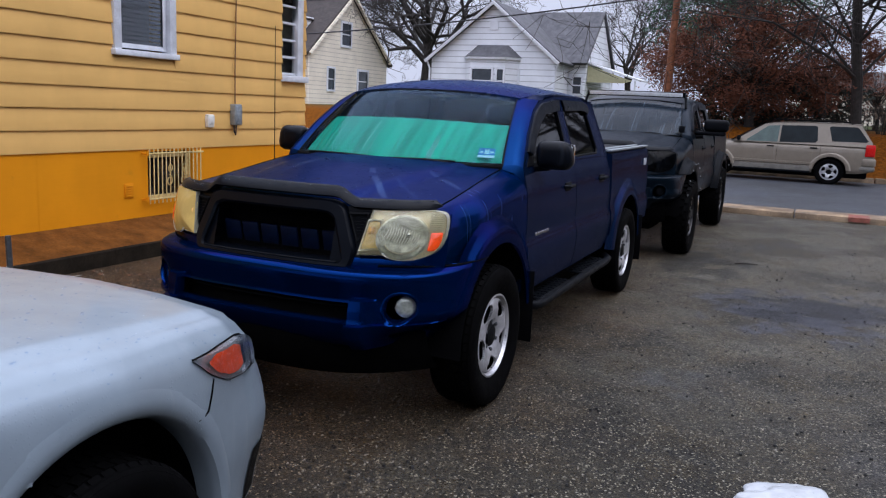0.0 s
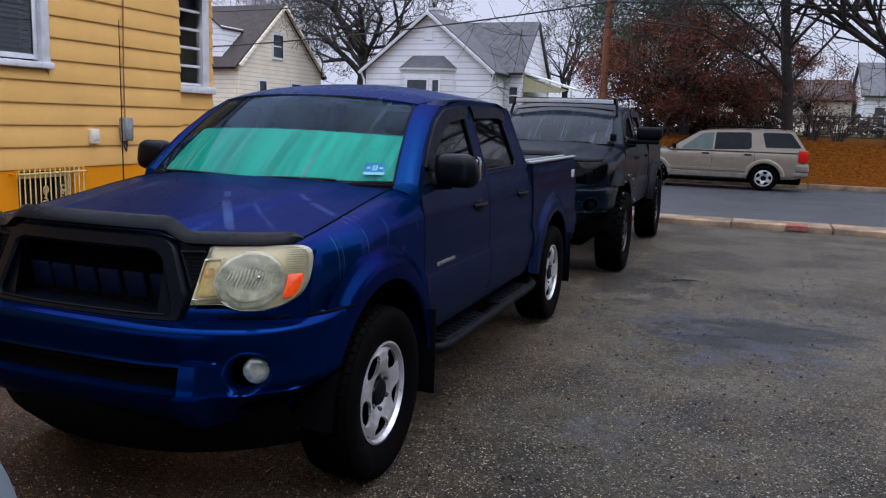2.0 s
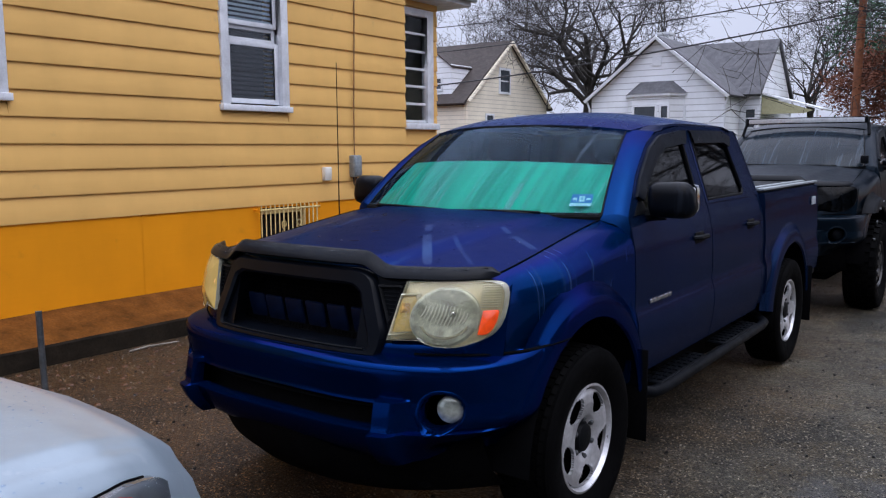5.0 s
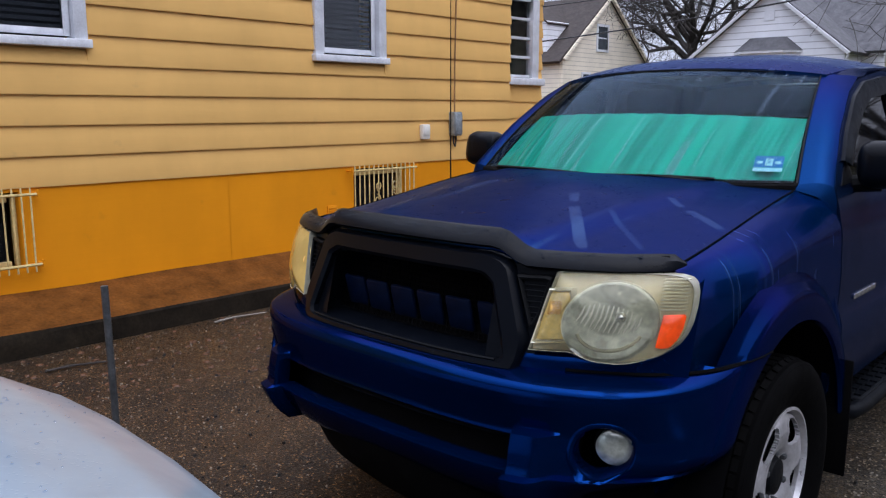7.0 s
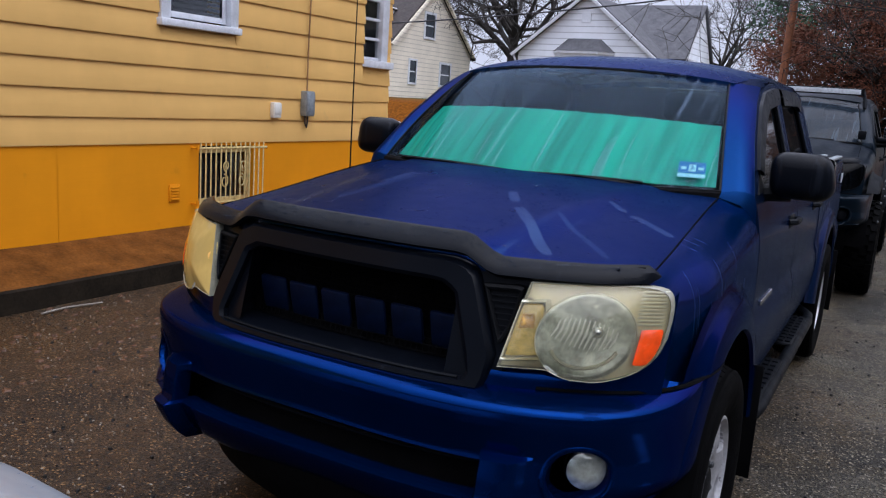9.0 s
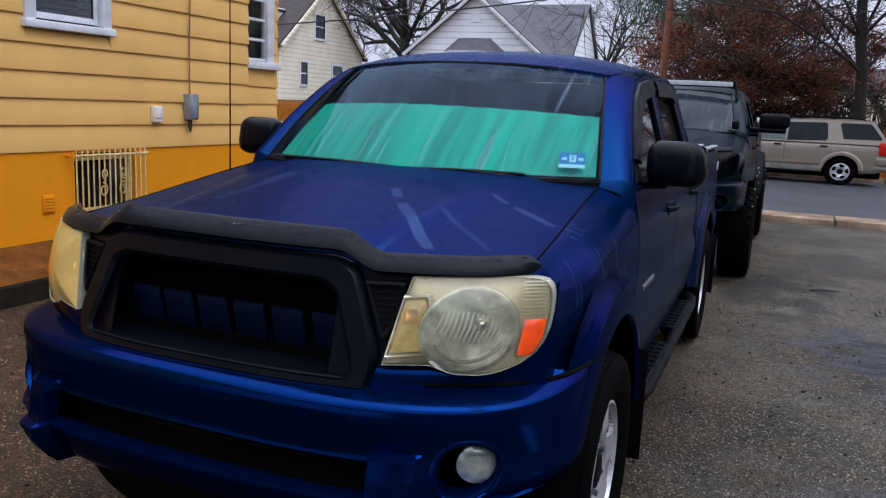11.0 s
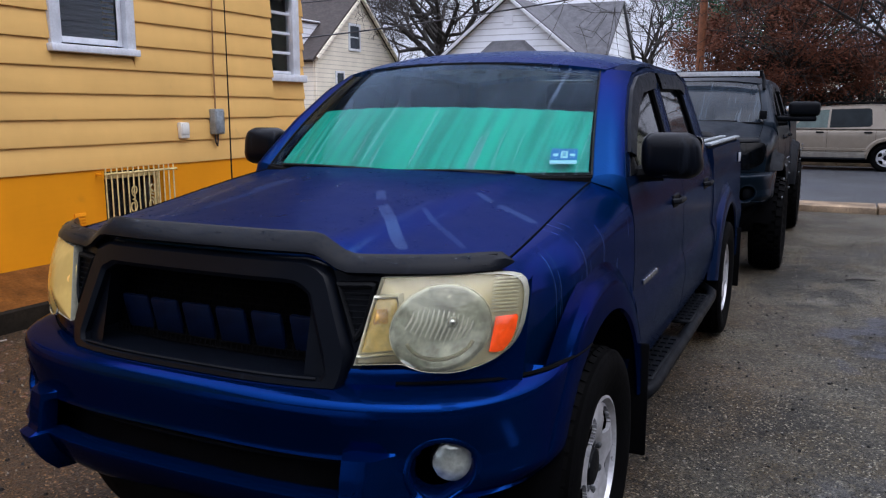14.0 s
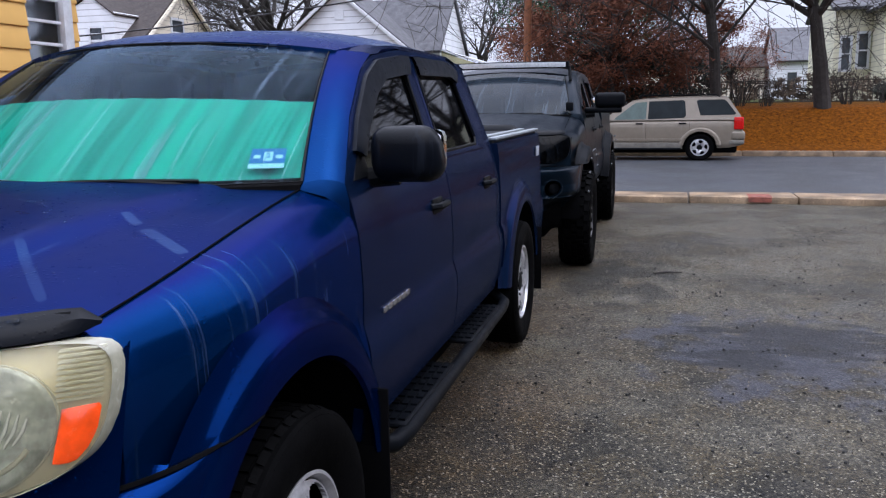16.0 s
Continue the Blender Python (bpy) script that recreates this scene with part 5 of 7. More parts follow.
    for x in (-0.80, -0.70, 0.70, 0.80):
        part("cover_rail", cube(x - 0.022, 2.66, 1.283, x + 0.022, 4.24, 1.300, bevel=0.006), METER_GREY, cover, "grey metal edge rail")
    bm = bmesh.new()
    box(bm, -0.70, 4.245, 0.66, 0.70, 4.30, 1.262, 0.015)
    add("tailgate", bm, paint)
    bm = bmesh.new()
    box(bm, -0.80, 4.29, 0.50, 0.80, 4.42, 0.66, 0.03, 3)
    add("rear_bumper", bm, SATIN)

    if dark:
        bm = bmesh.new()
        rows = []
        for x in span(-0.63, 0.63, 25):
            yb = 0.93 - 0.13 * (1 - (x / 0.6) ** 2)
            rows.append([(x, yb + dy, 1.760 + dz) for dy, dz in ((0, -0.035), (-0.055, -0.032), (-0.06, 0.0), (-0.055, 0.032), (0.0, 0.036), (0.012, 0.0))])
        vs = grid(bm, rows, close=True)
        bm.faces.new(vs[0]), bm.faces.new(vs[-1])
        bar = add("light_bar", bm, SATIN, None, "curved black roof light bar")
        bm = bmesh.new()
        rows = []
        for x in span(-0.60, 0.60, 25):
            yb = 0.93 - 0.13 * (1 - (x / 0.6) ** 2)
            rows.append([(x, yb - 0.0585 - 0.004 * (1 - abs(dz) / 0.024), 1.760 + dz) for dz in (-0.024, 0.0, 0.024)])
        grid(bm, rows)
        part("light_bar_lens", bm, BAR_LENS, bar)
        for s in (1, -1):
            bm = bmesh.new()
            tube(bm, [(s * 0.62, 0.95, 1.76), (s * 0.64, 0.90, 1.70), (s * 0.655, 0.85, 1.60)], 0.018, 6)
            part("bar_bracket", bm, SATIN, bar)
            bm = bmesh.new()
            box(bm, min(s * 0.66, s * 0.73), 0.40, 1.30, max(s * 0.66, s * 0.73), 0.46, 1.385, 0.01)
            add("ditch_light", bm, SATIN, None, "small square black spot lamp")
            bm = bmesh.new()
            tube(bm, [(s * 0.28, -0.88, 0.50), (s * 0.28, -0.97, 0.50), (s * 0.28, -0.99, 0.46), (s * 0.28, -0.95, 0.44)], 0.016, 8)
            add("tow_hook", bm, CHROME, None, "bright steel tow hook")
        bm = bmesh.new()
        tube(bm, [(-0.55, -0.10, 0.44), (0.55, 0.02, 0.40)], 0.022, 8)
        add("steering_link", bm, CHROME)
    return root


def sheet_from(bm, way, thick):
    ret = bmesh.ops.extrude_face_region(bm, geom=bm.faces[:])
    bmesh.ops.translate(bm, verts=[v for v in ret["geom"] if isinstance(v, bmesh.types.BMVert)], vec=Vector(way) * thick)
    return bm


def rail(y):
    """Side edge of the roof: half-width and height."""
    return (curve(y, [0.965, 1.15, 1.5, 2.2, 2.46], [0.605, 0.640, 0.655, 0.650, 0.628]), curve(y, [0.965, 1.15, 1.5, 2.2, 2.46], [1.660, 1.690, 1.712, 1.702, 1.662]))


DECAL = plain("dull_white_decal", (0.30, 0.32, 0.36), 0.5, var=0.3)
def beads(count, seed, place, lo, hi):
    """Standing water drops; place(rnd) gives a point on the surface or None."""
    rnd = random.Random(seed)
    verts, faces = [], []
    while count > 0:
        p = place(rnd)
        count -= 1
        if p is None:
            continue
        r = lo + (hi - lo) * rnd.random() ** 2.5
        b, n = len(verts), 7
        q = rnd.uniform(0.8, 1.25)
        for rr, h in ((1.0, -0.05), (0.85, 0.35), (0.45, 0.58)):
            for j in range(n):
                a = 6.2832 * j / n
                verts.append((p[0] + r * rr * math.cos(a), p[1] + r * q * rr * math.sin(a), p[2] + r * h))
        for k in (0, 1):
            for j in range(n):
                j2 = (j + 1) % n
                faces.append((b + k * n + j, b + k * n + j2, b + (k + 1) * n + j2, b + (k + 1) * n + j))
        faces.append(tuple(b + 2 * n + j for j in range(n)))
    me = bpy.data.meshes.new("water_beads")
    me.from_pydata(verts, [], faces)
    me.polygons.foreach_set("use_smooth", [True] * len(me.polygons))
    me.materials.append(BEAD)
    return me


CREAM_REFLECT = plain("fog_lamp_lens", (0.56, 0.59, 0.52), 0.16, metal=0.45, var=0.25, scale=45, bump=0.1, fine=60, coat=0.6)
BAR_LENS = plain("grey_lamp_lens", (0.42, 0.45, 0.48), 0.3, metal=0.0, var=0.2, scale=40, coat=0.8)
plain_lamp = (LAMP_BACK, plain("smoked_lamp_housing", (0.02, 0.022, 0.025), 0.25, var=0.3, coat=0.8))

pickup("pickup_truck", pose(*TRUCK, 0, 0, 0, 0.3), "dark blue double-cab pickup truck with teal sunshade, parked on wet asphalt")
pickup("lifted_pickup_truck", pose(*DARK_TRUCK, 0), "lifted dark grey pickup truck with roof light bar and big tyres", dark=True)


# ---- ground, road, kerbs ----
def ground_height(x, y):
    base = curve(y, [-200, 15.2, 15.6, 27.9, 28.1, 29.0, 31.2, 34, 120, 900], [-0.12, -0.12, -0.22, -0.22, -0.02, 0.16, 1.22, 1.40, 1.8, 2.2])
    return base + (0.06 * noise.noise((x * 0.3, y * 0.3, 0)) if y > 29 else 0)


def build_ground():
    xs = [-900, -400, -150, -80, -50, *span(-40, 40, 81), 50, 80, 150, 400, 900]
    ys = [-900, -300, -100, -40, -10, 5, 15.2, 15.6, 27.9, 28.1, 28.5, 29, *span(29.3, 31.5, 10), 32, 33, 34, 36, 40, 50, 70, 120, 300, 900]
    bm = bmesh.new()
    grid(bm, [[(x, y, ground_height(x, y)) for x in xs] for y in ys])
    tagged(part("ground", bm, EARTH), "leaf-strewn bank and dull winter lawn", "ground", kind="structure")
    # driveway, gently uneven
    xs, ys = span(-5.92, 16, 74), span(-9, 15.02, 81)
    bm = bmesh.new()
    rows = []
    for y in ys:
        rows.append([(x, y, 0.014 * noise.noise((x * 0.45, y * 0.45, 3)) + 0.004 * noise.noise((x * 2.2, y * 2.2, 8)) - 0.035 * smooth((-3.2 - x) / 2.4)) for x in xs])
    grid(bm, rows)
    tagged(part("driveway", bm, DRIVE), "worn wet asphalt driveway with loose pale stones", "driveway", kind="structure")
    bm = bmesh.new()
    xs = span(-60, 60, 61)
    grid(bm, [[(x, y, -0.10 + 0.05 * (1 - ((y - 21.7) / 6.2) ** 2) - 0.03) for x in xs] for y in span(15.62, 28.0, 9)])
    tagged(part("road", bm, ROAD), "smooth wet blue-grey asphalt street", "road", kind="structure")


def kerb_stone(length, mat_, red=None):
    bm = bmesh.new()
    box(bm, 0.012, 0, -0.20, length - 0.012, 0.66, 0.095, 0.022, 2)
    for v in bm.verts:
        v.co.z += 0.012 * noise.noise(v.co * 3.1)
        v.co.y += 0.012 * noise.noise(v.co * 2.3 + Vector((5, 0, 0)))
    return bm


def build_kerbs():
    rnd = random.Random(4)
    near = tagged(new("near_kerb"), "cracked buff concrete kerb along the driveway's end", "kerb", kind="structure")
    x = -9.0
    while x < 14:
        ln = rnd.uniform(1.15, 1.9)
        tilt = rnd.uniform(-0.6, 0.6)
        part("kerb_stone", kerb_stone(ln, KERB), KERB, near, at=pose(x, 15.0 + rnd.uniform(-0.02, 0.02), rnd.uniform(-0.012, 0.012), tilt, tilt * 0.5, rnd.uniform(-0.8, 0.8)))
        x += ln
    bm = bmesh.new()
    rows = [[(xx + 0.02 * noise.noise((xx * 9, yy * 9, 0)), yy, zz) for xx in span(0.60, 0.92, 8)] for yy, zz in ((14.985, 0.03), (14.985, 0.104), (15.10, 0.114), (15.36, 0.114))]
    grid(bm, rows)
    part("red_paint_mark", bm, RED_MARK, near, "faded red paint mark")
    far = tagged(new("far_kerb"), "low buff concrete kerb on the far side", "kerb", kind="structure")
    x = -40.0
    while x < 40:
        bm = bmesh.new()
        box(bm, 0.01, 0, -0.25, 2.44, 0.28, 0.02, 0.03, 2)
        part("kerb_stone", bm, KERB, far, at=pose(x, 27.95, 0))
        x += 2.45


def build_litter():
    """Loose pale and dark stones, leaves, sticks and a bag on the driveway."""
    rnd = random.Random(11)
    for nm, m_, count, lo, hi, lab in (("loose_stones", PEBBLE, 6500, 0.0025, 0.0065, "pale loose stones on the asphalt"), ("dark_grit", DARK_GRIT, 3200, 0.004, 0.012, "dark grit on the asphalt"), ("fallen_leaves", LEAF_LITTER, 420, 0.012, 0.03, "small brown fallen leaves")):
        verts, faces = [], []
        for k in range(count):
            x, y = rnd.uniform(-5.8, 4.5), 1.8 + 11.5 * rnd.random() ** 1.7
            if nm == "fallen_leaves":
                x, y = rnd.uniform(-5.85, -4.6), rnd.uniform(2.0, 9.0)
            r = rnd.uniform(lo, hi)
            h = r * (0.7 if nm != "fallen_leaves" else 0.25)
            a0, n = rnd.uniform(0, 6.28), 5
            z = 0.012 - 0.035 * smooth((-3.2 - x) / 2.4) + 0.014 * noise.noise((x * 0.45, y * 0.45, 3)) - 0.010
            b = len(verts)
            for j in range(n):
                a = a0 + 6.283 * j / n
                q = r * rnd.uniform(0.75, 1.2)
                verts.append((x + q * math.cos(a), y + q * math.sin(a), z - 0.004))
            for j in range(n):
                a = a0 + 6.283 * j / n
                verts.append((x + 0.6 * r * math.cos(a), y + 0.6 * r * math.sin(a), z + h))
            for j in range(n):
                faces.append((b + j, b + (j + 1) % n, b + n + (j + 1) % n, b + n + j))
            faces.append(tuple(b + n + j for j in range(n)))
        me = bpy.data.meshes.new(nm)
        me.from_pydata(verts, [], faces)
        me.materials.append(m_)
        tagged(new(nm, me), lab, "gravel" if nm != "fallen_leaves" else "leaves", kind="stuff")
    # bag
    bm = bmesh.new()
    bmesh.ops.create_icosphere(bm, subdivisions=4, radius=1.0)
    for v in bm.verts:
        d = 1 + 0.28 * noise.noise(v.co * 1.7) + 0.10 * abs(noise.noise(v.co * 5.0))
        v.co = Vector((v.co.x * 0.20 * d, v.co.y * 0.14 * d, max(v.co.z, -0.3) * 0.075 * d))
    tagged(part("plastic_bag", bm, BAG, at=pose(0.10, 3.76, 0.03, 0, 0, 25)), "crumpled white plastic bag on the asphalt", "bag")
    # pale stick and twigs by the path
    for nm, x, y, ln, rz, m_, lab in (("pale_stick", -5.74, 5.10, 0.44, 88, PALE_STICK, "pale broken stick on the ground"), ("twig", -5.45, 3.75, 0.35, 80, BARK, "thin brown twig on the ground"), ("twig", -0.55, 9.8, 0.25, 20, BARK, "thin brown twig on the ground"), ("twig", 0.75, 4.2, 0.22, 20, BARK, "thin brown twig on the ground")):
        bm = bmesh.new()
        tube(bm, [(-ln / 2, 0, 0), (-ln * 0.1, 0.02, 0.004), (ln / 2, -0.01, 0)], [0.008, 0.009, 0.005], 6)
        tagged(part(nm, bm, m_, at=pose(x, y, -0.02 if x < -4 else 0.008, 0, 0, rz)), lab, "stick")
    # post by the path
    bm = bmesh.new()
    tube(bm, [(0, 0, -0.1), (0.004, 0, 0.40), (0.0, 0.0, 0.805)], 0.016, 10)
    tagged(part("steel_post", bm, STEEL, at=pose(-3.906, 3.286, -0.02, 0, -1.5, 0)), "thin weathered steel post beside the path", "post")


PALE_STICK = plain("weathered_stick", (0.20, 0.18, 0.15), 0.7, var=0.3)
PEBBLE = plain("pale_pebble", (0.22, 0.195, 0.155), 0.5, var=0.45, scale=30, bump=0)
DARK_GRIT = plain("dark_grit", (0.005, 0.005, 0.0045), 0.6, var=0.4, scale=30, bump=0)
LEAF_LITTER = plain("brown_leaf_litter", (0.075, 0.030, 0.010), 0.7, var=0.5, scale=12, bump=0)
WX = -6.44                       # painted face of the house
WIN_Y = [3.965, 6.84]            # window centres
WIN_Z = (1.985, 3.50)
GRATES = [(2.95, 3.90), (6.80, 7.58)]


# ---- yellow house ----
def tiled_wall(x0, x1, ys, zs, holes):
    """A thick wall in the y-z plane with through openings."""
    bm = bmesh.new()
    ys = sorted({*ys, *(h[0] for h in holes), *(h[1] for h in holes)})
    zs = sorted({*zs, *(h[2] for h in holes), *(h[3] for h in holes)})
    for a, b in zip(ys, ys[1:]):
        for c, d in zip(zs, zs[1:]):
            my, mz = (a + b) / 2, (c + d) / 2
            if any(h[0] < my < h[1] and h[2] < mz < h[3] for h in holes):
                continue
            box(bm, x0, a, c, x1, b, d)
    bmesh.ops.remove_doubles(bm, verts=bm.verts, dist=0.0005)
    seen = {}
    for f in bm.faces:
        seen.setdefault(tuple(round(v, 4) for v in f.calc_center_median()), []).append(f)
    bmesh.ops.delete(bm, geom=[f for fs in seen.values() if len(fs) > 1 for f in fs], context="FACES")
    return bm


def board(y0, y1, z, pitch, x):
    """One clapboard: thick lower lip, thin top."""
    bm = bmesh.new()
    prism(bm, [(x - 0.026, z - 0.004), (x + 0.009, z - 0.006), (x + 0.012, z + 0.003), (x - 0.012, z + pitch + 0.004), (x - 0.026, z + pitch + 0.004)], "y", y0, y1)
    return bm


def sash_window(name, y, x, w, z0, z1, lower, upper, label):
    """Double-hung window in a wall that faces +x."""
    root = thing(name, Matrix.Identity(4), label, "window", kind="structure")
    h = w / 2
    bm = bmesh.new()
    t = 0.095
    for a, b, c, d in ((y - h, y - h + t, z0, z1), (y + h - t, y + h, z0, z1), (y - h + t, y + h - t, z1 - t, z1)):
        box(bm, x - 0.10, a, c, x + 0.030, b, d, 0.006)
    part("window_frame", bm, WHITE_TRIM, root)
    bm = bmesh.new()
    box(bm, x - 0.10, y - h - 0.02, z0 - 0.035, x + 0.060, y + h + 0.02, z0 + 0.025, 0.008)
    part("window_sill", bm, WHITE_TRIM, root)
    mid_z = z0 + (z1 - z0) * 0.52
    for nm, a, b, dx, inner in (("lower_sash", z0 + 0.045, mid_z - 0.13, -0.025, lower), ("upper_sash", mid_z + 0.02, z1 - t, -0.040, upper), ("gap_sash", mid_z - 0.14, mid_z + 0.03, -0.070, lower)):
        bm = bmesh.new()
        g = 0.048
        y0, y1 = y - h + t + 0.004, y + h - t - 0.004
        for p, q, c, d in ((y0, y0 + g, a, b), (y1 - g, y1, a, b), (y0 + g, y1 - g, a, a + g), (y0 + g, y1 - g, b - g, b)):
            box(bm, x + dx - 0.03, p, c, x + dx, q, d, 0.004)
        s = part(nm, bm, WHITE_TRIM, root)
        bm = bmesh.new()
        box(bm, x + dx - 0.018, y0 + g, a + g, x + dx - 0.012, y1 - g, b - g)
        part("pane", bm, PANE, s)
        bm = bmesh.new()
        for k in range(int((b - a) / 0.045)):
            zz = a + g * 0.5 + 0.01 + 0.045 * k
            ngon(bm, [(x + dx - 0.055, y0 + 0.03, zz), (x + dx - 0.055, y1 - 0.03, zz), (x + dx - 0.035, y1 - 0.03, zz - 0.029), (x + dx - 0.035, y0 + 0.03, zz - 0.029)])
        part("blind", bm, inner, s)
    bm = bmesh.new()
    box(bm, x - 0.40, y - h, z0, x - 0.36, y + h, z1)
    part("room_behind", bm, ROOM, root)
    return root


def scroll(bm, x, y, z, s, r=0.006):
    pts = []
    for k in range(20):
        a = k * 0.42
        rr = s * (0.22 + 0.03 * k * 0.6)
        pts.append((x, y + rr * math.cos(a) * 0.5, z + rr * math.sin(a) * 0.7))
    tube(bm, pts, r, 6)


def basement_grate(y0, y1, z0, z1):
    root = thing("window_grate", Matrix.Identity(4), "cream-painted iron security grate over a basement window", "window grate", "basement grates")
    x = WX + 0.075
    n = max(int((y1 - y0) / 0.058), 4)
    for z in (z0 + 0.05, z1 - 0.03):
        bm = bmesh.new()
        tube(bm, [(x, y0 - 0.02, z), (x, y1 + 0.05, z)], 0.010, 6)
        part("cross_rail", bm, GRATE, root)
    for k in range(n + 1):
        y = lerp(y0, y1, k / n)
        bm = bmesh.new()
        tube(bm, [(x, y, z0), (x, y, z1 + 0.012), (x, y, z1 + 0.02)], [0.0065, 0.0065, 0.002], 6)
        part("bar", bm, GRATE, root)
    for yy in (lerp(y0, y1, 0.35), lerp(y0, y1, 0.62)):
        for dy, zt, sz in ((0, 0.42, 0.16), (0.02, 0.66, -0.13)):
            bm = bmesh.new()
            scroll(bm, x + 0.012, yy + dy, lerp(z0, z1, zt), sz)
            part("scroll", bm, GRATE, root)
    for yy in (y0 - 0.03, y1 + 0.05):
        for z in (z0 + 0.05, z1 - 0.03):
            bm = bmesh.new()
            tube(bm, [(WX - 0.01, yy, z), (x + 0.01, yy, z)], 0.010, 6)
            tube(bm, [(x, yy, z - 0.02), (x, yy, z + 0.03)], 0.012, 6)
            part("anchor", bm, BASE_PAINT, root)
    return root


def basement_window(y0, y1, z0, z1):
    root = thing("basement_window", Matrix.Identity(4), "small dark basement window behind a grate", "window", kind="structure")
    x = WX - 0.06
    bm = bmesh.new()
    for a, b, c, d in ((y0 + 0.055, y0 + 0.085, z0 + 0.06, z1 - 0.04), (y1 - 0.085, y1 - 0.055, z0 + 0.06, z1 - 0.04), (y0 + 0.11, y1 - 0.11, z0 + 0.06, z0 + 0.11), (y0 + 0.11, y1 - 0.11, z1 - 0.09, z1 - 0.04)):
        box(bm, x - 0.03, a, c, x + 0.01, b, d, 0.004)
    part("window_frame", bm, GRATE, root)
    bm = bmesh.new()
    box(bm, x - 0.02, y0 + 0.11, z0 + 0.11, x - 0.014, y1 - 0.11, z1 - 0.09)
    part("pane", bm, PANE, root)
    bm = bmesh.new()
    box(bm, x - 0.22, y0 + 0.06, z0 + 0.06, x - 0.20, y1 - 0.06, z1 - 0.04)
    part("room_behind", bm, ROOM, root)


def build_house():
    z_top = 3.95
    wz = (WIN_Z[0] - 0.02, WIN_Z[1])
    holes = [(c - 0.425, c + 0.425, *wz) for c in WIN_Y]
    bm = tiled_wall(WX - 0.30, WX - 0.024, [-5, 9.2], [1.0, z_top], holes)
    wall = tagged(part("wall_house", bm, SIDING), "cream-yellow clapboard house wall", "house wall", kind="structure")
    fh = [(a + 0.05, b - 0.05, 0.44, 0.97) for a, b in GRATES]
    for a, b in ((-5, 5.487), (5.493, 9.2)):
        tagged(part("wall_foundation", tiled_wall(WX - 0.30, WX - 0.004, [a, b], [-0.2, 0.994], [h for h in fh if a < h[0] < b]), BASE_PAINT), "orange-ochre painted foundation wall with a vertical seam", "foundation", kind="structure")
    # porch wall set back behind the corner
    px = -7.20
    bm = tiled_wall(px - 0.25, px - 0.024, [9.2, 10.86], [1.0, z_top], [(9.62, 10.74, 1.93, 3.50)])
    porch = tagged(part("wall_porch", bm, SIDING), "cream-yellow clapboard porch wall", "house wall", kind="structure")
    bm = bmesh.new()
    box(bm, px - 0.25, 9.205, -0.2, px - 0.004, 10.86, 0.994)
    tagged(part("wall_porch_foundation", bm, BASE_PAINT), "orange-ochre painted porch foundation", "foundation", kind="structure")
    bm = bmesh.new()
    box(bm, -12.0, 8.95, -0.2, WX - 0.31, 9.2, z_top)
    box(bm, -12.0, -5.0, -0.2, WX - 0.31, -4.75, z_top)
    box(bm, -12.25, -5.0, -0.2, -12.0, 10.86, z_top)
    box(bm, -12.0, 10.61, -0.2, px - 0.26, 10.86, z_top)
    tagged(part("wall_house_back", bm, SIDING), "plain cream-yellow house walls", "house wall", kind="structure")
    # roof over house and porch
    bm = bmesh.new()
    prism(bm, [(WX + 0.30, z_top), (WX + 0.30, z_top + 0.14), (-9.2, z_top + 1.9), (-12.6, z_top + 0.14), (-12.6, z_top)], "y", -5.4, 9.25)
    roof = tagged(part("roof_house", bm, BROWN_SHINGLE), "low brown shingle roof", "roof", kind="structure")
    bm = bmesh.new()
    box(bm, -9.5, 9.26, 3.60, px + 0.34, 11.25, 3.76, 0.02)
    tagged(part("porch_eave", bm, WHITE_TRIM), "pale painted porch eave", "eave", kind="structure")
    bm = bmesh.new()
    box(bm, px + 0.34, 9.26, 3.66, px + 0.43, 11.28, 3.77, 0.015)
    tagged(part("porch_gutter", bm, METER_GREY), "grey metal gutter along the porch eave", "gutter", kind="structure")
    # boards
    for k in range(14):
        z, pitch = 1.0 + 0.2105 * k, 0.2105
        gaps = sorted((c - 0.425, c + 0.425) for c in WIN_Y if z + pitch > wz[0] + 0.02 and z < wz[1] - 0.02)
        y, segs = -5.0, []
        for a, b in gaps:
            segs.append((y, a))
            y = b
            if z < wz[0] - 0.05:
                part("board", board(a, b, z, wz[0] - 0.034 - z, WX), SIDING, wall)
        segs.append((y, 9.215))
        for a, b in segs:
            part("board", board(a, b, z, pitch, WX), SIDING, wall)
        pg = [(9.62, 10.74)] if z + pitch > 1.95 and z < 3.48 else []
        y = 9.2
        for a, b in [*pg, (10.86, 0)]:
            if a > y + 0.01:
                part("board", board(y, a, z, pitch, px), SIDING, porch)
            y = b
    for c in WIN_Y:
        sash_window("window_1" if c < 5 else "window_2", c, WX, 0.86, *WIN_Z, BLIND, PALE_BLIND, "white double-hung window with dark blinds")
    # porch window: four stacked panes
    root = thing("window_3", Matrix.Identity(4), "white porch window with stacked louvre panes", "window", kind="structure")
    bm = bmesh.new()
    for a, b, c, d in ((9.62, 9.72, 1.93, 3.50), (10.60, 10.74, 1.93, 3.50), (9.72, 10.60, 3.40, 3.50)):
        box(bm, px - 0.12, a, c, px + 0.035, b, d, 0.006)
    part("window_frame", bm, WHITE_TRIM, root)
    bm = bmesh.new()
    box(bm, px - 0.12, 9.60, 1.84, px + 0.075, 10.84, 1.93, 0.01)
    part("window_sill", bm, WHITE_TRIM, root)
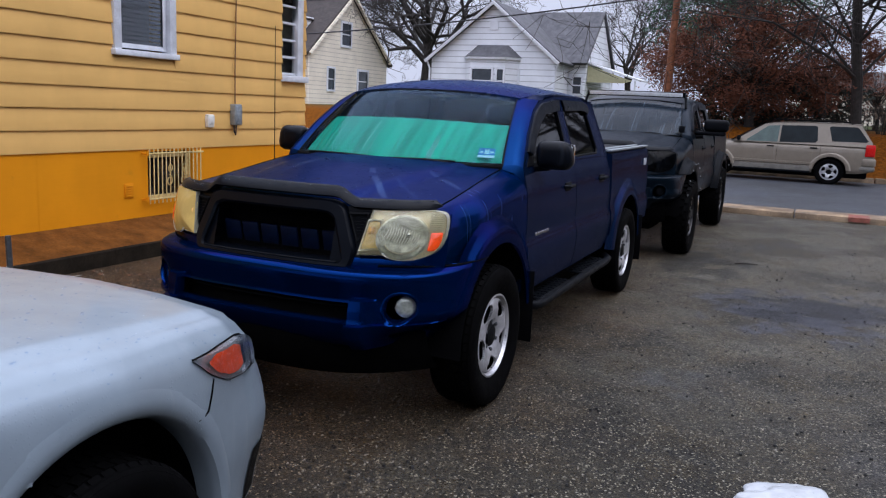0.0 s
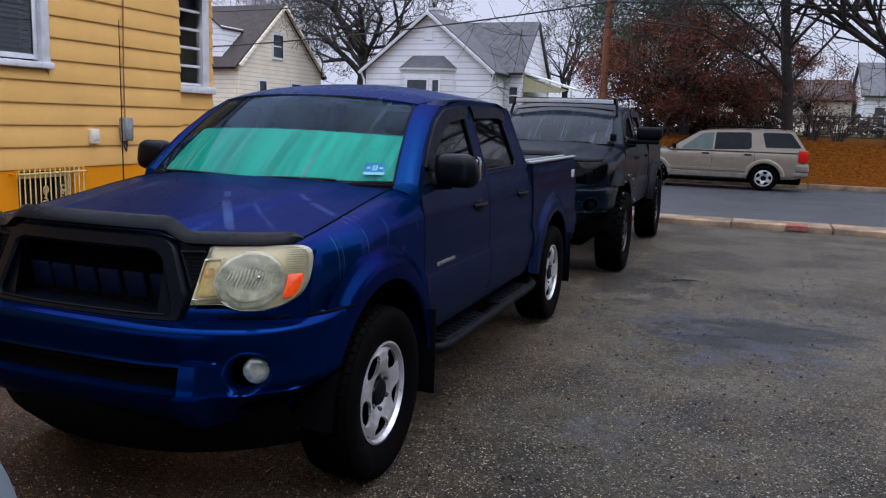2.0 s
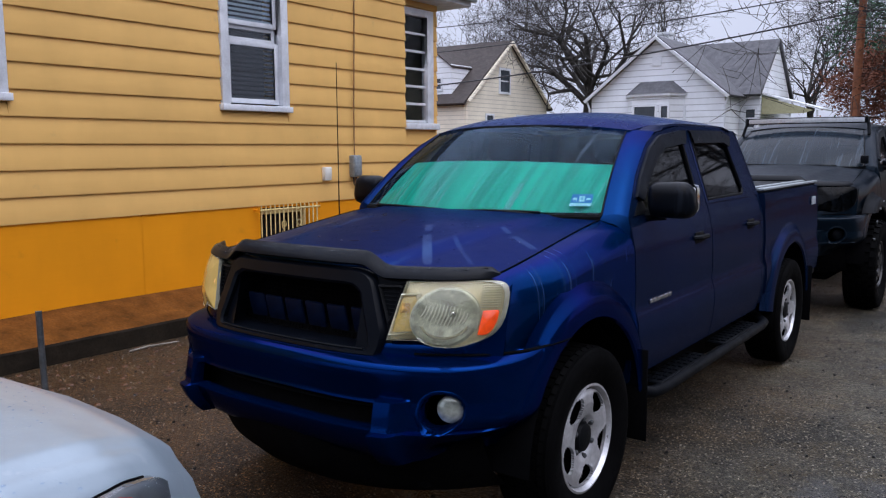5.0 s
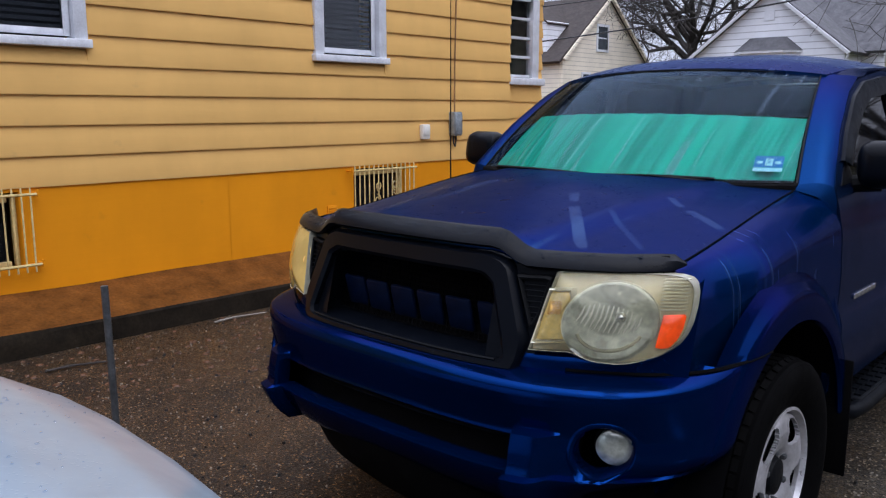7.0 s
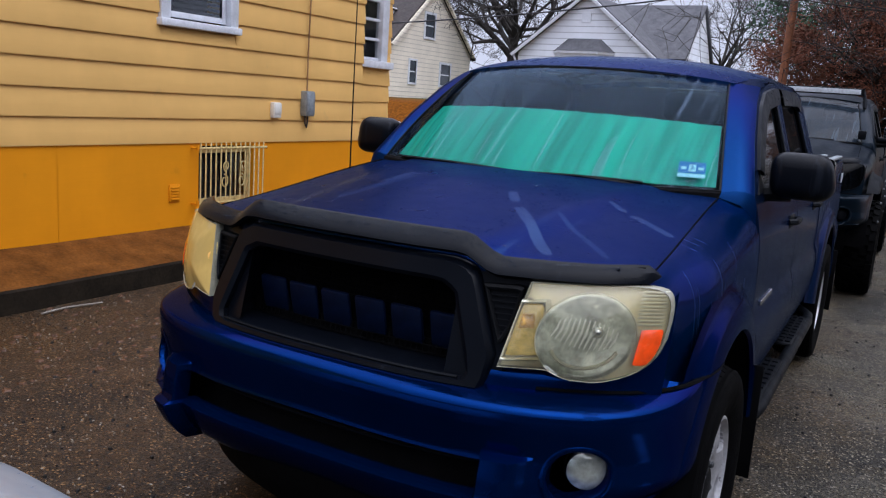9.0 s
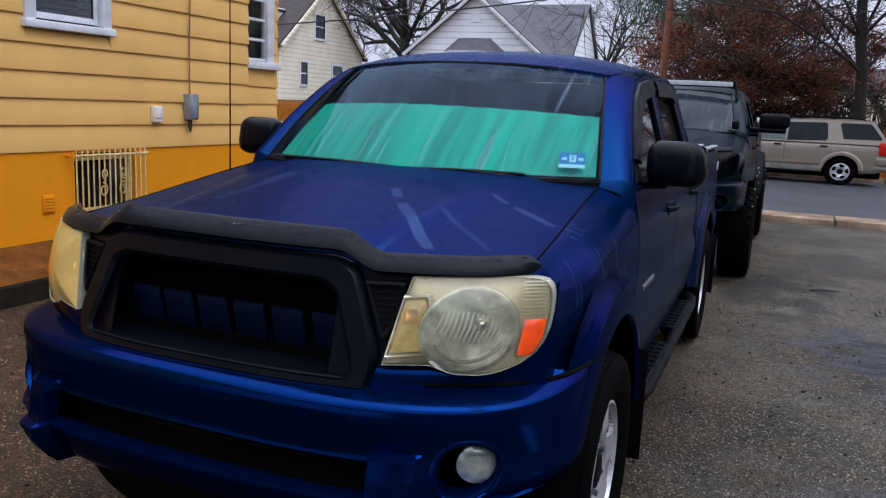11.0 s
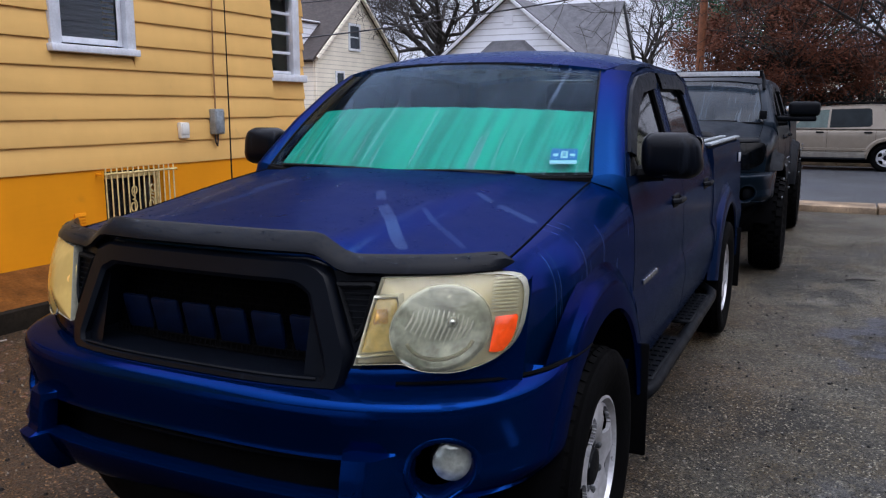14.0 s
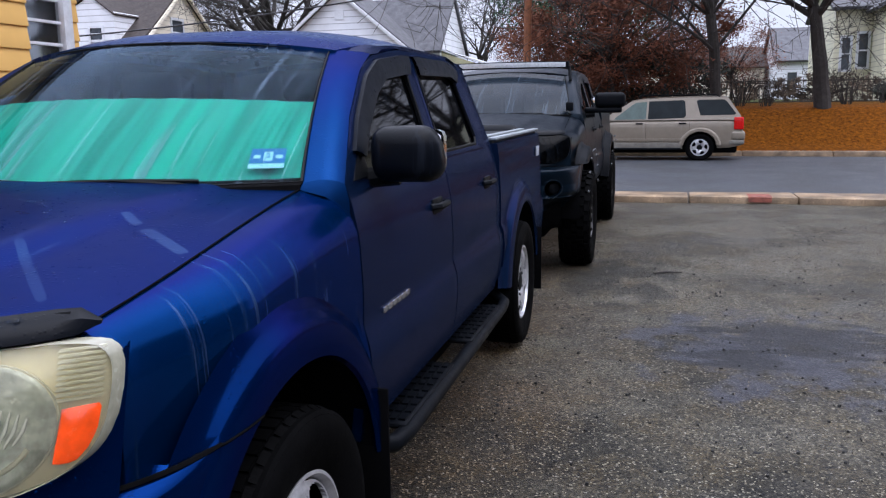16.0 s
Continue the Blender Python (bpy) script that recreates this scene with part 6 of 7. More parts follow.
    for k in range(6):
        z = 1.95 + 0.242 * k
        bm = bmesh.new()
        box(bm, px - 0.05, 9.72, z - 0.012, px - 0.01, 10.60, z + 0.022, 0.004)
        bar = part("glazing_bar", bm, WHITE_TRIM, root)
        bm = bmesh.new()
        box(bm, px - 0.035, 9.73, z + 0.024, px - 0.028, 10.59, z + 0.226)
        part("pane", bm, PANE, bar)
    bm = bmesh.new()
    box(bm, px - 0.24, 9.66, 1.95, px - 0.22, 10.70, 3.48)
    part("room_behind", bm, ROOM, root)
    for a, b in GRATES:
        basement_window(a, b, 0.38, 0.99)
        basement_grate(a, b, 0.42, 0.985)
    # small louvred vent
    root = thing("wall_vent", Matrix.Identity(4), "small ochre-painted louvred wall vent", "wall vent")
    bm = bmesh.new()
    box(bm, WX - 0.006, 6.52, 0.50, WX + 0.012, 6.63, 0.645, 0.004)
    part("vent_frame", bm, BASE_PAINT, root)
    for k in range(5):
        part("slat", cube(WX + 0.010, 6.532, 0.515 + 0.025 * k, WX + 0.020, 6.618, 0.527 + 0.025 * k, bevel=0.002), BASE_PAINT, root)
    # meter boxes and cables
    root = thing("junction_box", pose(WX, 8.24, 1.376), "grey metal junction box with conduit on the wall", "junction box")
    part("body", cube(0.0, -0.065, -0.125, 0.085, 0.065, 0.125, bevel=0.012), METER_GREY, root)
    part("lid", cube(0.085, -0.055, -0.11, 0.094, 0.055, 0.10, bevel=0.008), METER_GREY, root)
    bm = bmesh.new()
    tube(bm, [(0.03, 0.0, 0.12), (0.03, 0.0, 0.6), (0.028, 0.03, 1.5), (0.028, 0.05, 2.5)], 0.008, 8)
    part("conduit", bm, CABLE, root)
    bm = bmesh.new()
    tube(bm, [(0.03, -0.02, -0.12), (0.035, -0.02, -0.20), (0.03, 0.01, -0.24), (0.02, 0.03, -0.20), (0.02, 0.035, -0.12)], 0.008, 6)
    part("loose_lead", bm, WIRE, root)
    root = thing("utility_box", pose(WX, 7.79, 1.30), "small white plastic utility box on the wall", "utility box")
    part("body", cube(0.0, -0.055, -0.075, 0.055, 0.055, 0.075, bevel=0.012), BOX_WHITE, root)
    part("lid", cube(0.055, -0.045, -0.035, 0.062, 0.045, 0.062, bevel=0.006), BOX_WHITE, root)
    # sloping path along the house
    bm = bmesh.new()
    ys = span(-5, 14.0, 77)
    rows = []
    for y in ys:
        rows.append([(WX + 0.53 * t + (0.02 * noise.noise((y * 2, 0, 1)) if t == 1 else 0), y, 0.275 - 0.15 * t + 0.012 * noise.noise((y * 1.3, t * 2, 5))) for t in span(0, 1, 6)])
    grid(bm, rows)
    tagged(part("house_path", bm, PATH_CONCRETE), "rust-stained sloping concrete path along the house", "path", kind="structure")
    bm = bmesh.new()
    rows = []
    for y in ys:
        e = 0.02 * noise.noise((y * 2, 0, 1))
        rows.append([(WX + 0.53 + e, y, 0.125 + 0.012 * noise.noise((y * 1.3, 2, 5))), (WX + 0.545 + e, y, 0.108), (WX + 0.55 + e + 0.012 * noise.noise((y * 5, 3, 2)), y, 0.03), (WX + 0.57 + e, y, -0.12)])
    grid(bm, rows)
    tagged(part("path_edge", bm, PATH_EDGE), "dark mossy edge of the path", "path edge", kind="structure")


build_ground()
build_kerbs()
build_house()
build_litter()


# ---- unseen plain walls added beside and behind the camera: block low sky, darken reflections ----
FAR_WALL = siding_paint("dull_grey_boards", (0.075, 0.085, 0.10), (0.05, 0.055, 0.065))
for nm, x0, y0, x1, y1, h in (("added_wall_east", 7.2, -6.98, 7.5, 14.2, 4.6), ("added_wall_south", -7.0, -7.3, 7.5, -7.0, 4.4)):
    bm = bmesh.new()
    k, lap = 0, 0.30
    while k * lap < h:
        box(bm, x0 + 0.006 * (k % 2), y0 + 0.006 * (k % 2), k * lap - 0.1, x1, y1 + 0.006 * (k % 2), min((k + 1) * lap, h) - 0.1)
        k += 1
    tagged(part(nm, bm, FAR_WALL), "unseen dull grey boarded wall, added to block low sky and darken reflections", "wall", kind="structure")


# ---- other cars ----
def shell(y, t, st):
    """A point on a car's flank and top: y along, t from sill (0) to the centre line (1)."""
    ys = [s[0] for s in st]
    w, zs, zc, sill = (curve(y, ys, [s[k] for s in st]) for k in (1, 2, 3, 4))
    prof = [(0.00, w - 0.055, sill), (0.05, w - 0.02, sill + 0.05), (0.18, w - 0.005, sill + (zs - sill) * 0.35), (0.30, w, sill + (zs - sill) * 0.55), (0.42, w - 0.008, sill + (zs - sill) * 0.80),
            (0.48, w - 0.030, sill + (zs - sill) * 0.93), (0.54, w - 0.085, zs), (0.595, w * 0.835, zs + (zc - zs) * 0.25), (0.612, w * 0.815, zs + (zc - zs) * 0.30 + 0.007), (0.64, w * 0.76, zs + (zc - zs) * 0.45 + 0.004), (0.80, w * 0.45, zs + (zc - zs) * 0.84), (1.00, 0.0, zc)]
    ts = [p[0] for p in prof]
    z = curve(t, ts, [p[2] for p in prof])
    nose = 0.040 * smooth((-0.3 - y) / 0.4) * math.exp(-((z - 0.52) / 0.14) ** 2) if ys[0] < -0.93 else 0.0
    return Vector((curve(t, ts, [p[1] for p in prof]) + nose * 0.4, y - nose, z))


def car_body(st, arches, arch_r, arch_z, y0, y1, n=90, soft=True):
    ts = [0, 0.03, 0.06, 0.10, 0.14, 0.18, 0.22, 0.26, 0.30, 0.34, 0.38, 0.42, 0.45, 0.48, 0.50, 0.52, 0.54, 0.57, 0.595, 0.612, 0.64, 0.70, 0.75, 0.80, 0.87, 0.93, 1.0]
    bm = bmesh.new()
    for s in (1, -1):
        rows = []
        for y in span(y0, y1, n):
            rows.append([(s * p.x, p.y, p.z) for p in (shell(y, t, st) for t in ts)])

        def cut(i, j):
            a, b = Vector(rows[i][j]), Vector(rows[i + 1][j + 1])
            c = (a + b) / 2
            return ts[j] < 0.5 and any(math.hypot(c.y - ay, c.z - arch_z) < arch_r for ay in arches)

        grid(bm, rows, skip=cut)
    return bm


def arch_ring(s, x, ay, az, r, wide, bulge=0.012, lo=6, hi=174, inner=0.12):
    bm = bmesh.new()
    rows = []
    for a in span(radians(lo), radians(hi), 36):
        rows.append([(s * xx, ay + rr * math.cos(a), az + rr * math.sin(a)) for rr, xx in ((r - 0.012, x - inner), (r - 0.016, x + 0.004), (r, x + bulge), (r + wide * 0.6, x + bulge * 0.9), (r + wide, x - 0.008))])
    grid(bm, rows)
    return bm


def arch_well(s, ay, az, r, x0, x1):
    bm = bmesh.new()
    grid(bm, [[(s * x, ay + r * math.cos(a), az + r * math.sin(a)) for x in (x0, x1)] for a in span(0, math.pi, 20)])
    ngon(bm, [(s * x0, ay + r * math.cos(a), az + r * math.sin(a)) for a in span(0, math.pi, 20)])
    return bm


LAMP_GREY = plain("lamp_silvered_housing", (0.36, 0.40, 0.44), 0.20, metal=0.6, var=0.08, scale=24, bump=0)
CLEAR_LENS = glass("clear_lamp_glass", (0.95, 0.96, 0.97), film=0.05, gloss=0.03, haze=(0.7, 0.72, 0.75))


def sedan():
    root = thing("sedan_car", pose(*SEDAN, 0, 0, 0, 180), "pale silver sedan with raindrops, nose towards the pickup", "car")
    st = [(-0.955, 0.36, 0.57, 0.62, 0.26), (-0.925, 0.50, 0.645, 0.72, 0.22), (-0.86, 0.62, 0.75, 0.825, 0.20), (-0.72, 0.735, 0.838, 0.90, 0.19), (-0.55, 0.815, 0.895, 0.945, 0.19), (-0.30, 0.885, 0.925, 0.975, 0.19), (0.0, 0.925, 0.945, 1.005, 0.19),
          (0.45, 0.925, 0.965, 1.03, 0.19), (1.2, 0.92, 0.97, 1.03, 0.19), (3.0, 0.91, 0.98, 1.04, 0.20), (3.5, 0.84, 0.95, 1.02, 0.24), (3.72, 0.70, 0.80, 0.86, 0.30)]
    part("body", car_body(st, (0.06, 2.75), 0.494, 0.335, -0.955, 3.72, 190), SILVER_PAINT, root)
    bm = bmesh.new()
    box(bm, -0.62, -0.40, 0.22, 0.62, 3.5, 0.70, 0.05)
    part("underbody", bm, SHADOWED, root)
    for s in (1, -1):
        for ay in (0.06, 2.75):
            bm = bmesh.new()
            flank = lambda y: curve(y, [q[0] for q in st], [q[1] for q in st]) + 0.012 * smooth((-0.26 - y) / 0.15)
            grid(bm, [[(s * max(flank(ay + rr * math.cos(a)) - 0.004 + o, 0.78), ay + rr * math.cos(a), 0.335 + rr * math.sin(a)) for rr, o in ((0.446, -0.50), (0.448, -0.034), (0.456, -0.016), (0.464, -0.005), (0.482, 0.002), (0.504, 0.003), (0.530, -0.006))] for a in span(radians(6), radians(174), 40)])
            part("wheel_arch", bm, SILVER_PAINT, root)
            part("wheel_housing", arch_well(s, ay, 0.335, 0.450, 0.50, 0.80), SHADOWED, root)
            wheel(root, pose(s * 0.825, ay, 0.342, 0, 0, 0 if s > 0 else 180), 0.340, 0.215, 0.205, ALLOY, 52)
        # headlamp: wraps the corner
        lo = [(-0.275, 0.468), (-0.36, 0.432), (-0.46, 0.406), (-0.56, 0.404), (-0.65, 0.414), (-0.69, 0.45)]
        hi = [(-0.272, 0.471), (-0.36, 0.474), (-0.46, 0.481), (-0.56, 0.490), (-0.65, 0.494), (-0.695, 0.47)]
        rows_a, rows_b = along(lo, 29), along(hi, 29)

        def lamp_pt(k, u, o):
            q = rows_a[k].lerp(rows_b[k], u)
            p = shell(q.x, q.y, st)
            nrm = Vector((p.x * 1.2, p.y * 0.9 - 0.1, 0.25)).normalized()
            p = p + nrm * o
            return (s * p.x, p.y, p.z)

        bm = bmesh.new()
        grid(bm, [[lamp_pt(k, u, 0.003) for u in span(0, 1, 11)] for k in range(29)])
        lamp = part("headlamp", bm, LAMP_GREY, root, "clear headlamp with an orange marker")
        bm = bmesh.new()
        grid(bm, [[lamp_pt(k, lerp(0.5, u, smooth((k - 4) / 4) * (1 - 0.35 * smooth((k - 16) / 3))), 0.010) for u in span(0.16, 0.80, 11)] for k in range(5, 20)])
        part("side_marker", bm, ORANGE_LENS, lamp, "orange side marker")
        bm = bmesh.new()
        grid(bm, [[lamp_pt(k, u, 0.010) for u in span(0.2, 0.8, 11)] for k in range(21, 27)])
        part("reflector", bm, LAMP_GREY, lamp)
        bm = bmesh.new()
        grid(bm, [[lamp_pt(k, u, 0.018 if 0 < k < 28 and 0 < u < 1 else 0.003) for u in span(0, 1, 11)] for k in range(29)])
        part("lamp_glass", bm, CLEAR_LENS, lamp)
        bm = bmesh.new()
        tube(bm, [lamp_pt(k, 1.0, 0.005) for k in range(0, 24)], 0.003, 5)
        part("lamp_seal", bm, SHADOWED, lamp)
        bm = bmesh.new()
        tube(bm, [lamp_pt(k, 0.0, 0.003) for k in range(0, 29)], 0.0012, 5)
        part("lamp_seal", bm, SHADOWED, lamp)
        # shut lines: wing to bumper, bonnet edge
        bm = bmesh.new()
        pts = [shell(y, t, st) for y, t in ((-0.37, 0.425), (-0.355, 0.40), (-0.335, 0.375), (-0.328, 0.368), (-0.30, 0.362), (-0.275, 0.360))]
        tube(bm, [(s * (p.x + 0.001), p.y, p.z) for p in pts], 0.0035, 4)
        part("bumper_gap", bm, SHADOWED, root)
        bm = bmesh.new()
        p = shell(0.36, 0.415, st)
        box(bm, min(s * (p.x - 0.03), s * (p.x + 0.008)), 0.42, p.z - 0.050, max(s * (p.x - 0.03), s * (p.x + 0.008)), 0.50, p.z - 0.010, 0.018, 4)
        rep = part("side_repeater", bm, CHROME, root, "chrome-rimmed side repeater")
        bm = bmesh.new()
        box(bm, min(s * (p.x - 0.01), s * (p.x + 0.0105)), 0.432, p.z - 0.042, max(s * (p.x - 0.01), s * (p.x + 0.0105)), 0.488, p.z - 0.018, 0.009, 3)
        part("repeater_lens", bm, PLASTIC, rep)
        # lower bumper vent
        bm = bmesh.new()
        rows = [[(s * (q.x + 0.004), q.y, q.z) for q in (shell(y, t, st) for t in (0.07, 0.11, 0.16, 0.20))] for y in span(-0.60, -0.76, 9)]
        grid(bm, rows)
        vent = part("bumper_vent", bm, PLASTIC, root)
        bm = bmesh.new()
        tube(bm, [(s * (q.x + 0.004), q.y, q.z) for q in (shell(lerp(-0.74, -0.79, t * 5), t, st) for t in (0.04, 0.09, 0.13, 0.17, 0.21))], 0.010, 6)
        part("vent_trim", bm, CHROME, vent)
        # cabin side
        a = [(0.42, 1.00), (1.05, 1.40), (1.9, 1.45), (2.7, 1.36), (3.25, 1.03)]
        bm = bmesh.new()
        top, bot = along(a, 24), along([(0.42, 0.97), (3.25, 0.99)], 24)
        rows = [[(s * (0.84 - 0.26 * max(q.y - 1.0, 0) / 0.45), q.x, q.y) for q in (b.lerp(t, u) for u in span(0, 1, 5))] for t, b in zip(top, bot)]
        grid(bm, rows)
        part("side_glass", bm, TINTED, root)
    bm = bmesh.new()
    grid(bm, [[(x * lerp(0.80, 0.60, t), lerp(0.42, 1.05, t) - 0.12 * (1 - x * x), lerp(1.01, 1.41, t) + 0.02 * (1 - x * x)) for x in span(-1, 1, 15)] for t in span(0, 1, 6)])
    part("windscreen", bm, TINTED, root)
    bm = bmesh.new()
    grid(bm, [[(x * 0.60, y - 0.12 * (1 - x * x) * (1 if y < 1.5 else -0.5), curve(y, [1.05, 1.6, 2.2, 2.7], [1.41, 1.465, 1.455, 1.37]) + 0.02 * (1 - x * x)) for x in span(-1, 1, 15)] for y in span(1.05, 2.7, 12)])
    part("roof", bm, SILVER_PAINT, root)
    bm = bmesh.new()
    grid(bm, [[(x * lerp(0.60, 0.80, t), lerp(2.7, 3.25, t), lerp(1.37, 1.03, t)) for x in span(-1, 1, 9)] for t in span(0, 1, 4)])
    part("rear_window", bm, TINTED, root)
    bm = bmesh.new()
    rows = [[(x, -0.90 + 0.20 * abs(x) ** 2.2 - 0.012, z) for x in span(-0.45, 0.45, 13)] for z in (0.50, 0.56, 0.62)]
    grid(bm, rows)
    part("grille", bm, PLASTIC, root)


    def drop(rnd):
        p = shell(rnd.uniform(-0.85, 0.4), rnd.uniform(0.47, 1.0), st)
        return Vector((p.x * rnd.choice((-1, 1)), p.y, p.z + 0.0005)) if noise.noise(p * 3.0) > -0.15 else None

    wet = new("standing_water", beads(900, 17, drop, 0.0016, 0.0048))
    wet.parent = root
    tagged(wet, kind="stuff")


def parked_suv():
    root = thing("suv_car", pose(-2.72, 26.53, -0.115, 0, 0, -90) @ Matrix.Diagonal((1, 1.06, 1, 1)), "champagne and grey estate SUV parked across the street", "car")
    st = [(-0.89, 0.60, 0.80, 0.86, 0.36), (-0.86, 0.74, 0.94, 0.99, 0.33), (-0.78, 0.82, 1.00, 1.04, 0.32), (-0.5, 0.89, 1.04, 1.085, 0.32), (0.0, 0.915, 1.06, 1.11, 0.32), (0.5, 0.92, 1.09, 1.14, 0.32), (2.8, 0.92, 1.11, 1.15, 0.32), (3.6, 0.905, 1.11, 1.15, 0.36), (3.88, 0.86, 1.10, 1.12, 0.42), (3.92, 0.80, 0.9, 0.92, 0.45)]
    part("body", car_body(st, (0.0, 2.885), 0.42, 0.38, -0.89, 3.92, 110), GOLD_PAINT, root)
    bm = bmesh.new()
    box(bm, -0.72, -0.8, 0.21, 0.72, 3.8, 0.95, 0.05)
    part("underbody", bm, SHADOWED, root)
    top = lambda y: curve(y, [1.16, 1.45, 2.2, 3.2, 3.56], [1.62, 1.675, 1.715, 1.72, 1.70])
    for s in (1, -1):
        for ay in (0.0, 2.885):
            part("wheel_arch", arch_ring(s, 0.918, ay, 0.38, 0.42, 0.105, 0.028), GOLD_PAINT, root)
            part("wheel_housing", arch_well(s, ay, 0.38, 0.43, 0.5, 0.87), SHADOWED, root)
            wheel(root, pose(s * 0.80, ay, 0.365, 0, 0, 0 if s > 0 else 180) @ pose(0, 0, 0, 40 * ay), 0.365, 0.235, 0.225, ALLOY, 40)
        # cladding band
        bm = bmesh.new()
        ys = [y for y in span(0.45, 2.42, 20)]
        rows = [[(s * (0.924 + o), y, z) for z, o in ((0.34, -0.05), (0.36, 0.006), (0.44, 0.014), (0.49, 0.012), (0.50, -0.01))] for y in ys]
        grid(bm, rows)
        part("lower_cladding", bm, TRIM_GREY, root, "grey plastic lower cladding")
        bm = bmesh.new()
        grid(bm, [[(s * (0.924 + o), y, z) for z, o in ((0.535, -0.01), (0.54, 0.016), (0.60, 0.016), (0.605, -0.01))] for y in ys])
        part("side_moulding", bm, GOLD_PAINT, root)
        bm = bmesh.new()
        tube(bm, [(s * 0.90, 0.48, 0.34), (s * 0.93, 0.55, 0.33), (s * 0.93, 2.35, 0.33), (s * 0.90, 2.42, 0.34)], 0.03, 8)
        part("running_board", bm, SATIN, root)
        # upper side
        x_of = lambda z: 0.895 - 0.20 * max(z - 1.10, 0) / 0.60
        outer = [(0.40, 1.10), (1.16, 1.61), (1.45, 1.665), (2.2, 1.705), (3.2, 1.71), (3.54, 1.69), (3.84, 1.22), (3.87, 1.10)]
        bm = bmesh.new()
        tp, bt = along(outer[:], 40), along([(0.38, 1.085), (3.86, 1.085)], 40)
        ngon(bm, [(s * x_of(p[1]), p[0], p[1]) for p in outer])
        side = part("upper_side", sheet_from(bm, (-s, 0, 0), 0.03), GOLD_PAINT, root)
        for poly in ([(0.74, 1.12), (0.78, 1.18), (1.24, 1.55), (1.30, 1.58), (1.56, 1.60), (1.54, 1.13)], [(1.59, 1.13), (1.61, 1.605), (2.44, 1.63), (2.50, 1.60), (2.53, 1.22), (2.48, 1.16)], [(2.88, 1.22), (2.78, 1.60), (2.84, 1.635), (3.44, 1.635), (3.50, 1.60), (3.74, 1.26), (3.70, 1.23)]):
            bm = bmesh.new()
            ngon(bm, [(s * (x_of(z) + 0.006), y, z) for y, z in poly])
            part("side_window", bm, PALE_FAR if poly[0][0] < 1 else TINTED_FAR, side, "pale green glass" if poly[0][0] < 1 else "dark tinted glass")
        for y0, y1 in ((0.46, 1.545), (1.555, 2.62)):
            bm = bmesh.new()
            tube(bm, [(s * (shell(y1, 0.42, st).x + 0.006), y1, z) for z in (0.50, 0.8, 1.06)], 0.004, 4)
            part("door_gap", bm, SHADOWED, root)
            bm = bmesh.new()
            box(bm, min(s * 0.91, s * 0.935), y1 - 0.26, 0.99, max(s * 0.91, s * 0.935), y1 - 0.08, 1.03, 0.01)
            part("door_handle", bm, PLASTIC, root)
        bm = bmesh.new()
        box(bm, min(s * 0.90, s * 1.08), 0.50, 1.12, max(s * 0.90, s * 1.08), 0.60, 1.27, 0.04, 3)
        part("wing_mirror", bm, SATIN, root)
        bm = bmesh.new()
        box(bm, min(s * 0.76, s * 0.905), 3.69, 0.84, max(s * 0.76, s * 0.912), 3.925, 1.17, 0.03, 3)
        part("tail_lamp", bm, RED_LENS, root, "red tail lamp")
        bm = bmesh.new()
        box(bm, min(s * 0.56, s * 0.80), -0.88, 0.78, max(s * 0.56, s * 0.80), -0.76, 0.94, 0.02)
        part("headlamp", bm, LAMP_BACK, root)
        bm = bmesh.new()
        tube(bm, [(s * 0.60, 1.35, 1.72), (s * 0.60, 1.42, 1.775), (s * 0.60, 3.25, 1.765), (s * 0.60, 3.35, 1.71)], 0.016, 6)
        part("roof_rail", bm, SATIN, root)
    bm = bmesh.new()
    grid(bm, [[(x * 0.70, y, top(y) + 0.02 * (1 - x * x)) for x in span(-1, 1, 9)] for y in span(1.16, 3.56, 12)])
    part("roof", bm, GOLD_PAINT, root)
    bm = bmesh.new()
    grid(bm, [[(x * lerp(0.87, 0.70, t), lerp(0.38, 1.16, t) - 0.10 * (1 - x * x), lerp(1.12, 1.62, t)) for x in span(-1, 1, 11)] for t in span(0, 1, 5)])
    part("windscreen", bm, TINTED_FAR, root)
    bm = bmesh.new()
    grid(bm, [[(x * lerp(0.70, 0.87, t), lerp(3.55, 3.87, t), lerp(1.70, 1.12, t)) for x in span(-1, 1, 7)] for t in span(0, 1, 4)])
    part("rear_window", bm, TINTED_FAR, root)
    bm = bmesh.new()
    box(bm, -0.915, 3.62, 0.56, 0.915, 3.97, 0.80, 0.06, 3)
    bumper = part("rear_bumper", bm, GOLD_PAINT, root)
    bm = bmesh.new()
    box(bm, -0.90, 3.58, 0.44, 0.90, 3.96, 0.57, 0.04, 3)
    part("bumper_skirt", bm, TRIM_GREY, bumper)
    bm = bmesh.new()
    box(bm, -0.88, -0.98, 0.42, 0.88, -0.76, 0.66, 0.05, 3)
    part("front_bumper", bm, TRIM_GREY, root)


PALE_FAR = plain("pale_green_far_glass", (0.045, 0.078, 0.068), 0.1, var=0.35, scale=4, bump=0, spec=0.5)
TINTED_FAR = plain("dark_tinted_far_glass", (0.008, 0.012, 0.014), 0.08, var=0.3, scale=3, bump=0, coat=0.0, spec=0.12)
sedan()
parked_suv()


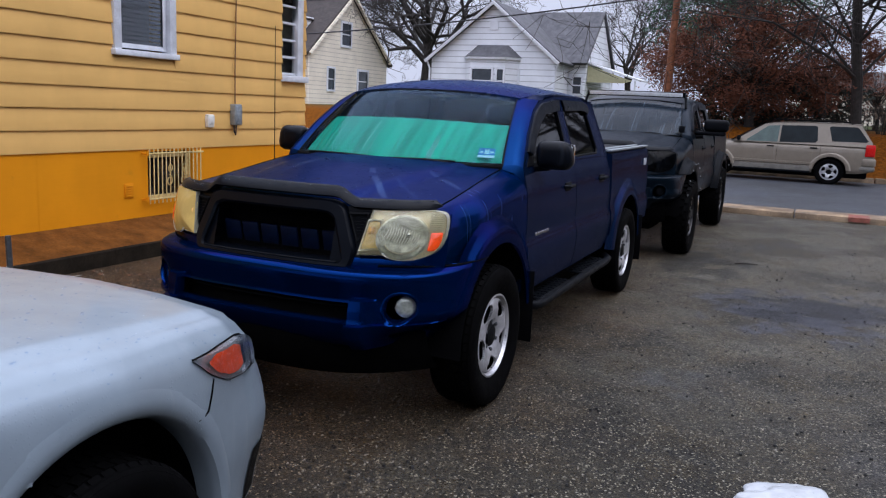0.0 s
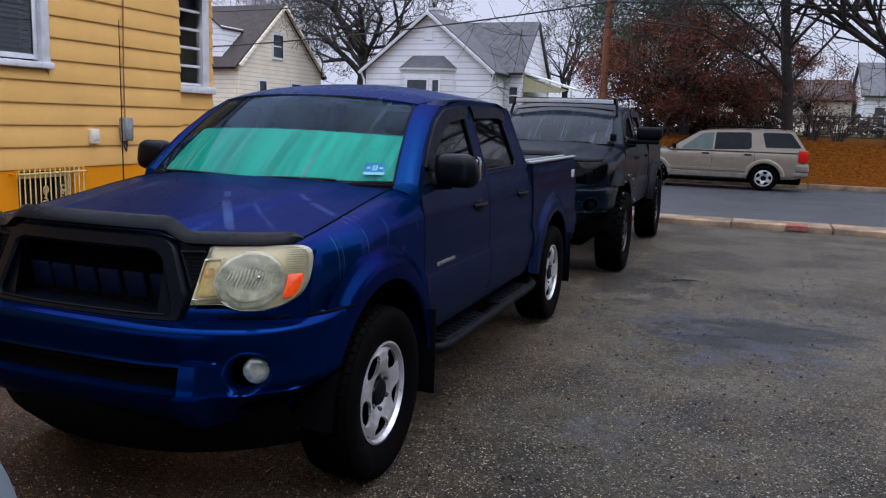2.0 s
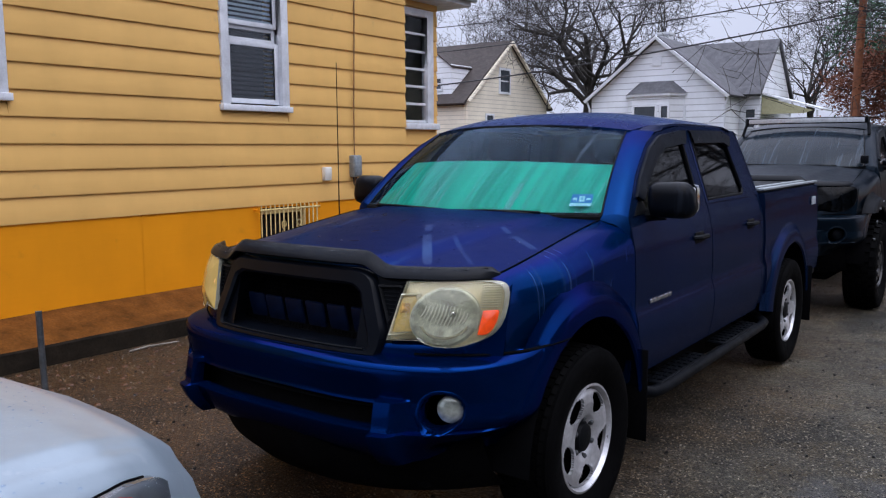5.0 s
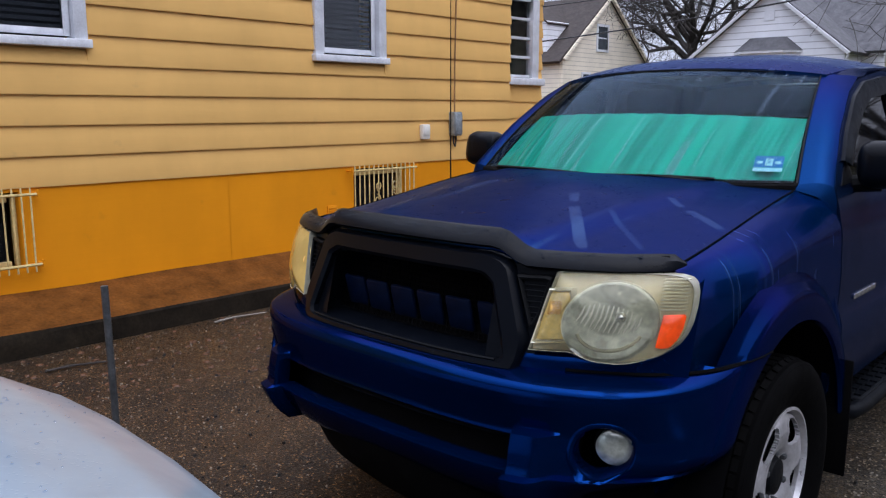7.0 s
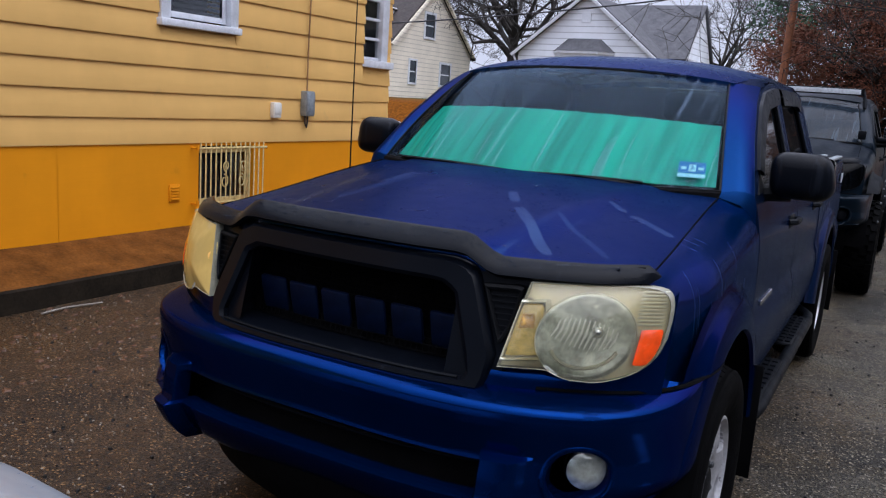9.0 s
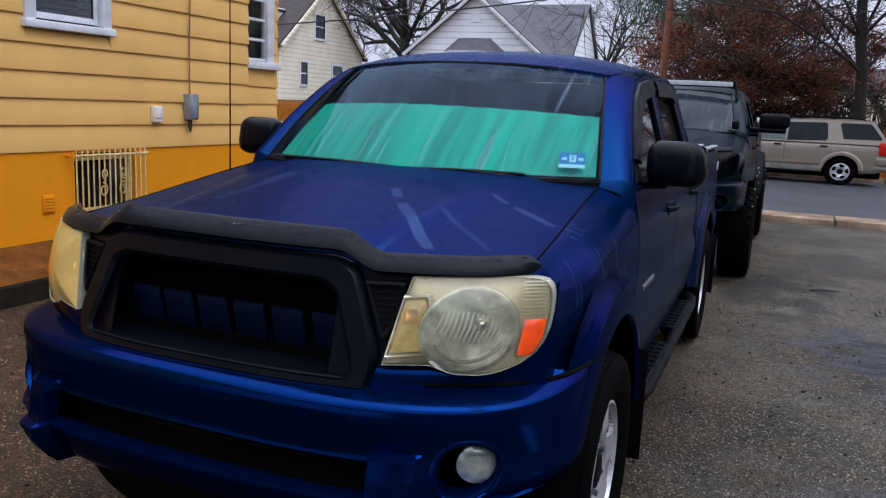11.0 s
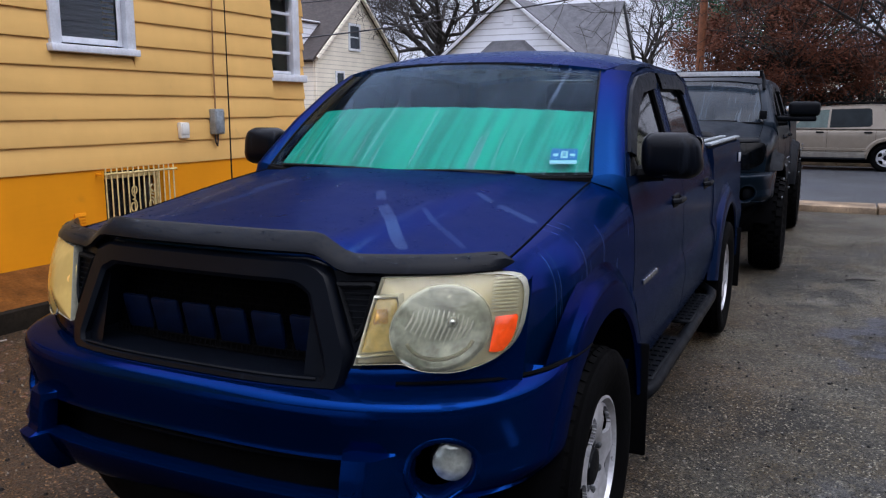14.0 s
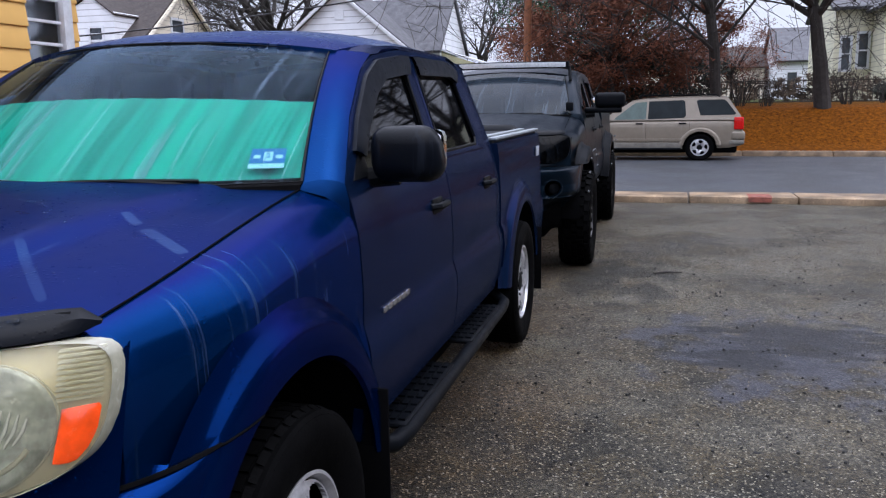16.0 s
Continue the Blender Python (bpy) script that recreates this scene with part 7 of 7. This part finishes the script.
# ---- far houses ----
def far_window(parent, x0, x1, z0, z1, y, facing="y", trim=0.10, bars=True):
    """A framed window proud of a far wall. facing y: wall looks to -y; facing x: wall looks to +x and x0, x1 run along y."""
    def bx(bm, a, b, c, d, o0, o1):
        if facing == "y":
            box(bm, a, y - o1, c, b, y - o0, d)
        else:
            box(bm, y + o0, a, c, y + o1, b, d)

    bm = bmesh.new()
    for a, b, c, d in ((x0 - trim, x0, z0 - trim, z1 + trim), (x1, x1 + trim, z0 - trim, z1 + trim), (x0, x1, z1, z1 + trim), (x0, x1, z0 - trim, z0)):
        bx(bm, a, b, c, d, -0.02, 0.06)
    if bars:
        bx(bm, x0, x1, (z0 + z1) / 2 - 0.03, (z0 + z1) / 2 + 0.03, -0.02, 0.035)
    w = part("window", bm, FAR_TRIM, parent)
    bm = bmesh.new()
    bx(bm, x0, x1, z0, z1, -0.03, 0.012)
    part("pane", bm, FAR_GLASS, w)


def slab(p, q, r, s, thick=0.14):
    """A roof plane with depth, from four corners."""
    bm = bmesh.new()
    ngon(bm, [p, q, r, s])
    n = (Vector(q) - Vector(p)).cross(Vector(r) - Vector(p)).normalized()
    if n.z < 0:
        n = -n
    return sheet_from(bm, n, thick)


def white_house():
    root = thing("white_house", Matrix.Identity(4), "white clapboard house with grey shingle roof and bay window", "house")
    x0, x1, y0, y1, xp = -18.25, -11.75, 38.0, 47.0, -14.95
    zb, ze, zr = 0.6, 3.95, 6.55
    bm = bmesh.new()
    prism(bm, [(x0, zb), (x1, zb), (x1, ze), (xp, zr), (x0, ze)], "y", y0, y1)
    part("wall", bm, WHITE_SIDING, root)
    for xa, za in ((x0 - 0.25, ze - 0.18), (x1 + 0.25, ze - 0.18)):
        roof = part("roof", slab((xa, y0 - 0.25, za), (xp, y0 - 0.25, zr + 0.02), (xp, y1, zr + 0.02), (xa, y1, za)), SHINGLE, root)
        bm = bmesh.new()
        tube(bm, [(xa, y0 - 0.27, za + 0.02), (xp, y0 - 0.27, zr + 0.06)], 0.09, 4)
        part("barge_board", bm, FAR_TRIM, roof)
    # side wing with its own gable
    wx0, wx1, wy0, wy1, wr = -11.80, -10.85, 40.2, 45.4, 6.62
    bm = bmesh.new()
    wm = (wy0 + wy1) / 2
    prism(bm, [(wy0, zb), (wy1, zb), (wy1, 4.0), (wm, wr), (wy0, 4.0)], "x", wx0, wx1)
    part("wing_wall", bm, WHITE_SIDING, root)
    part("wing_roof", slab((xp, wy0 - 0.3, 3.88), (wx1 + 0.12, wy0 - 0.3, 3.88), (wx1 + 0.12, wm, wr), (xp, wm, wr)), SHINGLE, root)
    part("wing_roof", slab((xp, wy1 + 0.3, 3.88), (wx1 + 0.12, wy1 + 0.3, 3.88), (wx1 + 0.12, wm, wr), (xp, wm, wr)), SHINGLE, root)
    # bay
    bx0, bx1 = -16.35, -13.55
    bm = bmesh.new()
    prism(bm, [(bx0, y0), (bx0 + 0.5, y0 - 0.62), (bx1 - 0.5, y0 - 0.62), (bx1, y0)], "z", 1.2, 4.02)
    bay = part("bay", bm, WHITE_SIDING, root)
    bm = bmesh.new()
    e = [(bx0 - 0.12, y0, 4.03), (bx0 + 0.42, y0 - 0.76, 4.03), (bx1 - 0.42, y0 - 0.76, 4.03), (bx1 + 0.12, y0, 4.03)]
    t = [(bx0 + 0.6, y0, 4.62), (bx0 + 0.95, y0 - 0.12, 4.62), (bx1 - 0.95, y0 - 0.12, 4.62), (bx1 - 0.6, y0, 4.62)]
    vs = grid(bm, [e, t])
    bm.faces.new(vs[1])
    bm.faces.new(vs[0][::-1])
    part("bay_roof", bm, SHINGLE, bay)
    bm = bmesh.new()
    prism(bm, [(bx0 - 0.10, y0), (bx0 + 0.44, y0 - 0.74), (bx1 - 0.44, y0 - 0.74), (bx1 + 0.10, y0)], "z", 3.93, 4.028)
    part("bay_fascia", bm, FAR_TRIM, bay)
    far_window(root, -15.72, -14.72, 2.35, 3.45, y0 - 0.62)
    far_window(root, -14.42, -14.12, 2.35, 3.45, y0 - 0.62)
    far_window(root, -13.85 + 0.02, -13.60, 2.4, 3.4, y0 - 0.01)
    # gable vent, small wing windows, awning, chimney
    bm = bmesh.new()
    box(bm, xp - 0.22, y0 - 0.04, 5.35, xp + 0.22, y0 + 0.02, 5.75)
    part("gable_vent", bm, FAR_TRIM, root)
    far_window(root, -11.45, -11.05, 2.5, 3.3, wy0)
    aw = part("porch_awning", slab((wx1, 40.4, 3.98), (-8.35, 40.4, 3.22), (-8.35, 43.4, 3.22), (wx1, 43.4, 3.98), 0.07), FAR_TRIM, root, "pale metal porch awning")
    bm = bmesh.new()
    prism(bm, [(wx1 + 0.02, 3.90), (wx1 + 0.02, 3.08), (-9.0, 3.08), (-8.6, 3.20)], "y", 40.42, 40.47)
    part("awning_side", bm, AWNING, aw, "cream side panel of the awning")
    for x in (-9.6, -8.45):
        bm = bmesh.new()
        tube(bm, [(x, 40.5, 0.9), (x, 40.5, 3.2)], 0.05, 6)
        part("awning_post", bm, FAR_TRIM, aw)
    bm = bmesh.new()
    box(bm, x0 + 0.75, 44.3, 3.8, x0 + 1.35, 45.0, 7.6, 0.02)
    box(bm, x0 + 0.70, 44.25, 7.6, x0 + 1.40, 45.05, 7.75, 0.02)
    part("chimney", bm, FAR_TRIM, root, "white painted chimney")
    # downpipes
    bm = bmesh.new()
    tube(bm, [(x1 + 0.2, y0 - 0.1, ze - 0.15), (x1 + 0.05, y0 - 0.1, ze - 0.5), (x1 + 0.05, y0 - 0.1, 0.9)], 0.05, 6)
    part("downpipe", bm, FAR_TRIM, root)
    bm = bmesh.new()
    tube(bm, [(x0 - 0.2, y0 - 0.1, ze - 0.15), (x0 - 0.05, y0 - 0.1, ze - 0.5), (x0 - 0.05, y0 - 0.1, 0.9)], 0.05, 6)
    part("downpipe", bm, FAR_TRIM, root)


def cream_house():
    root = thing("cream_house", Matrix.Identity(4), "ivory clapboard house with brown roof and white dormer", "house")
    xg, xb, y0, y1, ym = -24.0, -34.0, 35.3, 43.7, 39.5
    zb, ze, zr = 0.6, 3.95, 7.25
    bm = bmesh.new()
    prism(bm, [(y0, zb), (y1, zb), (y1, ze), (ym, zr), (y0, ze)], "x", xb, xg)
    part("wall", bm, CREAM_SIDING, root)
    for ya in (y0 - 0.3, y1 + 0.3):
        part("roof", slab((xb, ya, ze - 0.22), (xg + 0.2, ya, ze - 0.22), (xg + 0.2, ym, zr + 0.02), (xb, ym, zr + 0.02)), BROWN_SHINGLE, root)
    for a, b in ((y0, ym), (y1, ym)):
        bm = bmesh.new()
        tube(bm, [(xg + 0.22, a, ze - 0.02), (xg + 0.22, b, zr + 0.02)], 0.10, 4)
        part("barge_board", bm, CREAM_SIDING, root)
    bm = bmesh.new()
    prism(bm, [(-28.0, 4.1), (-25.02, 4.1), (-25.02, 5.85), (-26.2, 6.62), (-28.0, 5.7)], "y", 35.6, 39.0)
    dorm = part("dormer", bm, WHITE_SIDING, root, "white dormer")
    for a in (-28.2, -24.95):
        part("dormer_roof", slab((a, 35.5, 5.72), (-26.2, 35.5, 6.64), (-26.2, 39.3, 6.64), (a, 39.3, 5.72), 0.06), BROWN_SHINGLE, dorm)
    far_window(root, -26.30, -25.68, 4.66, 5.18, 35.6)
    far_window(root, 38.6, 39.5, 4.6, 5.75, xg, "x", 0.12)
    far_window(root, 37.3, 37.9, 2.2, 3.3, xg, "x", 0.10)
    far_window(root, 40.4, 41.4, 2.2, 3.3, xg, "x", 0.12)
    bm = bmesh.new()
    tube(bm, [(xg + 0.06, y0 + 0.12, ze - 0.1), (xg + 0.06, y0 + 0.12, 0.9)], 0.09, 6)
    part("corner_board", bm, CREAM_SIDING, root)


def simple_house(name, label, x0, x1, y0, y1, zb, ze, zr, wall, roof_m, wins, ridge="x"):
    root = thing(name, Matrix.Identity(4), label, "house")
    bm = bmesh.new()
    xm, ym = (x0 + x1) / 2, (y0 + y1) / 2
    if ridge == "x":
        prism(bm, [(y0, zb), (y1, zb), (y1, ze), (ym, zr), (y0, ze)], "x", x0, x1)
        planes = [((x0 - 0.2, y, ze - 0.15), (x1 + 0.2, y, ze - 0.15), (x1 + 0.2, ym, zr), (x0 - 0.2, ym, zr)) for y in (y0 - 0.3, y1 + 0.3)]
    else:
        prism(bm, [(x0, zb), (x1, zb), (x1, ze), (xm, zr), (x0, ze)], "y", y0, y1)
        planes = [((x, y0 - 0.2, ze - 0.15), (x, y1, ze - 0.15), (xm, y1, zr), (xm, y0 - 0.2, zr)) for x in (x0 - 0.3, x1 + 0.3)]
    part("wall", bm, wall, root)
    for p in planes:
        part("roof", slab(*p), roof_m, root)
    for a, b, c, d in wins:
        far_window(root, a, b, c, d, y0)
    return root


# ---- trees ----
def bare_tree(name, at, height, radius, seed, label, spread=0.70, levels=6, twigs=3, lean=0.0, fork=0.30, limbs=5, first=4, reach=1.0, slim=1.0):
    rnd = random.Random(seed)
    trunk_bm, limb_bm, twig_bm = bmesh.new(), bmesh.new(), bmesh.new()

    def grow(p, d, ln, r, level):
        n = 9 if level == 0 else 5 if level < 2 else 4
        pts, rad = [p], [r]
        for k in range(n):
            d = (d + Vector((rnd.uniform(-1, 1), rnd.uniform(-1, 1), rnd.uniform(-0.35, 0.75))) * 0.13).normalized()
            p = p + d * ln / n
            pts.append(p)
            rad.append(lerp(r, r * 0.60, (k + 1) / n))
        bm = trunk_bm if level == 0 else limb_bm if level <= 2 else twig_bm
        tube(bm, pts, rad, 10 if level == 0 else 6 if level <= 2 else 3, cap=False)
        if level >= levels:
            return
        kids = limbs if level == 0 else rnd.choice((4, 5)) if level < 2 else twigs
        for k in range(kids):
            i = rnd.randint(2 if level else first, n)
            if k == 0:
                i = n
            a = rnd.uniform(0, 6.283)
            o = d.orthogonal().normalized()
            side = (o * math.cos(a) + d.cross(o) * math.sin(a)).normalized()
            nd = (d * rnd.uniform(0.55, 1.0) + side * rnd.uniform(0.6, 1.1) * spread * 1.3 + Vector((0, 0, 0.10 if level else 0.25))).normalized()
            grow(pts[i], nd, (ln if level else ln * reach if fork < 0.4 else ln * 0.62) * rnd.uniform(0.60, 0.82), max(rad[i] * rnd.uniform(0.60, 0.80) * (slim if level == 0 else 1.0), 0.011), level + 1)

    grow(Vector((0, 0, -0.3)), Vector((lean, 0, 1)).normalized(), height * fork, radius, 0)
    root = thing(name, at, label, "tree")
    part("trunk", trunk_bm, BARK, root)
    part("branch_work", limb_bm, BARK, root, kind="stuff")
    part("twig_work", twig_bm, BARK, root, kind="stuff")
    return root


def leafy(name, at, label, material, centre, radii, count, seed, size, trunk, clumps_n=130):
    """A crown of many small leaves in uneven clumps, on a trunk with limbs."""
    rnd = random.Random(seed)
    root = thing(name, at, label, "tree")
    bm = bmesh.new()
    tube(bm, [(0, 0, -0.3), (0.03, 0, trunk[0] * 0.5), (0.0, 0.02, trunk[0])], [trunk[1] * 1.2, trunk[1], trunk[1] * 0.7], 9)
    part("trunk", bm, BARK, root)
    c = Vector(centre)
    verts, faces = [], []
    clumps = []
    for k in range(clumps_n):
        while True:
            q = Vector((rnd.uniform(-1, 1), rnd.uniform(-1, 1), rnd.uniform(-1, 1)))
            if q.length < 1:
                break
        if q.length > 0.55 or rnd.random() < 0.5:
            clumps.append((c + Vector((q.x * radii[0], q.y * radii[1], q.z * radii[2])), rnd.uniform(0.35, 0.9)))
    limb = bmesh.new()
    for p, r in clumps[::2]:
        st_ = Vector((0, 0, min(trunk[0] * rnd.uniform(0.6, 1.0), p.z)))
        tube(limb, [st_, st_.lerp(p, 0.5) + Vector((0, 0, 0.15)), p], [trunk[1] * 0.35, trunk[1] * 0.2, 0.01], 4, False)
    part("branch_work", limb, BARK, root, kind="stuff")
    per = count // len(clumps)
    for p, r in clumps:
        rr = r * min(radii) * 0.42
        for k in range(per):
            d = Vector((rnd.gauss(0, 1), rnd.gauss(0, 1), rnd.gauss(0, 0.8))) * rr * 0.62
            o = p + d
            u = Vector((rnd.uniform(-1, 1), rnd.uniform(-1, 1), rnd.uniform(-0.7, 0.7))).normalized()
            v = u.orthogonal().normalized()
            s = size * rnd.uniform(0.6, 1.5)
            b = len(verts)
            verts += [tuple(o - u * s), tuple(o + v * s * 0.45 + u * s * 0.1), tuple(o + u * s), tuple(o - v * s * 0.45 + u * s * 0.1)]
            faces.append((b, b + 1, b + 2, b + 3))
    me = bpy.data.meshes.new("crown")
    me.from_pydata(verts, [], faces)
    me.materials.append(material)
    crown = new("crown", me)
    crown.parent = root
    tagged(crown, kind="stuff")
    return root


def utility_pole():
    root = thing("utility_pole", pose(-5.20, 30.6, 0.6), "red-brown wooden utility pole across the street", "utility pole")
    bm = bmesh.new()
    tube(bm, [(0, 0, -0.4), (0.06, 0, 4.0), (0.16, 0, 9.6)], [0.145, 0.125, 0.10], 12)
    part("pole", bm, POLE, root)
    bm = bmesh.new()
    box(bm, -0.95, -0.10, 8.6, 1.15, 0.0, 8.74, 0.01)
    part("cross_arm", bm, POLE, root)
    bm = bmesh.new()
    box(bm, -0.42, -0.13, 5.70, -0.02, -0.03, 5.80, 0.01)
    part("cable_bracket", bm, WIRE, root)
    for x in (-0.8, 0.0, 0.9):
        bm = bmesh.new()
        lathe(bm, [(0, 0.03), (0.05, 0.05), (0.10, 0.03), (0.12, 0.005)], 10)
        bmesh.ops.transform(bm, matrix=pose(x, -0.05, 8.74, 0, -90, 0), verts=bm.verts)
        part("insulator", bm, METER_GREY, root)


def wires():
    spec = [((-5.2, 30.5, 5.85), (-46, 27, 4.6), 1.2, 0.022), ((-5.2, 30.5, 6.6), (-46, 26, 6.3), 1.0, 0.016), ((-5.2, 30.5, 7.0), (-46, 24, 7.2), 0.7, 0.012), ((-6.0, 30.5, 8.8), (-46, 24, 9.6), 0.8, 0.010),
            ((-4.2, 30.5, 8.8), (-46, 25, 9.3), 0.8, 0.010), ((-5.1, 30.5, 6.6), (40, 31, 7.6), 0.8, 0.016), ((-5.1, 30.5, 5.85), (40, 31, 7.0), 0.8, 0.020), ((-5.1, 30.6, 7.6), (-7.4, 11.2, 3.9), 0.5, 0.010)]
    for a, b, sag, r in spec:
        bm = bmesh.new()
        pts = [Vector(a).lerp(Vector(b), t) - Vector((0, 0, sag * 4 * t * (1 - t))) for t in span(0, 1, 26)]
        tube(bm, pts, r * 1.35, 5)
        tagged(part("overhead_wire", bm, WIRE), "black overhead wire strung from the pole", "wire", "overhead wires")


def fence():
    root = thing("yard_fence", Matrix.Identity(4), "dark iron yard fence behind shrubs", "fence")
    for k in range(70):
        x = -1.5 + 0.16 * k
        bm = bmesh.new()
        tube(bm, [(x, 34.0, 1.2), (x, 34.0, 2.25)], 0.016, 4)
        part("picket", bm, FENCE_DARK, root)
    for z in (1.42, 2.15):
        bm = bmesh.new()
        tube(bm, [(-1.5, 34.0, z), (9.7, 34.0, z)], 0.022, 5)
        part("rail", bm, FENCE_DARK, root)


def shrub(at, seed, h):
    rnd = random.Random(seed)
    root = thing("bare_shrub", at, "leafless dark twiggy shrub on the bank", "shrub", "shrubs on the bank")
    bm = bmesh.new()
    for k in range(13):
        a, s = rnd.uniform(0, 6.283), rnd.uniform(0.2, 0.80)
        p = Vector((0.1 * math.cos(a), 0.1 * math.sin(a), -0.05))
        q = Vector((s * math.cos(a), s * math.sin(a), h * rnd.uniform(0.6, 1.0)))
        m = p.lerp(q, 0.5) + Vector((rnd.uniform(-0.1, 0.1), rnd.uniform(-0.1, 0.1), 0.1))
        tube(bm, [p, m, q], [0.022, 0.015, 0.006], 4, False)
        for j in range(4):
            o = m.lerp(q, rnd.random())
            tube(bm, [o, o + Vector((rnd.uniform(-0.3, 0.3), rnd.uniform(-0.3, 0.3), rnd.uniform(0.05, 0.4)))], [0.010, 0.004], 3, False)
    part("stem_work", bm, BARK, root, kind="stuff")


white_house()
cream_house()
simple_house("grey_roofed_house", "pale far house with dark grey roof", -27.5, -20.5, 58, 66, 0.9, 4.6, 7.6, WHITE_SIDING, SHINGLE, [(-25, -24, 2.5, 3.8)])
simple_house("small_white_house", "small white far house with grey roof", 6.6, 12.5, 62, 70, 1.0, 4.1, 6.4, WHITE_SIDING, SHINGLE, [(7.3, 7.9, 2.2, 3.3), (8.6, 9.2, 2.2, 3.3)])
simple_house("buff_house", "pale buff clapboard house behind a tree", 7.95, 18.6, 40.0, 49.0, 0.9, 5.2, 9.2, PALE_SIDING, SHINGLE, [(8.75, 9.6, 2.7, 4.4), (13.0, 14.2, 3.0, 5.0)], "y")
simple_house("buff_house_wing", "pale buff clapboard side wing with narrow windows", 6.45, 7.93, 42.0, 48.5, 0.9, 5.4, 6.6, PALE_SIDING, SHINGLE, [(6.77, 7.08, 2.75, 4.1), (7.43, 7.78, 2.85, 4.25)], "x")
simple_house("tan_house", "low tan far house", -2.5, 6.3, 66, 74, 1.0, 3.9, 5.4, CREAM_SIDING, BROWN_SHINGLE, [(-1.0, 0.0, 2.0, 3.0)])
utility_pole()
wires()
bare_tree("bare_tree", pose(-22.8, 46.0, 0.9), 22, 0.42, 5, "tall leafless tree between two houses", spread=0.95, fork=0.24, levels=7, limbs=8)
bare_tree("bare_tree", pose(-14.0, 64, 1.0), 15, 0.30, 8, "leafless tree behind the white house", spread=0.9)
bare_tree("bare_tree", pose(-7.0, 60, 1.0), 13, 0.26, 21, "leafless tree beside the white house", spread=0.9)
bare_tree("bare_tree", pose(-38.0, 58, 1.0), 17, 0.36, 13, "leafless tree beyond the cream house")
bare_tree("bare_tree", pose(1.15, 31.6, 1.15), 17, 0.19, 31, "slim leafless tree on the bank", fork=0.60, spread=1.15, levels=6, limbs=26, first=2, slim=0.5)
bare_tree("bare_tree", pose(4.35, 31.4, 1.15), 15, 0.29, 39, "stout leafless tree on the bank", spread=1.0, fork=0.24, levels=6, limbs=11, first=7, reach=1.55, slim=0.72)
leafy("red_brown_tree", pose(-2.5, 33.0, 1.2), "broad tree with rust-red winter leaves", RUST_LEAF, (0.0, 0.0, 2.55), (4.1, 2.6, 2.0), 42000, 3, 0.052, (1.9, 0.17), clumps_n=190)
leafy("pine_tree", pose(-4.4, 47.0, 1.1), "tall dark green pine behind the red tree", PINE_LEAF, (0, 0, 6.8), (4.4, 3.2, 5.0), 26000, 9, 0.085, (8.0, 0.22), clumps_n=170)
leafy("dark_hedge", pose(-1.6, 34.6, 1.25), "dark evergreen hedge under the red tree", SHRUB_LEAF, (0, 0, 0.95), (3.5, 1.0, 1.25), 15000, 12, 0.075, (0.5, 0.06))
leafy("brown_hedge", pose(5.2, 37.2, 1.4), "twiggy brown winter hedge behind the fence", HEDGE_TWIG, (0, 0, 0.45), (4.4, 0.9, 0.60), 3600, 27, 0.075, (0.4, 0.05))
leafy("rusty_shrub_tree", pose(2.0, 38.2, 1.4), "small airy shrub tree with rust-brown winter twigs", RUST_LEAF, (0, 0, 2.0), (1.85, 1.2, 1.6), 9000, 33, 0.040, (1.2, 0.06), clumps_n=90)
fence()
for k, (x, y, h) in enumerate(((1.9, 32.6, 1.25), (2.7, 32.4, 1.0), (5.3, 32.8, 1.3), (0.3, 32.9, 1.1), (6.6, 33.0, 1.2))):
    shrub(pose(x, y, 1.25), 50 + k, h)
leafy("round_shrub", pose(7.6, 36.5, 1.4), "low green shrub by the buff house", SHRUB_LEAF, (0, 0, 0.35), (0.75, 0.6, 0.38), 1800, 15, 0.06, (0.3, 0.04))
